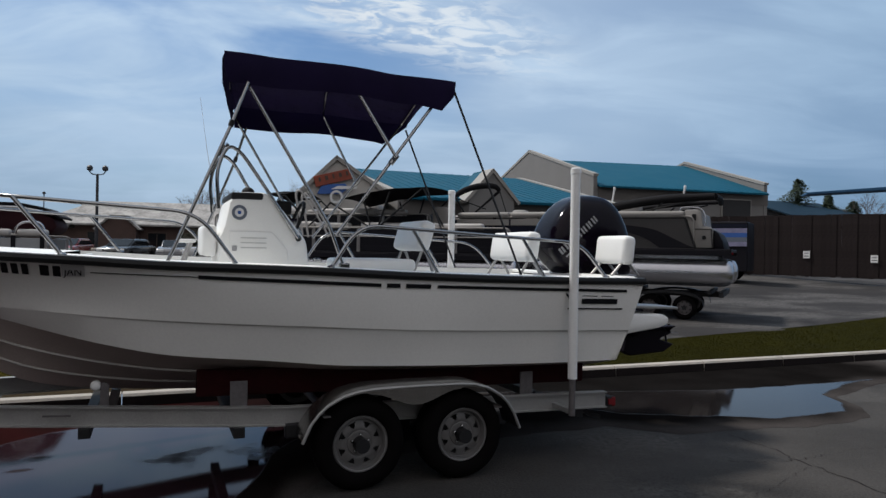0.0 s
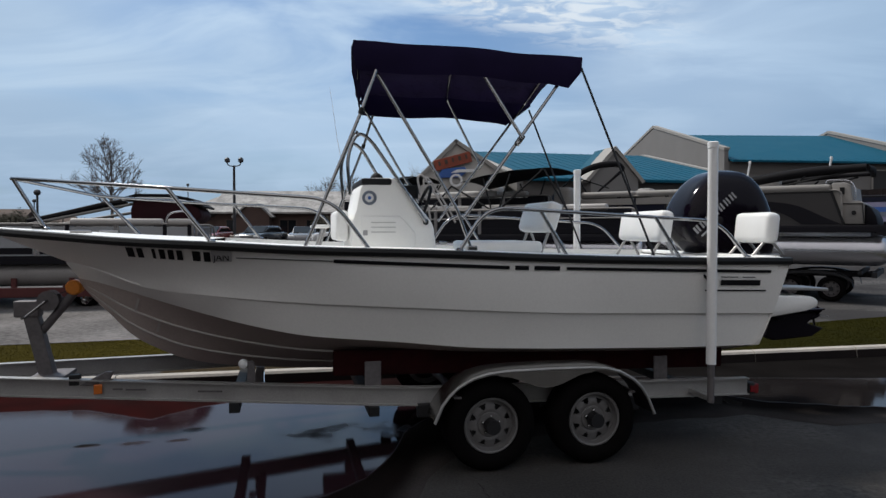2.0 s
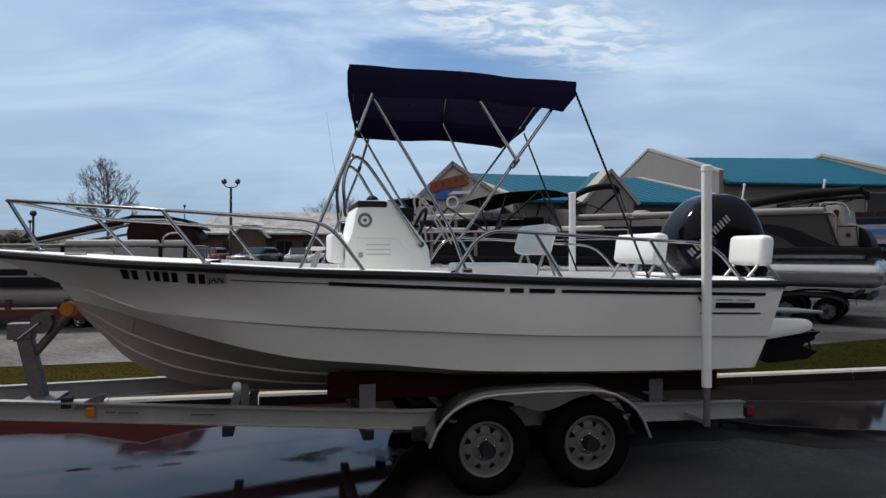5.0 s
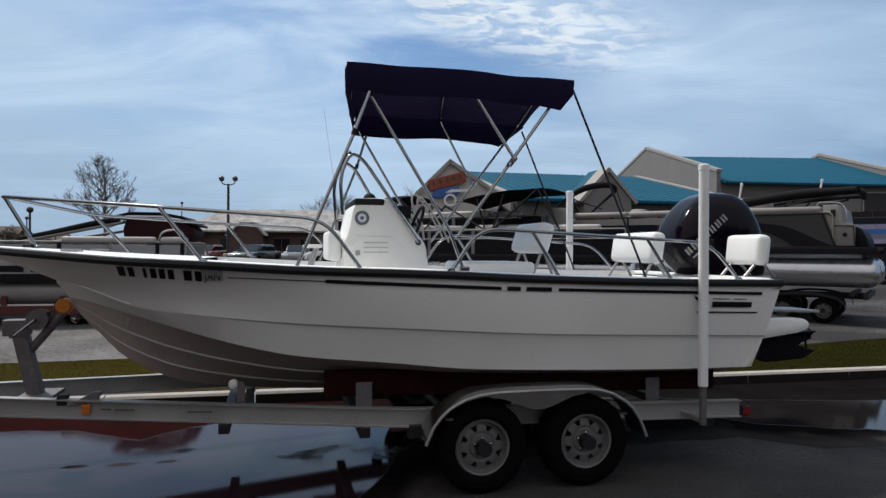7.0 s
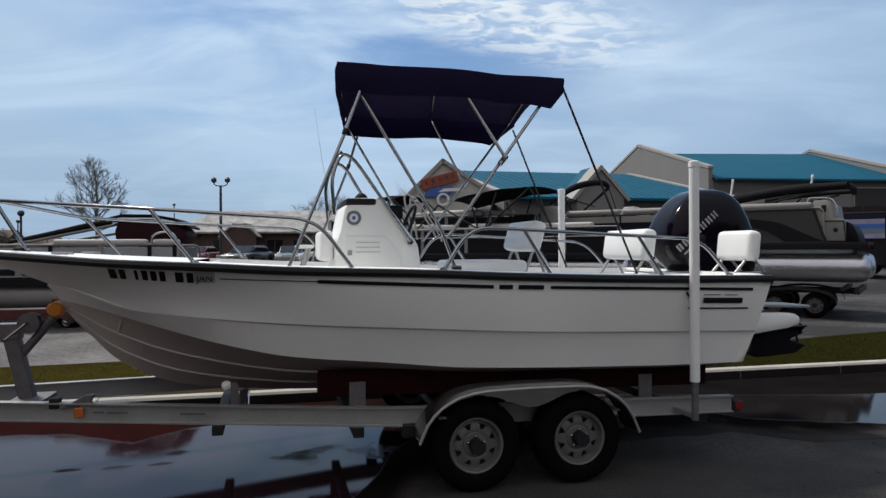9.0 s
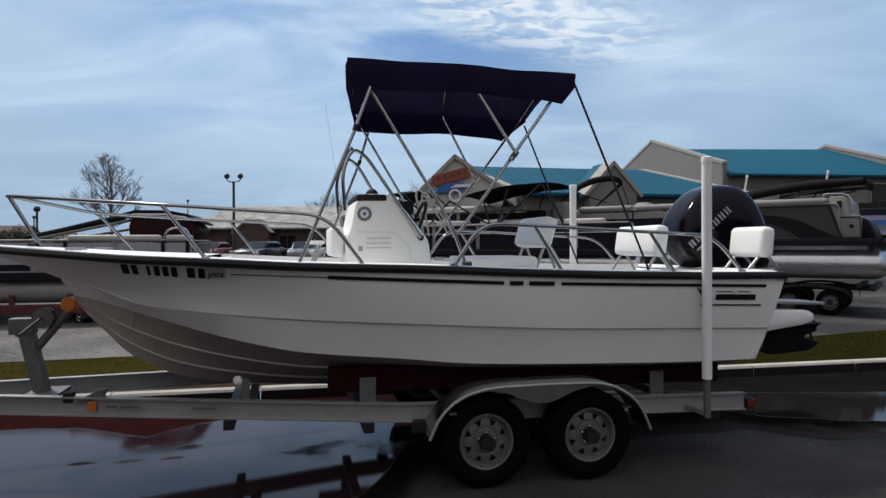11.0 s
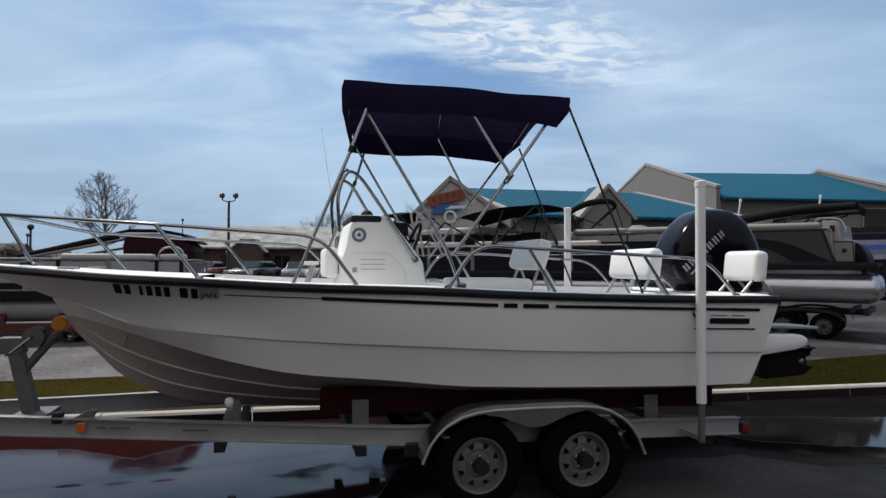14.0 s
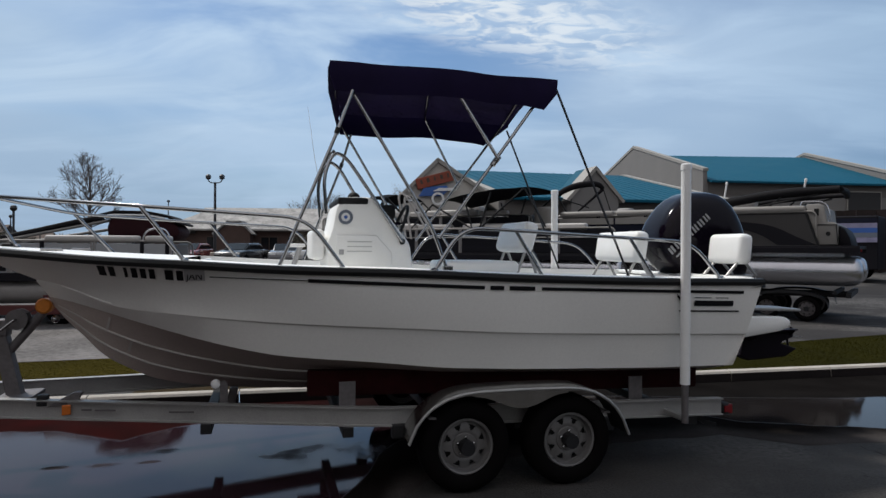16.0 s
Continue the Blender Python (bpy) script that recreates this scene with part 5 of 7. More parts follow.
def build_fender(sd):
    n = 60
    bm = bmesh.new()
    cols = []
    for i in range(n + 1):
        x = -0.79 + 1.60 * i / n
        t = fender_top(x)
        if abs(x) < 0.42:
            low = min(t - 0.028, 0.575 + 0.09 * (1 - math.cos(min(1, abs(x) / 0.33) * math.pi)) / 2 + max(0, abs(x) - 0.33) * 0.5)
        else:
            low = t - 0.028
        cols.append((x, t, low))
    o, inn = sd * 1.275, sd * 1.03
    for (x0, t0, l0), (x1, t1, l1) in zip(cols, cols[1:]):
        bm.faces.new([bm.verts.new(p) for p in ((x0, o, l0), (x1, o, l1), (x1, o, t1 - 0.006), (x0, o, t0 - 0.006))])
        bm.faces.new([bm.verts.new(p) for p in ((x0, o, t0 - 0.006), (x1, o, t1 - 0.006), (x1, o - sd * 0.012, t1), (x0, o - sd * 0.012, t0))])
        bm.faces.new([bm.verts.new(p) for p in ((x0, o - sd * 0.012, t0), (x1, o - sd * 0.012, t1), (x1, inn, t1), (x0, inn, t0))])
    bmesh.ops.remove_doubles(bm, verts=bm.verts, dist=0.0004)
    bmesh.ops.solidify(bm, geom=list(bm.faces), thickness=0.005)
    f = part("fender", bm, M_fender, trailer, "rounded aluminium tandem fender", True)
    # dark sheet just inside the arch paints in the shade over the wheels
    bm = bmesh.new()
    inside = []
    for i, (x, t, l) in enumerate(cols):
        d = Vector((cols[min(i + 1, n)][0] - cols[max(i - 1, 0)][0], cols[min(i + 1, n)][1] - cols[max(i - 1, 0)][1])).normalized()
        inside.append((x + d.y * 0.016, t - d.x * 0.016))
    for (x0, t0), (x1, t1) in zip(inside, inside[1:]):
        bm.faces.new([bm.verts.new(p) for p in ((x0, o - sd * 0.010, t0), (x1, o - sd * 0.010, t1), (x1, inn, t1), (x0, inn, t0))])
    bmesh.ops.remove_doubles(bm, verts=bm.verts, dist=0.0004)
    part("underside", bm, M_trailer_dk, f, "dark inner sheet, wheel arch shade put into its colour", True)
    part("rolled_edge", tube([(x, o - sd * -0.004, t - 0.012) for x, t, l in cols[::2]], 0.011, 8), M_alu, f, "", True)
    for x in (-0.62, 0.66):
        part("fender_brace", box((x, sd * 1.12, fender_top(x) - 0.10), (0.05, 0.22, 0.012)), M_galv, f)


def beam_z(x):
    return 0.43 + (1.75 - x) * 0.0225


def build_trailer():
    for sd in (-1, 1):
        path = [(1.80, sd * 0.95), (0.2, sd * 0.95), (-0.85, sd * 0.95), (-1.15, sd * 0.90), (-2.8, sd * 0.51), (-4.55, sd * 0.09)]
        bm = bmesh.new()
        h, t, fl = 0.066, 0.010, 0.032
        prof = [(-fl, -h), (fl, -h), (fl, -h + t), (t / 2, -h + t), (t / 2, h - t), (fl, h - t), (fl, h), (-fl, h), (-fl, h - t), (-t / 2, h - t), (-t / 2, -h + t), (-fl, -h + t)]
        rings = []
        for i, (x, y) in enumerate(path):
            a, b = path[max(i - 1, 0)], path[min(i + 1, len(path) - 1)]
            d = Vector((b[0] - a[0], b[1] - a[1], 0)).normalized()
            nrm = Vector((-d.y, d.x, 0))
            rings.append([bm.verts.new(Vector((x, y, beam_z(x) + q)) + nrm * p) for p, q in prof])
        for a, b in zip(rings, rings[1:]):
            for k in range(len(prof)):
                j = (k + 1) % len(prof)
                bm.faces.new((a[k], a[j], b[j], b[k]))
        bm.faces.new(rings[0])
        bm.faces.new(rings[-1][::-1])
        part("main_rail", bm, M_alu, trailer, "aluminium I-beam rail")
        build_fender(sd)
        for x in (-0.38, 0.38):
            build_wheel(trailer, x, sd * 1.22, sd)
        # bunk
        part("bunk", box((0.14, sd * 0.74, 0.675), (3.12, 0.07, 0.185), 0.015, Matrix.Rotation(radians(1.2), 4, "Y")), M_bunk, trailer, "carpeted hull bunk", True)
        for x in (-1.15, 1.09):
            part("bunk_bracket", box((x, sd * 0.87, beam_z(x) + 0.135), (0.115, 0.014, 0.20), 0.004), M_galv, trailer, "grey bunk bracket")
        # guide post
        x = 1.305
        post = part("guide_post", lathe([(0.036, 0.67), (0.036, 2.255), (0.040, 2.256), (0.040, 2.295), (0.030, 2.302)], 24, Matrix.Translation((x, sd * 1.21, 0))), M_pvc, trailer, "white plastic guide post", True)
        part("post_core", tube([(x, sd * 1.21, 0.385), (x, sd * 1.21, 0.68)], 0.026, 12), M_galv, post, "grey steel post core", True)
        part("post_arm", box((x, sd * 1.075, 0.415), (0.04, 0.26, 0.04), 0.005), M_alu, post)
        # rear lamp
        lamp = part("rear_lamp", box((1.86, sd * 0.86, 0.40), (0.07, 0.16, 0.09), 0.01), M_trailer_dk, trailer, "rear lamp cluster")
        part("lens", box((1.895, sd * 0.86, 0.40), (0.035, 0.172, 0.075), 0.006), M_red, lamp, "red lens")
        part("side_lens", box((1.86, sd * 0.945, 0.40), (0.045, 0.012, 0.05), 0.003), M_red, lamp, "red side lens")
        part("plate_bracket", prism([(1.56, 0.37), (1.62, 0.37), (1.70, 0.31), (1.80, 0.28), (1.78, 0.255), (1.68, 0.28), (1.58, 0.345)], sd * 0.90 - 0.006, sd * 0.90 + 0.006, "y"), M_black, trailer, "bent black plate bracket")
        # marker lamp on the tapered rail
        part("marker_lamp", box((-3.03, sd * 0.492, beam_z(-3.03) + 0.005), (0.056, 0.012, 0.070), 0.006, Matrix.Rotation(radians(sd * -13.4), 4, "Z")), M_amber, trailer, "amber side marker")
    for x0, x1 in ((-2.93, -2.86), (-2.84, -2.70), (-2.35, -2.18)):
        xm = (x0 + x1) / 2
        ym = -0.95 + (abs(xm) - 0.95) * 0.2365
        part("rail_print", box((xm, ym - 0.036, beam_z(xm) + 0.01), (x1 - x0, 0.004, 0.012), 0, Matrix.Rotation(radians(-13.3), 4, "Z")), M_galv, trailer, "grey print bar")
    for x in (-2.10, -1.15, 1.55):
        half = 0.95 if x > -1.2 else 0.95 - (abs(x) - 1.15) * 0.24
        part("cross_member", box((x, 0, beam_z(x) - 0.103), (0.075, 2 * half, 0.072), 0.006), M_trailer_dk, trailer, "dark cross member")
    for x in (-0.38, 0.38):
        part("axle", tube([(x, -1.05, 0.318), (x, 1.05, 0.318)], 0.030, 12), M_galv, trailer, "grey steel axle", True)
        for sd in (-1, 1):
            part("spring", box((x, sd * 0.93, 0.36), (0.60, 0.045, 0.03), 0.008), M_trailer_dk, trailer, "leaf spring")
    for sd in (-1, 1):
        for x in (-0.80, 0.80):
            part("hanger", box((x, sd * 0.955, beam_z(x) - 0.10), (0.10, 0.07, 0.10), 0.01), M_trailer_dk, trailer)
    # tongue
    part("tongue", box((-5.0, 0, beam_z(-4.9)), (1.3, 0.09, 0.10), 0.008, Matrix.Rotation(radians(1.3), 4, "Y")), M_alu, trailer, "trailer tongue")
    part("coupler", box((-5.75, 0, beam_z(-5.5) + 0.05), (0.26, 0.10, 0.09), 0.03), M_galv, trailer, "ball coupler", True)
    jack = part("tongue_jack", tube([(-5.2, -0.12, 0.08), (-5.2, -0.12, 0.95)], 0.03, 12), M_galv, trailer, "swivel tongue jack", True)
    part("jack_wheel", lathe([(0.08, -0.025), (0.085, 0), (0.08, 0.025)], 18, Matrix.Translation((-5.2, -0.12, 0.085)) @ ALONG_Y), M_black, jack)
    # winch stand
    st = part("winch_stand", box((-3.545, 0, 0.80), (0.10, 0.10, 0.50), 0.008, Matrix.Rotation(radians(-13), 4, "Y")), M_galv, trailer, "galvanised winch stand")
    part("stand_foot", box((-3.46, 0, 0.565), (0.24, 0.34, 0.03), 0.006), M_galv, st)
    part("stand_head", box((-3.62, 0, 1.07), (0.17, 0.12, 0.12), 0.01), M_galv, st)
    part("bow_arm", tube([(-3.53, 0, 0.90), (-3.40, 0, 1.06), (-3.31, 0, 1.18)], 0.032, 10), M_galv, st, "", True)
    part("bow_roller", lathe([(0.045, -0.055), (0.058, -0.04), (0.05, 0), (0.058, 0.04), (0.045, 0.055)], 18, Matrix.Translation((-3.30, 0, 1.225)) @ ALONG_Y), M_orange, st, "orange bow roller", True)
    w = part("winch", lathe([(0.075, -0.05), (0.075, -0.04), (0.03, -0.035), (0.03, 0.035), (0.075, 0.04), (0.075, 0.05)], 20, Matrix.Translation((-3.47, -0.02, 1.13)) @ ALONG_Y), M_galv, st, "strap winch", True)
    part("winch_crank", tube([(-3.47, -0.08, 1.13), (-3.47, -0.12, 1.13), (-3.60, -0.13, 1.02), (-3.60, -0.20, 1.02)], 0.010, 8), M_steel, w, "", True)
    part("bow_eye", lathe([(0.006, -0.030), (0.022, -0.020), (0.030, 0.0), (0.022, 0.020), (0.006, 0.030)], 16, Matrix.Translation((-3.225, -0.02, 1.125)) @ ALONG_Y), M_steel, w, "bright steel bow eye and hook", True)
    part("tie_block", box((-3.20, -0.40, 0.600), (0.07, 0.06, 0.075), 0.006), M_trailer_dk, trailer, "dark tie-down block")
    part("tie_plate", prism([(-3.16, 0.565), (-2.98, 0.565), (-2.94, 0.655), (-2.99, 0.655)], -0.46, -0.40, "y", bevel=0.004), M_galv, trailer, "slanted grey tie-down plate")
    part("winch_strap", box((-3.385, 0, 1.185), (0.19, 0.05, 0.006), 0, Matrix.Rotation(radians(-25), 4, "Y")), M_webbing, w)
    # keel roller on its bracket
    for sd in (-1, 1):
        k = part("keel_roller", lathe([(0.010, -0.036), (0.029, -0.024), (0.036, 0), (0.029, 0.024), (0.010, 0.036)], 18, Matrix.Translation((-2.045, sd * 0.60, 0.70)) @ ALONG_Y), M_pvc, trailer, "white ball roller", True)
        part("roller_bracket", prism([(-2.02, 0.54), (-1.96, 0.54), (-1.965, 0.70), (-1.985, 0.72), (-2.06, 0.71), (-2.015, 0.68)], sd * 0.60 - 0.02, sd * 0.60 + 0.02, "y", bevel=0.004), M_galv, k)
    part("roller_beam", box((-1.95, 0, 0.535), (0.06, 1.3, 0.04), 0.005), M_galv, trailer)


build_trailer()


# ---- pontoon boats on the lot ----
def pontoon_trailer(m, length, paint, label, wheel_x, lift=0.0):
    t = thing("pontoon_trailer", m, label, "boat trailer", "pontoon trailers on the lot")
    for sd in (-1, 1):
        part("rail", box((0, sd * 0.42, 0.42 + lift), (length, 0.06, 0.10), 0.008), paint, t)
        for x in (wheel_x - 0.40, wheel_x + 0.40):
            build_wheel(t, x, sd * 0.98, sd, 0.275, 0.17, M_galv)
        fx = [(wheel_x + 0.80 * math.cos(a) * 1.02, 0.30 + 0.36 * abs(math.sin(a)) ** 0.6) for a in (math.pi * k / 16 for k in range(17))]
        bm = bmesh.new()
        o, inn = sd * 1.02, sd * 0.80
        for (x0, z0), (x1, z1) in zip(fx, fx[1:]):
            bm.faces.new([bm.verts.new(p) for p in ((x0, o, z0), (x1, o, z1), (x1, inn, z1), (x0, inn, z0))])
            bm.faces.new([bm.verts.new(p) for p in ((x0, o, z0), (x1, o, z1), (x1, o, z1 - 0.06), (x0, o, z0 - 0.06))])
        bmesh.ops.remove_doubles(bm, verts=bm.verts, dist=0.0005)
        part("fender", bm, paint, t, "", True)
    for x in (-length * 0.4, -length * 0.1, length * 0.2, length * 0.46):
        part("cross_member", box((x, 0, 0.50 + lift), (0.08, 2.2, 0.08), 0.006), paint, t)
    if paint is M_trailer_rd:
        part("side_rail", box((0.4, -1.16, 0.30), (5.2, 0.07, 0.18), 0.01), paint, t, "dull red side rail")
        for x in (0.3, 1.3, 2.4):
            part("upright", box((x, -1.15, 0.42), (0.09, 0.06, 0.30), 0.006), paint, t)
    part("tongue", box((-length / 2 - 0.6, 0, 0.42 + lift), (1.3, 0.10, 0.10), 0.006), paint, t)
    part("rear_bumper", box((length / 2, 0, 0.46 + lift), (0.10, 2.3, 0.12), 0.01), paint, t)
    return t


def pontoon_boat(m, length, tube_mid, deck_z0, top_z, panel, accent, label, arc=False, canopy=None, seats=True, metal=None, aft=0.0, radius=0.315):
    """A pontoon deck boat, stern towards +x; canopy: (x0, x1, z, folded)."""
    b = thing("pontoon_boat", m, label, "pontoon boat", "pontoon boats on the lot")
    h = length / 2
    metal = metal or M_tube
    for sd in (-1, 1):
        prof = [(0.04, -h - 0.25), (0.14, -h - 0.12), (0.24, -h + 0.10), (0.30, -h + 0.40), (0.315, -h + 0.7), (0.315, h - 0.26), (0.31, h - 0.17), (0.296, h - 0.10), (0.27, h - 0.04), (0.225, h + 0.005), (0.16, h + 0.035), (0.08, h + 0.05), (0.01, h + 0.054)]
        prof = [(r * radius / 0.315, x) for r, x in prof]
        part("pontoon", lathe(prof, 24, Matrix.Translation((0, sd * 0.88, tube_mid)) @ ALONG_X), metal, b, "silver aluminium pontoon tube", True)
        part("skirt", box((0, sd * 1.22, deck_z0 - 0.06), (length, 0.03, 0.12), 0.006), accent, b, "dark deck skirt")
        part("bracket_rail", box((0, sd * 0.88, (tube_mid + 0.31 + deck_z0) / 2 - 0.03), (length - 0.6, 0.10, max(0.04, deck_z0 - tube_mid - 0.33)), 0), M_tube, b)
        n = 5
        wdt = (length - 0.3 - aft) / n
        for k in range(n):
            if arc and k == n - 1:
                continue
            x = -h + 0.15 + wdt * (k + 0.5)
            pz0, pz1 = deck_z0 + 0.025, top_z - 0.05
            p = part("fence_panel", box((x, sd * 1.18, (pz0 + pz1) / 2), (wdt - 0.10, 0.025, pz1 - pz0), 0.008), M_panel_navy if arc else panel, b, "coloured deck fence panel")
            for q in (-1, 1):
                part("post", box((x + q * (wdt / 2 - 0.025), sd * 1.18, (pz0 + pz1) / 2), (0.035, 0.035, pz1 - pz0 + 0.1), 0.005), accent if arc else M_dulltube, b)
            part("lower_band", box((x, sd * 1.197, pz0 + 0.10), (wdt - 0.12, 0.012, 0.12), 0.004), accent, p)
        part("top_rail", tube(bend([(-h + 0.1, sd * 1.18, deck_z0 + 0.1), (-h + 0.1, sd * 1.18, top_z), (h - 0.1 - aft, sd * 1.18, top_z), (h - 0.1 - aft, sd * 1.18, deck_z0 + 0.1)], 0.15), 0.022, 8), M_cushion, b, "", True)
    part("deck", box((0, 0, deck_z0), (length, 2.44, 0.07), 0.01), accent, b, "deck edge")
    hull_end, h = h, h - aft
    front = -hull_end
    part("front_panel", box((front + 0.1, 0, (deck_z0 + top_z) / 2), (0.03, 1.9, top_z - deck_z0 - 0.15), 0.006), panel, b)
    if arc:
        # after panel with a sloping end, dark crescent graphic, cushion line and a stern lounge
        after = prism([(0.60, deck_z0 + 0.025), (2.73, deck_z0 + 0.025), (2.50, top_z - 0.05), (0.60, top_z - 0.05)], -1.20, -1.17, "y")
        after = part("fence_panel", after, panel, b, "tan after fence panel")
        bm = bmesh.new()
        outer, inner = [(0.62, 1.98), (1.0, 2.0), (1.34, 1.965), (1.86, 1.89), (2.36, 1.62), (2.72, deck_z0 + 0.05)], [(1.95, deck_z0 + 0.05), (1.61, 1.70), (1.15, 1.83), (0.62, 1.88)]
        outer = [tuple(p)[0::2] for p in rounded([(x, 0, z) for x, z in outer])]
        inner = [tuple(p)[0::2] for p in rounded([(x, 0, z) for x, z in inner])]
        part("crescent", prism(outer + inner, -1.212, -1.202, "y", bm), M_panel_dark, after, "dark curved graphic")
        part("end_post", tube([(2.50, -1.185, top_z - 0.03), (2.74, -1.185, deck_z0 + 0.04)], 0.03, 8), M_black, b, "black sloping end post", True)
        part("top_band", box((0.9, -1.19, top_z - 0.04), (3.2, 0.03, 0.03)), M_black, b)
        for x0, x1 in ((-3.2, -1.75), (-1.7, 0.5), (0.55, 2.5)):
            part("cushion_line", box(((x0 + x1) / 2, -1.10, top_z + 0.05), (x1 - x0, 0.22, 0.16), 0.065, None, None, 3), M_cushion, b, "cream padded backrest top", True)
            if x1 < 1:
                part("tan_strip", box(((x0 + x1) / 2, -1.21, top_z - 0.13), (x1 - x0, 0.012, 0.16)), M_cushion, b, "beige strip along the fence")
        st = part("stern_lounge", prism([(2.50, deck_z0 + 0.05), (3.10, deck_z0 + 0.05), (3.10, 1.90), (3.02, 1.95), (2.90, 1.96), (2.86, 2.28), (2.76, 2.34), (2.50, 2.34)], -1.16, 1.16, "y", bevel=0.035), M_cushion, b, "beige upholstered stern lounge", True)
        part("speaker", box((2.70, -1.165, 2.16), (0.09, 0.02, 0.15), 0.006), M_black, st)
        part("speaker", lathe([(0.045, 0), (0.045, 0.02)], 18, Matrix.Translation((2.92, -1.165, 1.70)) @ ALONG_Y), M_black, st)
        part("seam", tube([(2.72, -1.172, 1.89), (3.07, -1.172, 1.89), (3.10, -1.172, deck_z0 + 0.08)], 0.012, 6), M_black, st)
        part("grab_bar", tube(bend([(2.40, -1.12, 2.28), (2.40, -1.12, 2.40), (2.86, -1.12, 2.38), (2.95, -1.12, 2.15), (2.93, -1.12, 1.97)], 0.12), 0.016, 8), M_tube, b, "silver grab bar", True)
        part("stern_wall", prism([(3.11, deck_z0 + 0.04), (3.34, deck_z0 + 0.04), (3.31, 1.62), (3.22, 1.80), (3.11, 1.88)], -1.05, 1.05, "y", bevel=0.02), M_panel_dark, b, "dark rounded stern wall", True)
        for x in (0.80, 2.42):
            part("rod", tube([(x, -0.95, 2.55), (x + 0.05, -0.95, 2.86)], 0.022, 8), M_white, b, "short white pole", True)
            part("rod_head", lathe([(0.028, 0), (0.03, 0.05), (0.02, 0.07)], 10, Matrix.Translation((x + 0.05, -0.95, 2.84))), M_white, b, "", True)
        part("stern_lamp", box((hull_end + 0.02, -1.1, deck_z0 - 0.06), (0.03, 0.12, 0.06), 0.004), M_red, b)
    if seats and not arc:
        rnd = random.Random(int(length * 10 + top_z * 100))
        x = -hull_end + 0.35
        while x < h - 0.8:
            L = rnd.uniform(0.45, 1.1)
            part("cushion", box((x + L / 2, -1.05, top_z + rnd.uniform(0.02, 0.08)), (L, 0.24, rnd.uniform(0.12, 0.20)), 0.055, None, None, 3), M_palecushion, b, "cream padded backrest", True)
            x += L + rnd.choice((0.04, 0.06, 0.35))
        part("mid_rail", tube([(-h + 0.15, -1.205, (deck_z0 + top_z) / 2 + 0.1), (h - 0.15, -1.205, (deck_z0 + top_z) / 2 + 0.1)], 0.014, 6), M_dulltube, b, "", True)
    if seats:
        for x0, x1 in ((front + 0.3, front + 2.1), (-0.4, 1.4)):
            for sd in (-1, 1):
                s = part("lounge_back", box(((x0 + x1) / 2, sd * 0.98, top_z + 0.03), (x1 - x0, 0.26, 0.20), 0.07, None, None, 3), M_cushion, b, "beige lounge backrest", True)
                part("lounge_seat", box(((x0 + x1) / 2, sd * 0.78, deck_z0 + 0.35), (x1 - x0, 0.6, 0.55), 0.05), M_cushion, b)
        part("helm", box((0.3, 0.55, deck_z0 + 0.55), (0.55, 0.7, 1.0), 0.06), M_panel_dark, b, "dark helm stand", True)
        part("captain_chair", box((1.0, 0.5, deck_z0 + 0.75), (0.5, 0.55, 1.0), 0.12, None, None, 3), M_cushion, b, "beige captain's chair", True)
    if canopy:
        x0, x1, z, folded, droop = canopy
        if folded:
            pts = [(x0, -0.9, z - 0.22), (x0 + (x1 - x0) * 0.5, -0.95, z - 0.02), (x1, -1.0, z + 0.02)]
            for yy, r0 in ((-1, 0.105), (1, 0.06)):
                part("folded_canopy", tube([(p[0], p[1] * yy * -1, p[2]) for p in rounded(pts)], [r0 * f for f in [0.5] + [1.0] * 7 + [0.8] * (len(rounded(pts)) - 8)], 10), M_bcanvas, b, "folded black canvas canopy in its boot", True)
                part("canopy_arm", tube([(x0 + 0.2, yy * 1.1, top_z), (x1 - 0.3, yy * 1.0, z - 0.05)], 0.02, 8), M_black, b, "", True)
                part("canopy_arm", tube([(x0 + 0.9, yy * 1.1, top_z), (x0 + 1.3, yy * 1.0, z - 0.1)], 0.02, 8), M_black, b, "", True)
            part("folded_span", tube([(x1, -1.0, z + 0.02), (x1 + 0.05, 0, z + 0.03), (x1, 1.0, z)], 0.07, 10), M_bcanvas, b, "", True)
        else:
            bm = bmesh.new()
            rows = []
            for i in range(15):
                a = i / 14
                row = []
                for k in range(9):
                    c = -1 + k / 4
                    row.append(bm.verts.new((x0 + (x1 - x0) * a, 1.15 * c, z + (0.14 - 0.09 * a * (droop > 0.2)) * (1 - c * c) + 0.05 * math.sin(a * math.pi) - 0.02 * abs(math.sin(a * math.pi * 3)) - droop * (1 - a) ** 1.5)))
                rows.append(row)
            for r, q in zip(rows, rows[1:]):
                for k in range(8):
                    bm.faces.new((r[k], r[k + 1], q[k + 1], q[k]))
            bmesh.ops.solidify(bm, geom=list(bm.faces), thickness=0.03)
            part("canopy", bm, M_bcanvas, b, "black canvas bimini canopy", True)
            mid = (x0 + x1) / 2
            for sd in (-1, 1):
                for xa, xb in ((mid - 0.1, x0 + 0.05), (mid - 0.1, mid - 0.35), (mid + 0.1, mid + 0.4), (mid + 0.1, x1 - 0.05), (x1 + 0.55, x1 - 0.03), (x0 - 0.6, x0 + 0.05)):
                    part("canopy_arm", tube([(xa, sd * 1.16, top_z), (xb, sd * 1.13, z - 0.03 - droop * ((x1 - xb) / (x1 - x0)) ** 1.5 if xb < x1 else z - 0.03)], 0.024, 8), M_black, b, "", True)
    return b


def on_lot(x, y, a):
    return pose(x, y, ground_z(x, y), 0, 0, a)


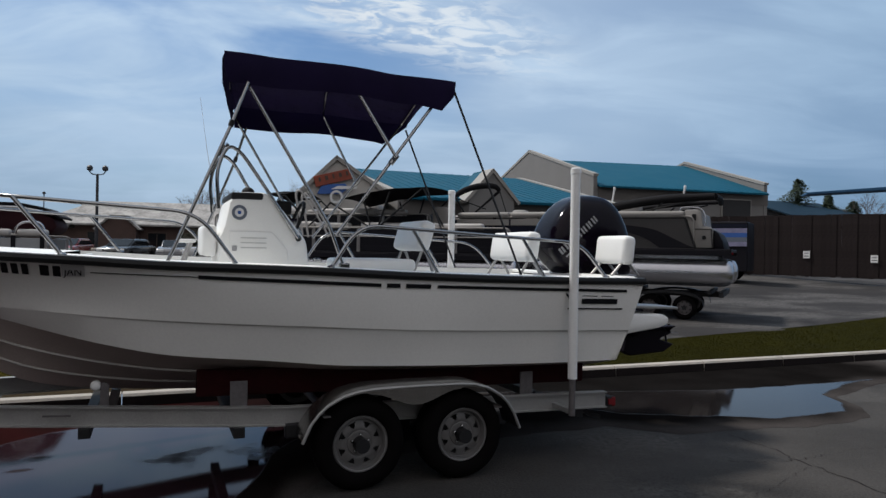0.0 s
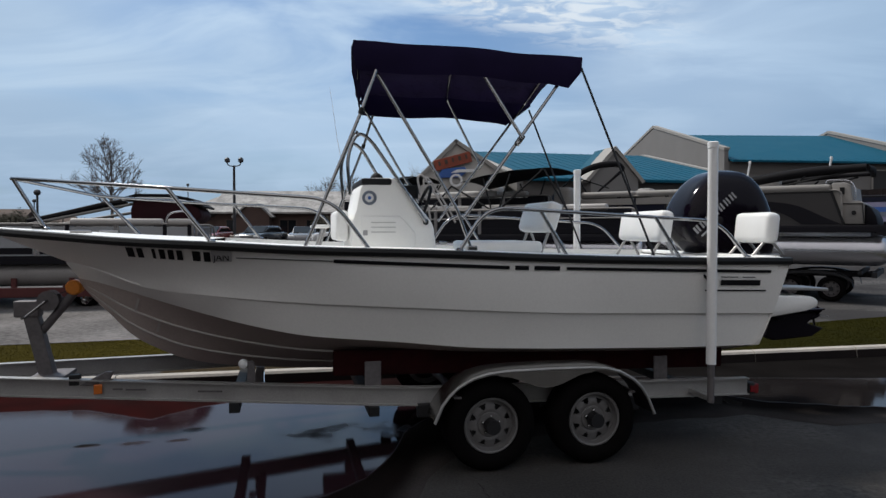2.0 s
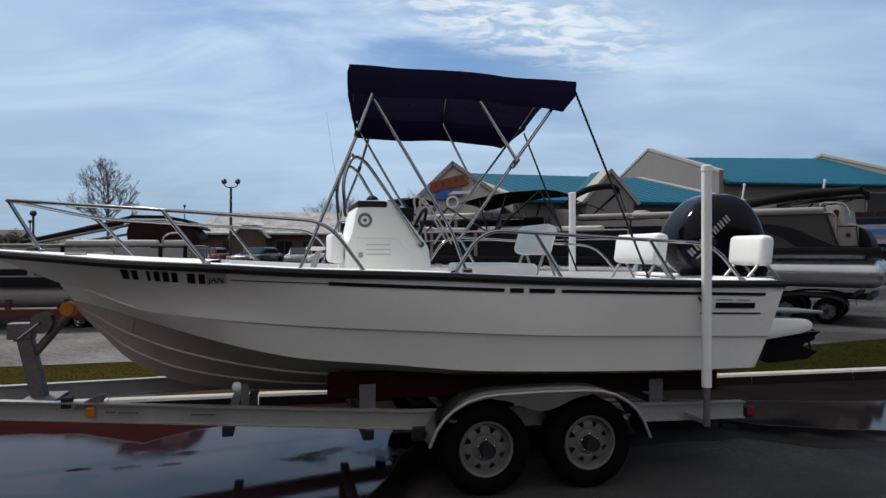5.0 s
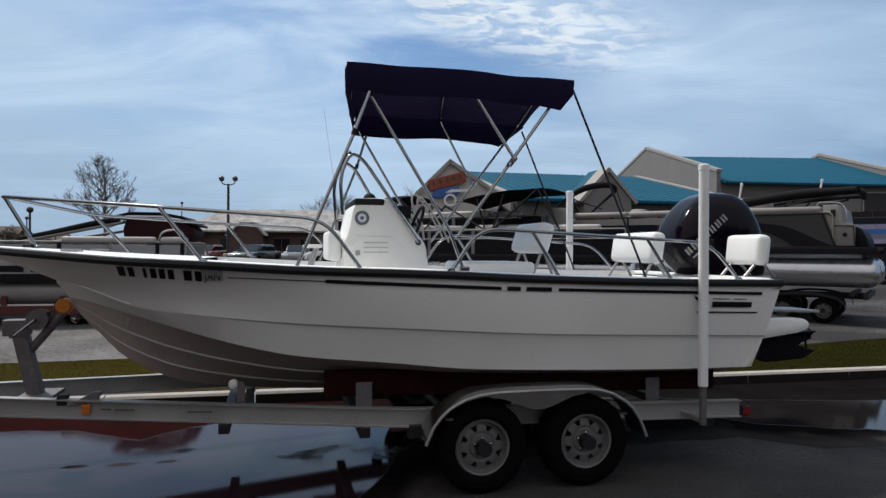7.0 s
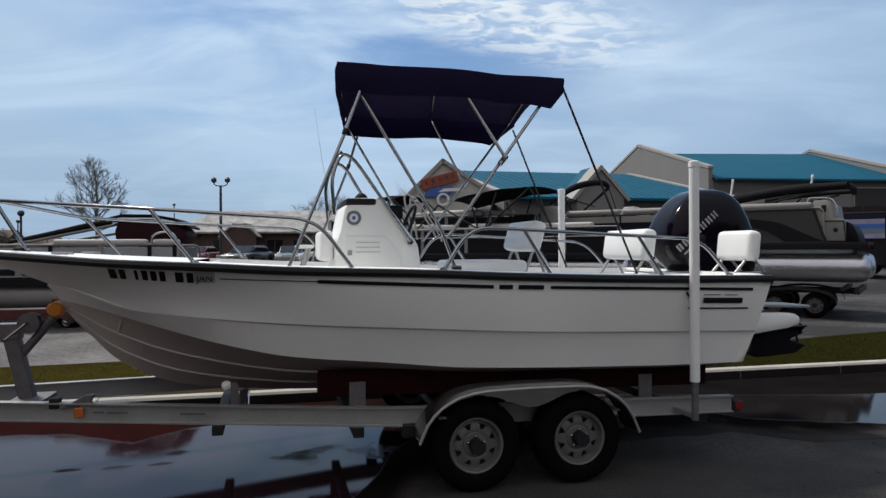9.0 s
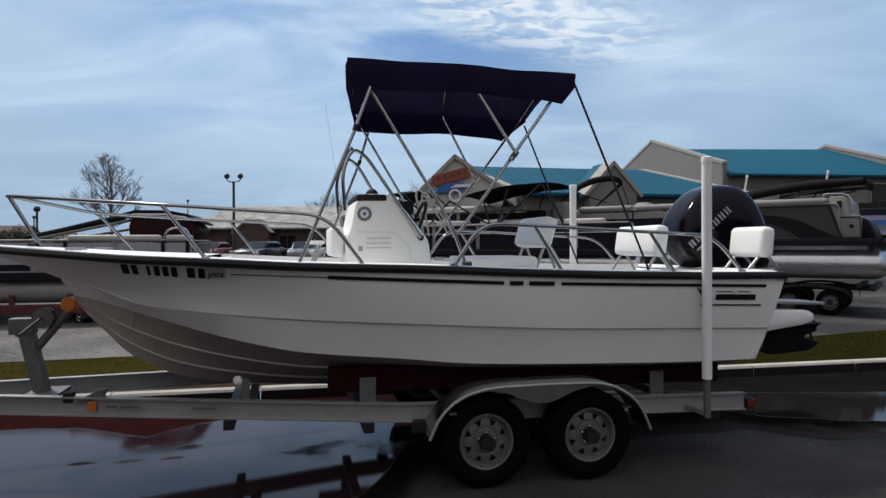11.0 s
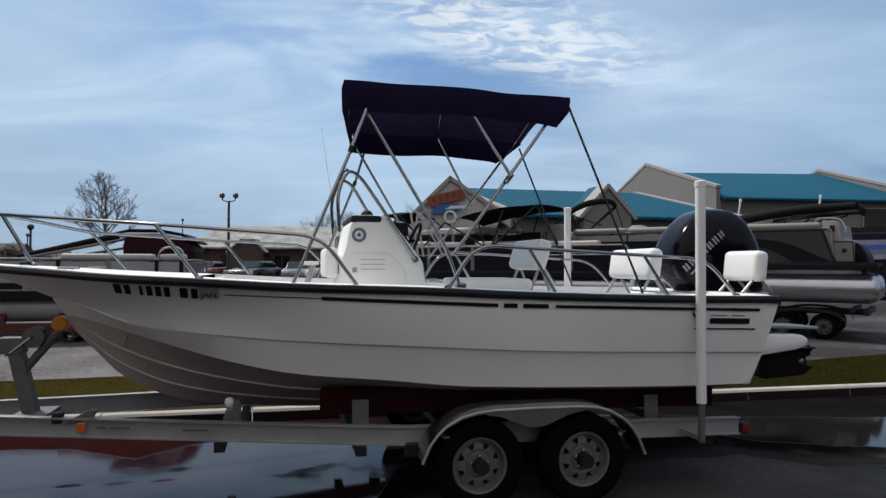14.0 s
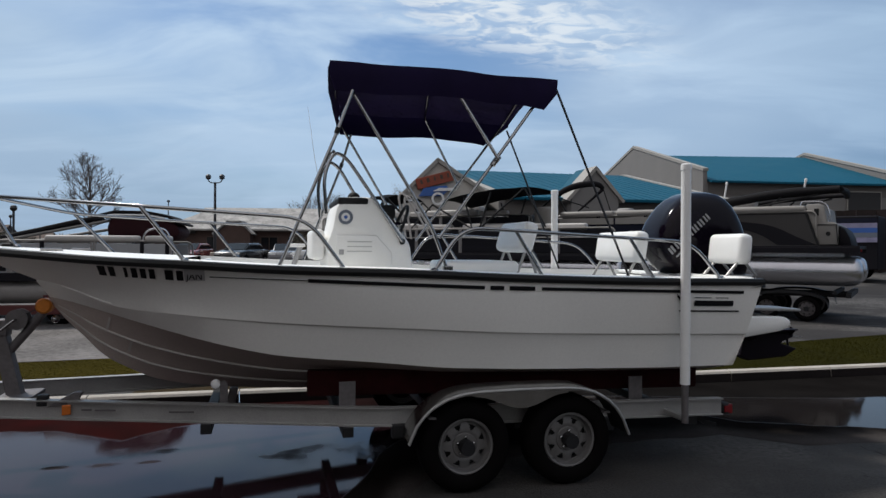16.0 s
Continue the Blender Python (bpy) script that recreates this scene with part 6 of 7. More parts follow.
P_R = pose(6.65, 17.05, ground_z(6.65, 17.05) + 0.076, 0, 0, -34.7)
pontoon_trailer(pose(6.65, 17.05, ground_z(8.4, 15.85), 0, 0, -34.7), 6.6, M_trailer_dk, "dark painted tandem trailer under the tan pontoon boat", 2.1, 0.14)
pontoon_boat(P_R, 7.0, 0.90, 1.41, 2.18, M_panel_tan, M_panel_dark, "tan and black pontoon boat with folded canopy on a trailer", True, (0.70, 3.12, 2.62, True, 0), aft=0.7)
P_2 = on_lot(1.9, 18.2, -30)
pontoon_trailer(P_2, 6.6, M_trailer_dk, "dark painted trailer under a dark pontoon boat", 1.2)
boat_2 = pontoon_boat(P_2, 6.8, 0.78, 1.12, 1.76, M_panel_dark, M_panel_dark, "dark pontoon boat with open black bimini on the lot", False, (-1.55, 1.10, 2.76, False, 0.34))
back_2 = P_2.inverted()
for dx, dy, dz in ((0.0, 0.0, 0.0), (0.13, 0.25, -0.05)):
    loop = [back_2 @ Vector((x + dx, 17.0 + dy, z + dz)) for x, z in ((-0.62, 1.95), (-0.70, 2.49), (-0.80, 2.88), (-0.77, 3.02), (-0.66, 3.01), (-0.43, 2.66), (-0.11, 2.15), (0.0, 1.90))]
    part("ladder_rail", tube(rounded(loop), 0.026, 8), M_palecushion, boat_2, "pale bent ladder rail", True)
for k in range(3):
    p, q = (back_2 @ Vector((-0.60 + 0.20 * k + d, 17.0 + 2 * d, 2.86 - 0.30 * k)) for d in (0.0, 0.125))
    part("ladder_rung", tube([p, q], 0.018, 8), M_white, boat_2, "", True)
P_4 = on_lot(5.0, 21.8, -34)
pontoon_trailer(P_4, 6.6, M_trailer_dk, "dark painted trailer under a pontoon boat farther back", 1.2)
boat_4 = pontoon_boat(P_4, 6.8, 0.78, 1.18, 2.05, M_panel_navy, M_panel_dark, "navy pontoon boat with a bundled black bimini farther back", False, None)
# its bimini, bundled and propped up on slanting arms
back_4 = P_4.inverted()
for off in (0.0,):
    side = Vector((0.0, off, 0.0))
    arch = [back_4 @ Vector(p) + side for p in ((3.68, 20.7, 3.20), (3.95, 20.7, 3.42), (4.34, 20.7, 3.58), (4.76, 20.7, 3.64), (5.04, 20.7, 3.62), (5.16, 20.7, 3.48))]
    arch = rounded(arch)
    part("bundled_canopy", tube(arch, [0.04 + 0.055 * math.sin(math.pi * min(1, 0.15 + 0.75 * i / (len(arch) - 1))) for i in range(len(arch))], 10), M_bcanvas, boat_4, "bundled black canvas", True)
    top, foot = arch[-1], back_4 @ Vector((4.40, 20.7, 2.80)) + side
    part("canopy_arm", tube([top, foot], [0.05, 0.025], 8), M_bcanvas, boat_4, "", True)
    part("canopy_arm", tube([top, back_4 @ Vector((5.45, 20.7, 2.62)) + side], 0.016, 8), M_black, boat_4, "", True)
    part("canopy_arm", tube([arch[2], foot + Vector((0.35, 0, 0.1))], 0.018, 8), M_black, boat_4, "", True)
P_3 = on_lot(0.2, 20.6, -26)
pontoon_trailer(P_3, 6.6, M_trailer_dk, "dark painted trailer under a pontoon boat by the driveway", 1.2)
pontoon_boat(P_3, 6.8, 0.78, 1.18, 2.05, M_panel_dark, M_panel_dark, "black pontoon boat with low bimini by the driveway", False, (-2.15, -1.05, 2.62, False, 0.10))
P_L = on_lot(-8.6, 13.75, 11)
pontoon_trailer(P_L, 6.4, M_trailer_rd, "red painted trailer under the grey pontoon boat", 1.9)
boat_l = pontoon_boat(P_L, 7.3, 0.64, 0.95, 1.58, M_panel_grey, M_panel_dark, "pale grey pontoon boat with low fence on a red trailer", False, None, False, M_dulltube, radius=0.24)


for x0, x1 in ((1.28, 2.92), (3.02, 3.5)):
    part("cushion", box(((x0 + x1) / 2, -1.10, 1.625), (x1 - x0, 0.26, 0.12), 0.05, None, None, 3), M_palecushion, boat_l, "pale padded backrest top", True)
for x in (1.24, 2.97, 3.42):
    part("divider", box((x, -1.20, 1.40), (0.07, 0.03, 0.34), 0.006), M_panel_dark, boat_l, "dark fence divider")
part("gate_hoop", tube(bend([(2.95, -1.16, 1.35), (3.0, -1.16, 1.80), (3.42, -1.16, 1.84), (3.50, -1.16, 1.40)], 0.18), 0.018, 8), M_tube, boat_l, "silver gate hoop", True)


def covered_tower(m):
    """A maroon canvas cover pulled over a boat's helm, with a black top edge."""
    t = thing("helm_cover", m, "maroon canvas cover over the helm of the grey pontoon boat", "boat cover")
    part("cover", prism([(-0.50, -0.04), (0.50, -0.06), (0.62, 0.06), (0.56, 0.20), (0.30, 0.32), (-0.44, 0.34), (-0.52, 0.16)], -0.55, 0.55, "y", bevel=0.05), M_maroon, t, "", True)
    roof = part("roof_panel", prism([(-0.66, 0.35), (-0.40, 0.42), (0.10, 0.42), (0.42, 0.36), (0.66, 0.22), (0.64, 0.19), (0.40, 0.32), (0.10, 0.375), (-0.40, 0.375), (-0.66, 0.31)], -0.62, 0.62, "y", bevel=0.01), M_bcanvas, t, "black canvas top", True)
    part("roof_edge", tube([(-0.62, -0.62, 0.315), (-0.40, -0.625, 0.35), (0.10, -0.625, 0.35), (0.38, -0.625, 0.30)], 0.014, 8), M_white, roof, "pale edge tube", True)
    for x in (-0.3, 0.35):
        part("support", tube([(x, 0.2, -0.35), (x, 0.2, 0.1)], 0.02, 8), M_tube, t, "", True)
    return t


covered_tower(pose(-5.80, 14.25, 1.87, 0, 0, 11) @ Matrix.Scale(1.2, 4))
cov = thing("canvas_roll", pose(-7.5, 13.9, 1.80, 0, 0, 11) @ Matrix.Scale(1.2, 4), "grey canvas awning folded along the pontoon boat rail", "canvas roll")
part("roll", tube(rounded([(-0.8, 0, 0.02), (-0.2, 0, 0.16), (0.5, 0, 0.34), (0.75, 0, 0.36)]), 0.055, 8), M_bcanvas, cov, "dark folded canvas", True)
part("boom", tube([(-0.8, -0.05, -0.02), (0.9, -0.05, 0.34)], 0.025, 8), M_cushion, cov, "pale support tube", True)
part("boom", tube([(-0.6, 0.3, -0.05), (0.95, 0.3, 0.22)], 0.025, 8), M_cushion, cov, "pale support tube", True)


# ---- buildings ----
def gable_house(name, m, length, width, eave, ridge, wall, roof, trim, label, category="building", parapet=0.0, over=0.35, ribs=0.0, far_apex=None, far_drop=0.0):
    """A gabled block: x along its front, y back; front left corner at the origin."""
    g = thing(name, m, label, category)
    t = 0.25
    part("front_wall", box((length / 2, t / 2, eave / 2), (length, t, eave)), wall, g)
    part("back_wall", box((length / 2, width - t / 2, eave / 2), (length, t, eave)), wall, g)
    prof = [(t + 0.002, 0), (width - t - 0.002, 0), (width - t - 0.002, eave), (width / 2, ridge + parapet), (t + 0.002, eave)]
    if parapet:
        prof = [(-0.05, 0), (width + 0.05, 0), (width + 0.05, eave + parapet), (width / 2, ridge + parapet), (-0.05, eave + parapet)]
    tops = (width / 2, far_apex or width / 2)
    for x, top, drop in ((0.0, tops[0], 0.0), (length - t, tops[1], far_drop)):
        prof[3] = (top, ridge + parapet - drop)
        part("end_wall", prism(prof, x - (0.03 if parapet else 0), x + t + (0.03 if parapet else 0), "x"), wall, g)
        for s in (0, 1):
            a = Vector((x + t / 2, -0.08 if s == 0 else width + 0.08, eave + parapet + 0.06))
            b = Vector((x + t / 2, top, ridge + parapet - drop + 0.08))
            d = b - a
            ang = math.atan2(d.z, abs(d.y)) * (1 if s == 0 else -1)
            part("rake_trim", box((a + b) / 2, (t + 0.16, d.length + 0.1, 0.20), 0.0, Matrix.Rotation(ang, 4, "X")), trim, g, "pale trim board")
    for s in (0, 1):
        y0 = -over if s == 0 else width + over
        z0 = eave - over * (ridge - eave) / (width / 2) + 0.10
        bm = bmesh.new()
        x0, x1 = (t + 0.04, length - t - 0.04) if parapet else (-over, length + over)
        vs = [(x0, y0, z0), (x1, y0, z0), (x1, tops[1], ridge + 0.10), (x0, tops[0], ridge + 0.10)]
        lo = [bm.verts.new(v) for v in vs]
        hi = [bm.verts.new((v[0], v[1], v[2] + 0.12)) for v in vs]
        bm.faces.new(lo)
        bm.faces.new(hi)
        for i in range(4):
            bm.faces.new((lo[i], lo[(i + 1) % 4], hi[(i + 1) % 4], hi[i]))
        r = part("roof", bm, roof, g)
        if ribs and s == 0:
            x = x0 + ribs / 2
            while x < x1:
                y1 = tops[0] + (tops[1] - tops[0]) * (x - x0) / (x1 - x0)
                dv = Vector((0, y1 - y0, ridge + 0.10 - z0))
                part("roof_seam", box(Vector((x, y0, z0)) + dv / 2 + Vector((0, 0, 0.128)), (0.04, dv.length, 0.022), 0.0, Matrix.Rotation(math.atan2(dv.z, dv.y), 4, "X")), roof, r)
                x += ribs
        if s == 0:
            part("gutter", box(((x0 + x1) / 2, y0 - 0.05, z0 + 0.03), (x1 - x0, 0.12, 0.14), 0.02), roof, g, "gutter in the roof's colour")
    return g


def opening(g, x, z, w, h, pane, y=0.0, label="", mullions=1, rim=None):
    """A framed window or bay on the front wall of a block."""
    f = part("window", box((x, y - 0.02, z), (w + 0.16, 0.10, h + 0.16), 0.01), rim or M_trim, g, "dark framed opening" if rim else "pale framed opening")
    part("pane", box((x, y - 0.075, z), (w, 0.02, h)), pane, f, label)
    for k in range(1, mullions):
        part("mullion", box((x - w / 2 + w * k / mullions, y - 0.09, z), (0.05, 0.03, h)), rim or M_trim, f)
    return f


TH = 13.5
zA, zB = 1.05, 0.75
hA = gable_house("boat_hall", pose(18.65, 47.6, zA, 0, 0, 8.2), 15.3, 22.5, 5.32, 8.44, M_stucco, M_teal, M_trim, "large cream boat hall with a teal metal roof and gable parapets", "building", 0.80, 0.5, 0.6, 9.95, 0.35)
for x, w, h in ((2.0, 2.6, 2.6), (6.2, 2.6, 2.6)):
    opening(hA, x, 1.9, w, h, M_glass, 0, "dark glass", 2)
opening(hA, 12.4, 4.15, 2.6, 1.3, M_void, -0.05, "dark open bay")
# darker strip of wall paints in the shade below the eave
part("wall_band", box((7.9, -0.03, 4.9), (15.0, 0.05, 0.9)), M_wallbrown, hA, "wall band under the eave, shade put into its taupe colour")

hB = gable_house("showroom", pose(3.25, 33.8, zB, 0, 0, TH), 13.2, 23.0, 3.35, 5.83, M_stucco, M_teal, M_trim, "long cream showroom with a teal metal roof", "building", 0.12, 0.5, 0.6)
# shade under the showroom's eave, painted as a darker board on the front
part("shade_band", box((6.6, -0.04, 2.2), (12.6, 0.06, 2.2)), M_wallbrown, hB, "shopfront wall band, eave shade put into its taupe colour")
for k in range(4):
    opening(hB, 1.8 + 3.1 * k, 1.5, 2.2, 2.0, M_glass, -0.06, "dark shop window", 3)
# dormer gable on the showroom's front
dg = part("porch_gable", prism([(3.35, 2.75), (5.85, 2.75), (5.85, 3.4), (4.6, 4.75), (3.35, 3.4)], -1.1, 0.0, "y"), M_stucco, hB, "cream gable over the porch")
for s in (-1, 1):
    a, b = Vector((4.6 + s * 1.48, -0.6, 3.30)), Vector((4.6, -0.6, 4.90))
    d = b - a
    part("gable_trim", box((a + b) / 2, (d.length + 0.1, 1.2, 0.16), 0.0, Matrix.Rotation(math.atan2(d.z, -d.x * s) * s, 4, "Y")), M_trim, dg)
    part("porch_roof", box((a + b) / 2 + Vector((0, 1.05, 0.02)), (d.length + 0.1, 1.3, 0.10), 0.0, Matrix.Rotation(math.atan2(d.z, -d.x * s) * s, 4, "Y")), M_teal, dg)
for x in (3.5, 5.7):
    part("porch_post", box((x, -0.95, 1.5), (0.25, 0.25, 3.0)), M_stucco, hB)

# front gable block of the showroom that carries the sign
hS = thing("sign_gable_block", pose(-1.35, 32.2, zB, 0, 0, 4), "cream front gable block of the showroom carrying a sign", "building")
part("gable_wall", prism([(0, 0), (3.9, 0), (3.9, 3.45), (1.6, 4.92), (0, 3.35)], 0, 7.0, "y"), M_litstucco, hS, "stucco gable wall, sunlit look put into its paler colour")
for a, b in (((-0.25, 3.22), (1.6, 5.05)), ((4.3, 3.25), (1.6, 5.05))):
    a, b = Vector((a[0], 0.2, a[1])), Vector((b[0], 0.2, b[1]))
    d = b - a
    part("rake_trim", box((a + b) / 2, (d.length + 0.1, 0.7, 0.17), 0.0, Matrix.Rotation(-math.atan2(d.z, d.x), 4, "Y")), M_trim, hS, "pale trim board")
    part("roof", box((a + b) / 2 + Vector((0, 3.9, 0.03)), (d.length + 0.1, 6.8, 0.14), 0.0, Matrix.Rotation(-math.atan2(d.z, d.x), 4, "Y")), M_teal, hS, "teal metal roof")
sg = thing("gable_sign", pose(-1.35, 32.2, zB, 0, 0, 4) @ pose(1.55, -0.05, 3.75), "orange and blue shop sign on the gable wall", "sign")
part("orange_board", box((-0.10, -0.10, 0.36), (1.75, 0.12, 0.50), 0.02, Matrix.Rotation(radians(-15), 4, "Y")), M_signor, sg, "orange sign board")
for k, wide in enumerate((0.10, 0.14, 0.08, 0.13, 0.10)):
    part("sign_bar", box((-0.72 + 0.31 * k, -0.165, 0.36 + (-0.62 + 0.31 * k) * 0.268 + 0.05), (wide, 0.02, 0.20), 0.0, Matrix.Rotation(radians(-15), 4, "Y")), M_brownroof, sg, "dark lettering bar")
part("blue_shape", prism([(-0.85, -0.42), (0.25, -0.38), (0.60, -0.10), (0.45, 0.10), (-0.6, 0.02)], -0.14, -0.02, "y", bevel=0.02), M_signbl, sg, "blue emblem shape")
part("white_swoosh", prism([(-0.2, -0.18), (0.95, -0.12), (1.0, 0.0), (0.1, -0.02)], -0.20, -0.15, "y"), M_white, sg, "white emblem stroke")
part("white_ring", lathe([(0.30, -0.04), (0.30, 0.04), (0.20, 0.04), (0.20, -0.04)], 28, Matrix.Translation((0.05, -0.12, -0.52)) @ ALONG_Y, closed=True), M_white, sg, "white ring")

gable_house("low_shed", pose(37.5, 52.0, 1.5, 0, 0, TH), 9.0, 10.0, 3.4, 4.9, M_wallbrown, M_shedroof, M_trim, "low shed with a blue-grey roof behind the fence", "building", 0.0, 0.4)

hD = gable_house("brick_restaurant", pose(-19.6, 57.5, 0.62, 0, 0, 4), 16.5, 10.0, 2.55, 4.40, M_brick, M_paleroof, M_trim, "brown brick restaurant with a pale shingle roof", "building", 0.0, 0.5)
# hipped lean-to at its end
bm = bmesh.new()
hip = [(-3.6, -0.4, 2.3), (-0.3, -0.5, 2.38), (-0.3, 5.0, 4.36), (-0.3, 10.5, 2.38), (-3.6, 10.4, 2.3)]
vs = [bm.verts.new(p) for p in hip]
vd = [bm.verts.new((x, y, z - 0.12)) for x, y, z in hip]
bm.faces.new((vs[0], vs[1], vs[2]))
bm.faces.new((vs[0], vs[2], vs[4]))
bm.faces.new((vs[2], vs[3], vs[4]))
bm.faces.new(vd)
for i in range(5):
    j = (i + 1) % 5
    bm.faces.new((vs[i], vs[j], vd[j], vd[i]))
part("hip_roof", bm, M_paleroof, hD, "pale shingle hip end")
part("end_wall", box((-1.7, 5.0, 1.1), (3.3, 9.6, 2.2)), M_brick, hD)
hE = gable_house("brick_restaurant_wing", pose(-3.0, 58.5, 0.8, 0, 0, 4), 12.0, 10.0, 2.2, 4.0, M_brick, M_paleroof, M_trim, "brown brick wing with a pale shingle roof", "building", 0.0, 0.5)
pg = part("entry_gable", prism([(2.0, 0), (4.7, 0), (4.7, 2.25), (3.85, 3.05), (2.95, 3.05), (2.0, 2.25)], -1.4, 1.0, "y"), M_brick, hD, "brick entry gable")
for a, b in (((1.75, 2.15), (2.95, 3.18)), ((2.85, 3.15), (3.95, 3.15)), ((4.95, 2.15), (3.85, 3.18))):
    a, b = Vector((a[0], -0.4, a[1])), Vector((b[0], -0.4, b[1]))
    d = b - a
    part("entry_trim", box((a + b) / 2, (d.length + 0.06, 2.4, 0.13), 0.0, Matrix.Rotation(-math.atan2(d.z, d.x), 4, "Y")), M_paleroof, pg, "pale roof edge")
for k in range(4):
    opening(hD, 1.6 + 2.2 * k, 1.3, 1.3, 1.2, M_glass, 0, "dark window", 2, M_brownroof)
for k in range(4):
    opening(hE, 2.0 + 3.0 * k, 1.3, 1.5, 1.2, M_glass, 0, "dark window", 2, M_brownroof)
gable_house("distant_house", pose(-52.5, 76, 0.6, 0, 0, 8), 4.6, 5.0, 2.2, 3.3, M_brick, M_brownroof, M_trim, "small brown house far across the lot", "house", 0.0, 0.4)
gable_house("distant_house", pose(-47.8, 80, 0.6, 0, 0, 8), 3.0, 4.0, 1.5, 2.5, M_stucco, M_brownroof, M_trim, "small pale house far across the lot", "house", 0.0, 0.4)


# ---- fence ----
def board_fence(p, q, height, label):
    d = Vector((q[0] - p[0], q[1] - p[1], 0))
    L = d.length
    f = thing("board_fence", Matrix.Translation((p[0], p[1], ground_z(*p))) @ Matrix.Rotation(math.atan2(d.y, d.x), 4, "Z"), label, "fence")
    n = int(L / 0.19)
    meshes = []
    for k in range(4):
        bm = box((0, 0, height / 2), (0.196, 0.022, height + 0.01 * k), 0.004, None, None, 1)
        o = part("board", bm, M_fence, f)
        meshes.append(o.data)
        o.matrix_local = pose(0.095 + 0.19 * k, 0, 0.03)
    rnd = random.Random(5)
    for k in range(4, n):
        o = new("board", rnd.choice(meshes))
        o.parent = f
        o.matrix_local = pose(0.095 + 0.19 * k, rnd.choice((-0.008, 0.016)), 0.03 + rnd.uniform(-0.01, 0.01), 0, rnd.uniform(-0.3, 0.3), 0)
    for z in (0.5, height - 0.5):
        part("rail", box((L / 2, 0.06, z), (L, 0.05, 0.10)), M_fence, f)
    for k in range(int(L / 2.4) + 1):
        part("post", box((0.1 + 2.4 * k, 0.09, height / 2), (0.12, 0.10, height)), M_fence, f)
    return f


fence = board_fence((18.55, 28.6), (22.8, 23.2), 2.6, "tall dark brown board fence round the yard")
fdir = (Vector((22.8, 23.2)) - Vector((18.55, 28.6))).normalized()
fnorm = Vector((fdir.y, -fdir.x))
for k, s in enumerate((2.5, 5.0)):
    p = Vector((18.55, 28.6)) + fdir * s + fnorm * 0.04 * 1
    sgn = thing("fence_notice", Matrix.Translation((p.x, p.y, ground_z(p.x, p.y) + 1.08)) @ Matrix.Rotation(math.atan2(fdir.y, fdir.x), 4, "Z"), "small white notice fixed to the board fence", "notice", "notices on the fence")
    part("plate", box((0, -0.02, 0), (0.26, 0.012, 0.30), 0.004), M_white, sgn)
    part("print_bar", box((0, -0.028, 0.06), (0.16, 0.004, 0.06)), M_grey_decal, sgn)
    part("print_bar", box((0, -0.028, -0.06), (0.18, 0.004, 0.03)), M_decal, sgn)
back = board_fence((18.55, 28.6), (14.4, 32.4), 2.6, "dark brown board fence behind the parked boat")

# blue shade roof over the yard behind the fence
sh = thing("shade_canopy", pose(33.0, 40.3, 1.9, 0, 0, -28), "blue fabric shade canopy on posts behind the fence", "canopy")
part("fabric", prism([(-2.4, 3.72), (8.5, 4.30), (8.5, 4.62), (-2.4, 3.86)], -1.0, 1.0, "y", bevel=0.03), M_bluecloth, sh)
for x in (4.8, 8.2):
    for y in (-0.9, 0.9):
        part("post", tube([(x, y, -0.9), (x, y, 3.9)], 0.07, 10), M_dkpole, sh, "", True)


# ---- cars ----
def car(x, y, a, paint, label, tall=1.0):
    c = thing("car", on_lot(x, y, a), label, "car", "cars on the lot")
    H = 1.45 * tall
    low = [(-2.15, 0.32), (-2.2, 0.62), (-2.05, 0.80), (-1.1, 0.92), (1.55, 0.95), (2.1, 0.88), (2.2, 0.6), (2.15, 0.32)]
    part("body", prism(low, -0.87, 0.87, "y", bevel=0.07), PAINTS[paint], c, "", True)
    cab = [(-1.25, 0.88), (-0.55, H - 0.04), (-0.3, H), (0.9, H), (1.15, H - 0.05), (1.75, 0.90)]
    part("cabin", prism(cab, -0.72, 0.72, "y", bevel=0.06), PAINTS[paint], c, "", True)
    for sd in (-1, 1):
        part("side_window", prism([(-1.0, 0.96), (-0.52, H - 0.12), (0.95, H - 0.12), (1.45, 0.96)], sd * 0.715 - 0.012, sd * 0.715 + 0.012, "y"), M_glass, c, "dark glass")
        for wx in (-1.35, 1.35):
            w = part("wheel", lathe([(0.12, -0.1), (0.31, -0.1), (0.33, -0.06), (0.33, 0.06), (0.31, 0.1), (0.12, 0.1)], 24, Matrix.Translation((wx, sd * 0.80, 0.33)) @ ALONG_Y, closed=True), M_tyre, c, "", True)
            part("rim", lathe([(0.2, -0.09), (0.2, 0.09)], 16, Matrix.Translation((wx, sd * 0.80, 0.33)) @ ALONG_Y), M_rim, w)
    d1 = math.atan2(H - 0.92, 0.70)
    part("windscreen", box((-0.93, 0, (H + 0.90) / 2), (0.80, 1.30, 0.02), 0, Matrix.Rotation(-d1 * 0.97, 4, "Y")), M_glass, c, "dark glass")
    for sd in (-1, 1):
        part("headlight", box((-2.13, sd * 0.62, 0.68), (0.12, 0.36, 0.13), 0.03), M_white, c)
    part("bumper", box((-2.17, 0, 0.45), (0.12, 1.7, 0.20), 0.04), PAINTS[paint], c)
    return c


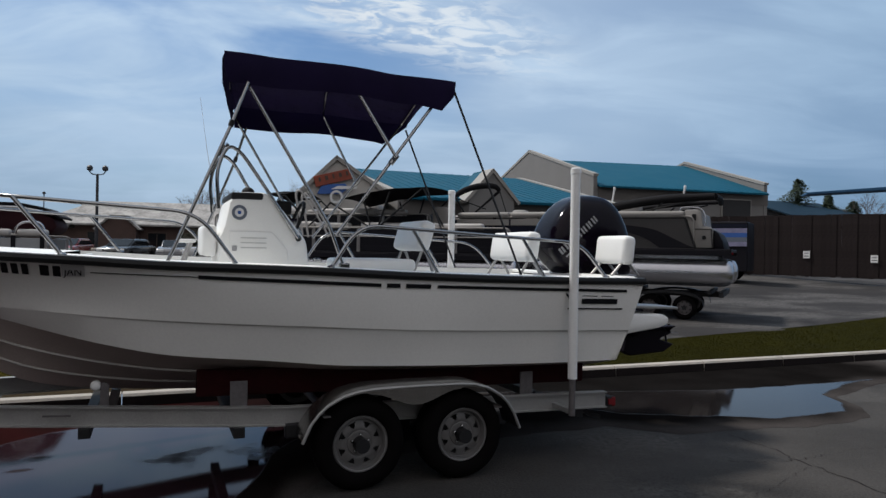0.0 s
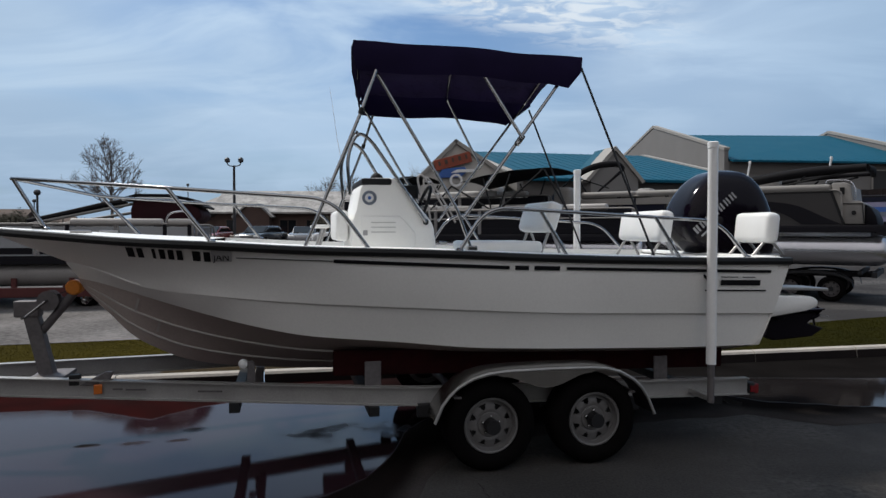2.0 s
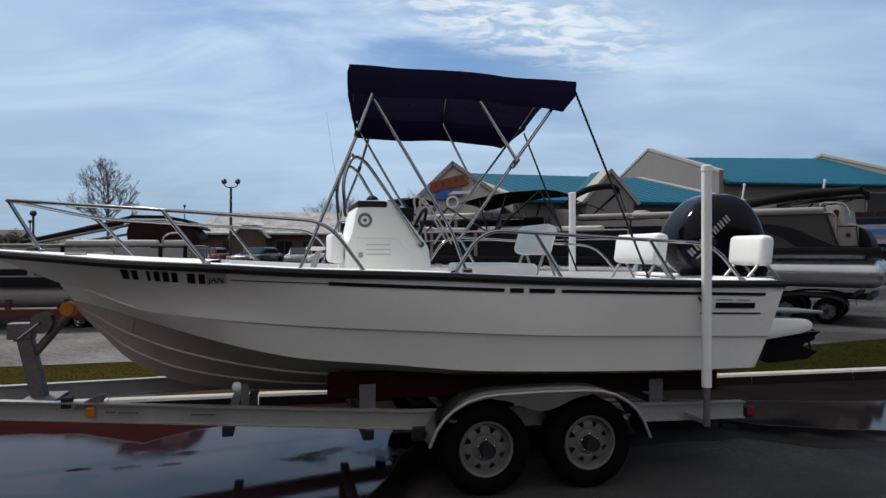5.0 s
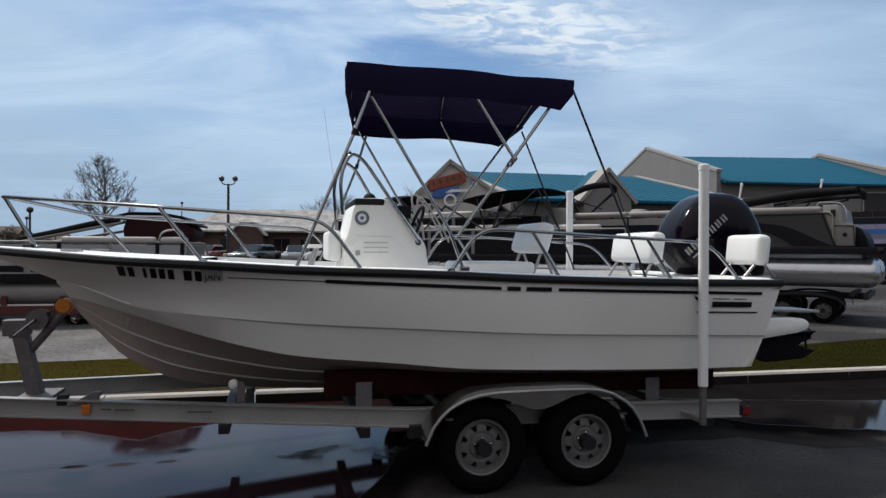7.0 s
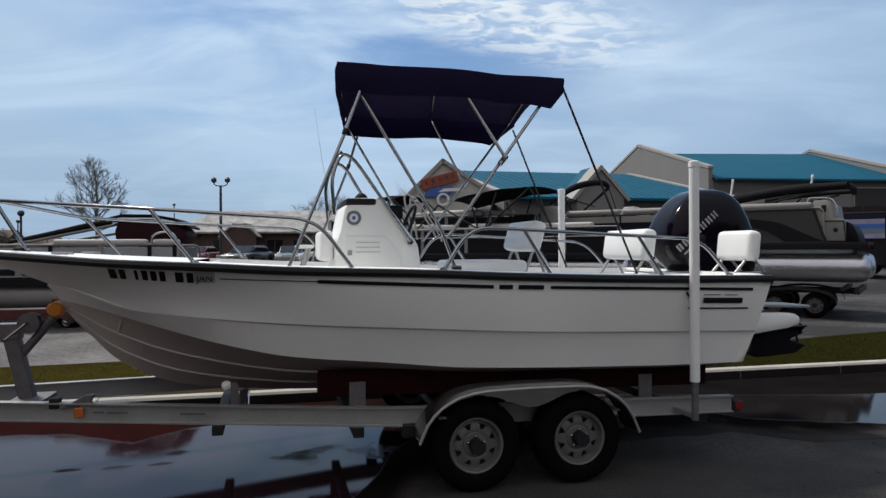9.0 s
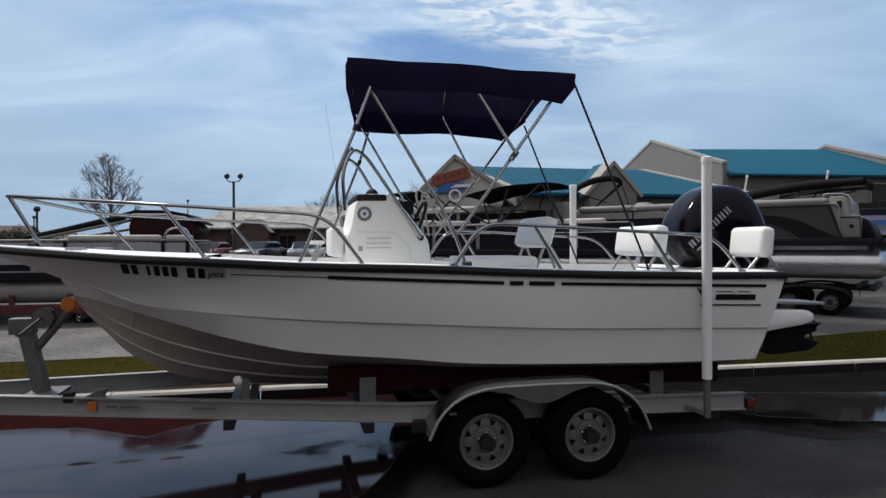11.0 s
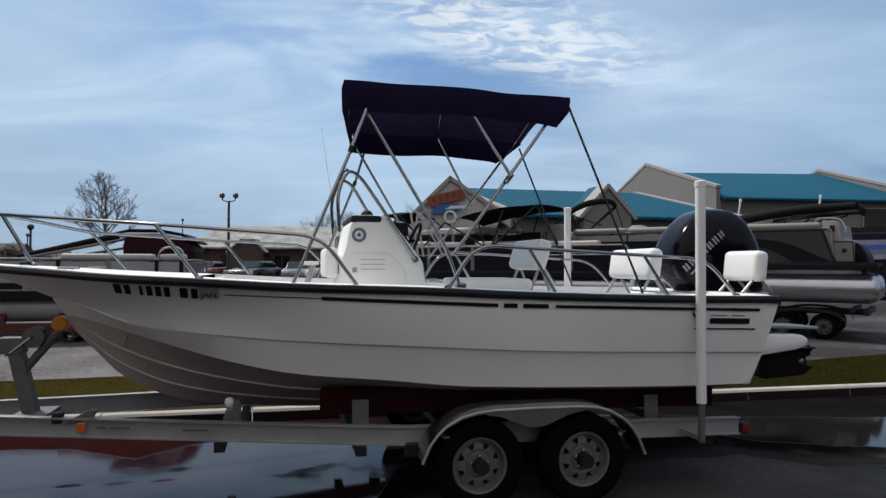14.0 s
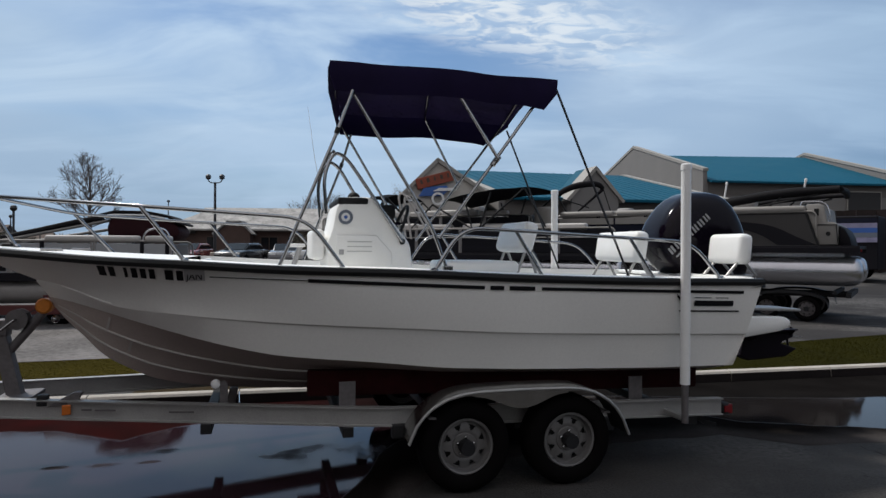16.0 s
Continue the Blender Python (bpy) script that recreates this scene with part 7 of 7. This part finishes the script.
for x, y, a, p, tl, lb in ((-12.0, 44, 80, "black", 0.92, "black car parked before the restaurant"), (-9.2, 44, 95, "grey", 0.9, "grey car parked before the restaurant"),
                       (-6.2, 42, 15, "white", 0.85, "white saloon car on the lot"), (-2.2, 42, 12, "white", 0.88, "white hatchback car on the lot"), (0.8, 44, 70, "blue", 1.05, "blue car on the lot"),
                       (-15.5, 45, 90, "red", 0.9, "dark red car parked before the restaurant"), (-20, 46, 85, "grey", 1.1, "grey car at the end of the row"), (-4.6, 38, 60, "black", 1.1, "black car behind the pontoon boats")):
    car(x, y, a, p, lb, tl)


def wrapped_van(m):
    """A box van with a blue and white printed side."""
    v = thing("printed_van", m, "box van with blue and red printed sides behind a pontoon boat", "van")
    part("box_body", box((0, 0, 1.32), (3.4, 1.9, 1.9), 0.04), M_panel_dark, v, "dark box body")
    for k in range(5):
        part("print_band", box((0, 0.965, 1.42 + 0.17 * k), (3.35, 0.02, 0.168), 0.0), (M_lilac, M_blue, M_signbl, M_lilac, M_panel_navy)[k], v, "printed colour band")
    part("red_band", box((0.2, 0.98, 1.50), (2.0, 0.012, 0.10)), PAINTS["red"], v)
    part("nose", prism([(1.7, 0.4), (2.9, 0.4), (2.9, 0.95), (2.2, 1.15), (1.9, 1.8), (1.7, 1.8)], -0.9, 0.9, "y", bevel=0.05), PAINTS["black"], v, "black cab", True)
    for x in (-1.0, 2.2):
        for sd in (-1, 1):
            w = part("wheel", lathe([(0.12, -0.1), (0.34, -0.1), (0.36, -0.06), (0.36, 0.06), (0.34, 0.1), (0.12, 0.1)], 24, Matrix.Translation((x, sd * 0.86, 0.36)) @ ALONG_Y, closed=True), M_tyre, v, "", True)
            part("rim", lathe([(0.2, -0.09), (0.2, 0.09)], 16, Matrix.Translation((x, sd * 0.86, 0.36)) @ ALONG_Y), M_rim, w)
    return v


wrapped_van(on_lot(14.8, 25.6, 140))


# ---- poles and trees ----
def lot_lamp(x, y, h, label):
    p = thing("lot_lamp", on_lot(x, y, 0), label, "street lamp")
    part("base", lathe([(0.3, 0), (0.3, 0.7), (0.26, 0.75)], 16), M_kerb, p)
    part("pole", tube([(0, 0, 0.7), (0, 0, h)], [0.10, 0.075], 12), M_dkpole, p, "", True)
    for sd in (-1, 1):
        arm = part("arm", tube(rounded([(0, 0, h - 0.05), (sd * 0.32, 0, h - 0.02), (sd * 0.44, 0, h + 0.12), (sd * 0.44, 0, h + 0.22)]), 0.035, 8), M_dkpole, p, "", True)
        part("lamp_head", lathe([(0.07, 0), (0.17, 0.07), (0.17, 0.24), (0.10, 0.32), (0.04, 0.35)], 16, Matrix.Translation((sd * 0.44, 0, h + 0.18))), M_dkpole, arm, "dark lamp head", True)
    return p


lot_lamp(-14.05, 44.9, 5.25, "dark lot lamp pole with two heads")


def bare_tree(name, x, y, h, seed, label, material, spread=0.5, limbs=16, trunk=0.10, forks=(3, 4, 4)):
    """A leafless tree: a leader with limbs all the way up, forking into fine twigs."""
    t = thing(name, on_lot(x, y, 0), label, "tree")
    rnd = random.Random(seed)
    bm, bw = bmesh.new(), bmesh.new()
    lead = [Vector((rnd.gauss(0, 0.012) * h * k / 8, rnd.gauss(0, 0.012) * h * k / 8, h * 0.96 * k / 8)) for k in range(9)]
    tube(lead, [trunk * (1 - 0.105 * k) for k in range(9)], 8, bm)

    def fork(p, d, length, r, lev):
        bow = Vector((rnd.gauss(0, 1), rnd.gauss(0, 1), rnd.uniform(0.2, 1.0))) * length * 0.07
        q = p + d * length + bow
        m = p.lerp(q, 0.5) + Vector((rnd.gauss(0, 1), rnd.gauss(0, 1), rnd.gauss(0, 1))) * length * 0.05
        tube([p, m, q], [r, r * 0.75, r * 0.45], 4, bw)
        if lev == 0:
            return
        for k in range(rnd.choice(forks)):
            f = rnd.uniform(0.3, 1.0)
            side = Vector((rnd.gauss(0, 1), rnd.gauss(0, 1), rnd.gauss(0.25, 0.7))).normalized()
            nd = (d + side * rnd.uniform(0.5, 1.0)).normalized()
            base = p.lerp(m, f * 2) if f < 0.5 else m.lerp(q, f * 2 - 1)
            fork(base, nd, length * rnd.uniform(0.38, 0.62), r * 0.55, lev - 1)
    for k in range(limbs):
        f = 0.34 + 0.62 * (k + rnd.random()) / limbs
        a = k * 2.4 + rnd.uniform(-0.4, 0.4)
        tilt = rnd.uniform(0.65, 1.1) * (1.25 - 0.55 * f)
        d = Vector((math.cos(a) * math.sin(tilt), math.sin(a) * math.sin(tilt), math.cos(tilt)))
        base = lead[0].lerp(lead[-1], f)
        fork(base, d, h * spread * (1.02 - f) ** 0.6 * rnd.uniform(0.55, 0.9), trunk * 0.42 * (1.15 - f), 3)
    part("trunk", bm, material, t, "", True)
    part("crown", bw, material, t, "bare twigs")
    return t


bare_tree("bare_tree", -19.62, 39.9, 6.35, 3, "leafless winter tree beyond the lot", M_bark, 0.50, 36, 0.125, (4, 5, 5))
bare_tree("bare_tree", 47.2, 55, 6.2, 12, "brown leafless tree behind the fence", M_bark, 0.62, 26, 0.10)
bare_tree("bare_tree", -12.4, 70, 6.2, 15, "grey leafless tree behind the restaurant", M_bark, 0.60, 30, 0.14, (4, 4, 5))
bare_tree("bare_tree", -10.0, 71, 6.4, 16, "grey leafless tree behind the restaurant", M_bark, 0.60, 30, 0.14, (4, 4, 5))
bare_tree("bare_tree", 1.0, 70, 7.4, 8, "pale leafless tree behind the restaurant", M_scrub, 0.62, 26, 0.12)
bare_tree("bare_tree", -3.5, 72, 7.0, 9, "pale leafless tree behind the restaurant", M_scrub, 0.62, 26, 0.12)


def conifer(x, y, h, seed, label):
    t = thing("conifer", on_lot(x, y, 0), label, "tree")
    rnd = random.Random(seed)
    part("trunk", tube([(0, 0, 0), (0, 0, h * 0.95)], [0.22, 0.04], 8), M_bark, t, "", True)
    vs, fs = [], []
    for k in range(6500):
        f = rnd.random() ** 0.8
        z = h * (0.25 + 0.75 * f)
        a = rnd.uniform(0, 6.28)
        rad = h * 0.34 * (1.06 - f) ** 0.75 * max(0.15, 0.75 + 1.5 * noise.noise((f * 7 + math.cos(a) * 0.8, seed + math.sin(a), 2)))
        rr = rad * math.sqrt(rnd.random())
        p = Vector((rr * math.cos(a), rr * math.sin(a), z - rr * 0.25))
        for _ in range(1):
            u = Vector((rnd.gauss(0, 1), rnd.gauss(0, 1), rnd.gauss(0, 0.6))).normalized() * rnd.uniform(0.10, 0.26)
            w = u.orthogonal().normalized() * 0.06
            i = len(vs)
            vs += [p - w, p + w, p + u]
            fs.append((i, i + 1, i + 2))
    me = bpy.data.meshes.new("crown")
    me.from_pydata(vs, [], fs)
    me.materials.append(M_conifer)
    c = new("crown", me)
    c.parent = t
    return t


def bush(x, y, h, r, seed, label):
    """A dense rounded shrub of many small leaves."""
    t = thing("bush", on_lot(x, y, 0), label, "bush", "bushes across the lot")
    rnd = random.Random(seed)
    part("stem", tube([(0, 0, 0), (0.05, 0, h * 0.5)], [0.08, 0.03], 6), M_bark, t, "", True)
    vs, fs = [], []
    for _ in range(2600):
        d = Vector((rnd.gauss(0, 1), rnd.gauss(0, 1), rnd.gauss(0, 1))).normalized()
        f = (0.75 + 0.5 * noise.noise(d * 1.7 + Vector((seed, 0, 0)))) * rnd.random() ** 0.35
        p = Vector((d.x * r * f, d.y * r * f, h * 0.52 + d.z * h * 0.46 * f))
        u = Vector((rnd.gauss(0, 1), rnd.gauss(0, 1), rnd.gauss(0, 1))).normalized() * rnd.uniform(0.06, 0.14)
        w = u.orthogonal().normalized() * 0.05
        i = len(vs)
        vs += [p - w, p + w, p + u]
        fs.append((i, i + 1, i + 2))
    me = bpy.data.meshes.new("crown")
    me.from_pydata(vs, [], fs)
    me.materials.append(M_bushleaf)
    new("crown", me).parent = t
    return t


for x, y, h, r, sd in ((-25.5, 40.0, 2.2, 1.25, 8), (-24.1, 40.6, 1.9, 1.2, 9), (-22.9, 40.2, 1.2, 0.9, 10), (-37.6, 60.0, 3.1, 1.3, 1), (-35.9, 60.5, 2.5, 1.1, 2), (-34.1, 59.0, 2.0, 1.2, 3), (-39.5, 61.0, 2.7, 1.2, 4), (-32.0, 60.0, 1.9, 1.0, 5), (-10.0, 54.0, 2.5, 1.3, 6), (-8.4, 54.4, 2.2, 1.1, 7)):
    bush(x, y, h, r, sd, "dark evergreen shrub across the lot")
conifer(42.1, 57.5, 7.6, 4, "dark evergreen tree behind the fence")
conifer(44.9, 57.0, 6.2, 6, "dark evergreen tree behind the fence")
conifer(46.6, 56.0, 5.6, 7, "dark evergreen tree behind the fence")


def tree_line(name, a0, a1, dist, h, count, seed, material, label):
    """A far belt of scrub and bare crowns."""
    rnd = random.Random(seed)
    vs, fs = [], []
    for _ in range(count):
        a = radians(rnd.uniform(a0, a1))
        d = dist * rnd.uniform(0.95, 1.12)
        top = h * (0.65 + 0.35 * noise.noise((a * 14, seed, 0)) + 0.2 * noise.noise((a * 45, seed, 1)))
        z = 0.8 + top * rnd.random() ** 0.7
        p = Vector((d * math.sin(a), d * math.cos(a), z))
        u = Vector((rnd.gauss(0, 1), 0.3, rnd.gauss(0.3, 1))).normalized() * rnd.uniform(0.4, 1.1)
        w = Vector((-u.z, 0, u.x)) * 0.18
        i = len(vs)
        vs += [p - w, p + w, p + u]
        fs.append((i, i + 1, i + 2))
    me = bpy.data.meshes.new(name)
    me.from_pydata(vs, [], fs)
    me.materials.append(material)
    return tagged(new(name, me), label, "tree line", "", "stuff")


# unseen trees added behind the camera to dim light and reflections on the boat
tree_line("shade_belt", 100, 240, 20, 6.0, 22000, 5, M_conifer, "unseen dark tree belt added behind the camera to dim the boat")
# second unseen belt, added taller on the left to keep light off the bow
tree_line("shade_belt", 232, 300, 20, 13, 26000, 9, M_conifer, "unseen taller tree belt added at the left to darken the bow")
tree_line("tree_line", -50, 60, 150, 4.2, 30000, 2, M_scrub, "far belt of bare winter trees on the horizon")


def globe_post(x, y, h, label):
    p = thing("globe_post", on_lot(x, y, 0), label, "lamp post")
    part("pole", tube([(0, 0, 0), (0, 0, h)], 0.06, 10), M_dkpole, p, "", True)
    part("globe", lathe([(0.06, 0), (0.15, 0.06), (0.19, 0.18), (0.14, 0.30), (0.05, 0.34)], 16, Matrix.Translation((0, 0, h - 0.05))), M_dkpole, p, "dark round lamp head", True)
    return p


globe_post(-23.1, 38.5, 3.05, "dark globe lamp post at the lot's edge")
globe_post(-34.2, 90.0, 6.8, "thin dark lamp post far across the lot")
globe_post(-42.3, 70.0, 3.9, "thin dark lamp post far across the lot")
globe_post(-45.0, 80.0, 2.9, "thin dark lamp post far across the lot")
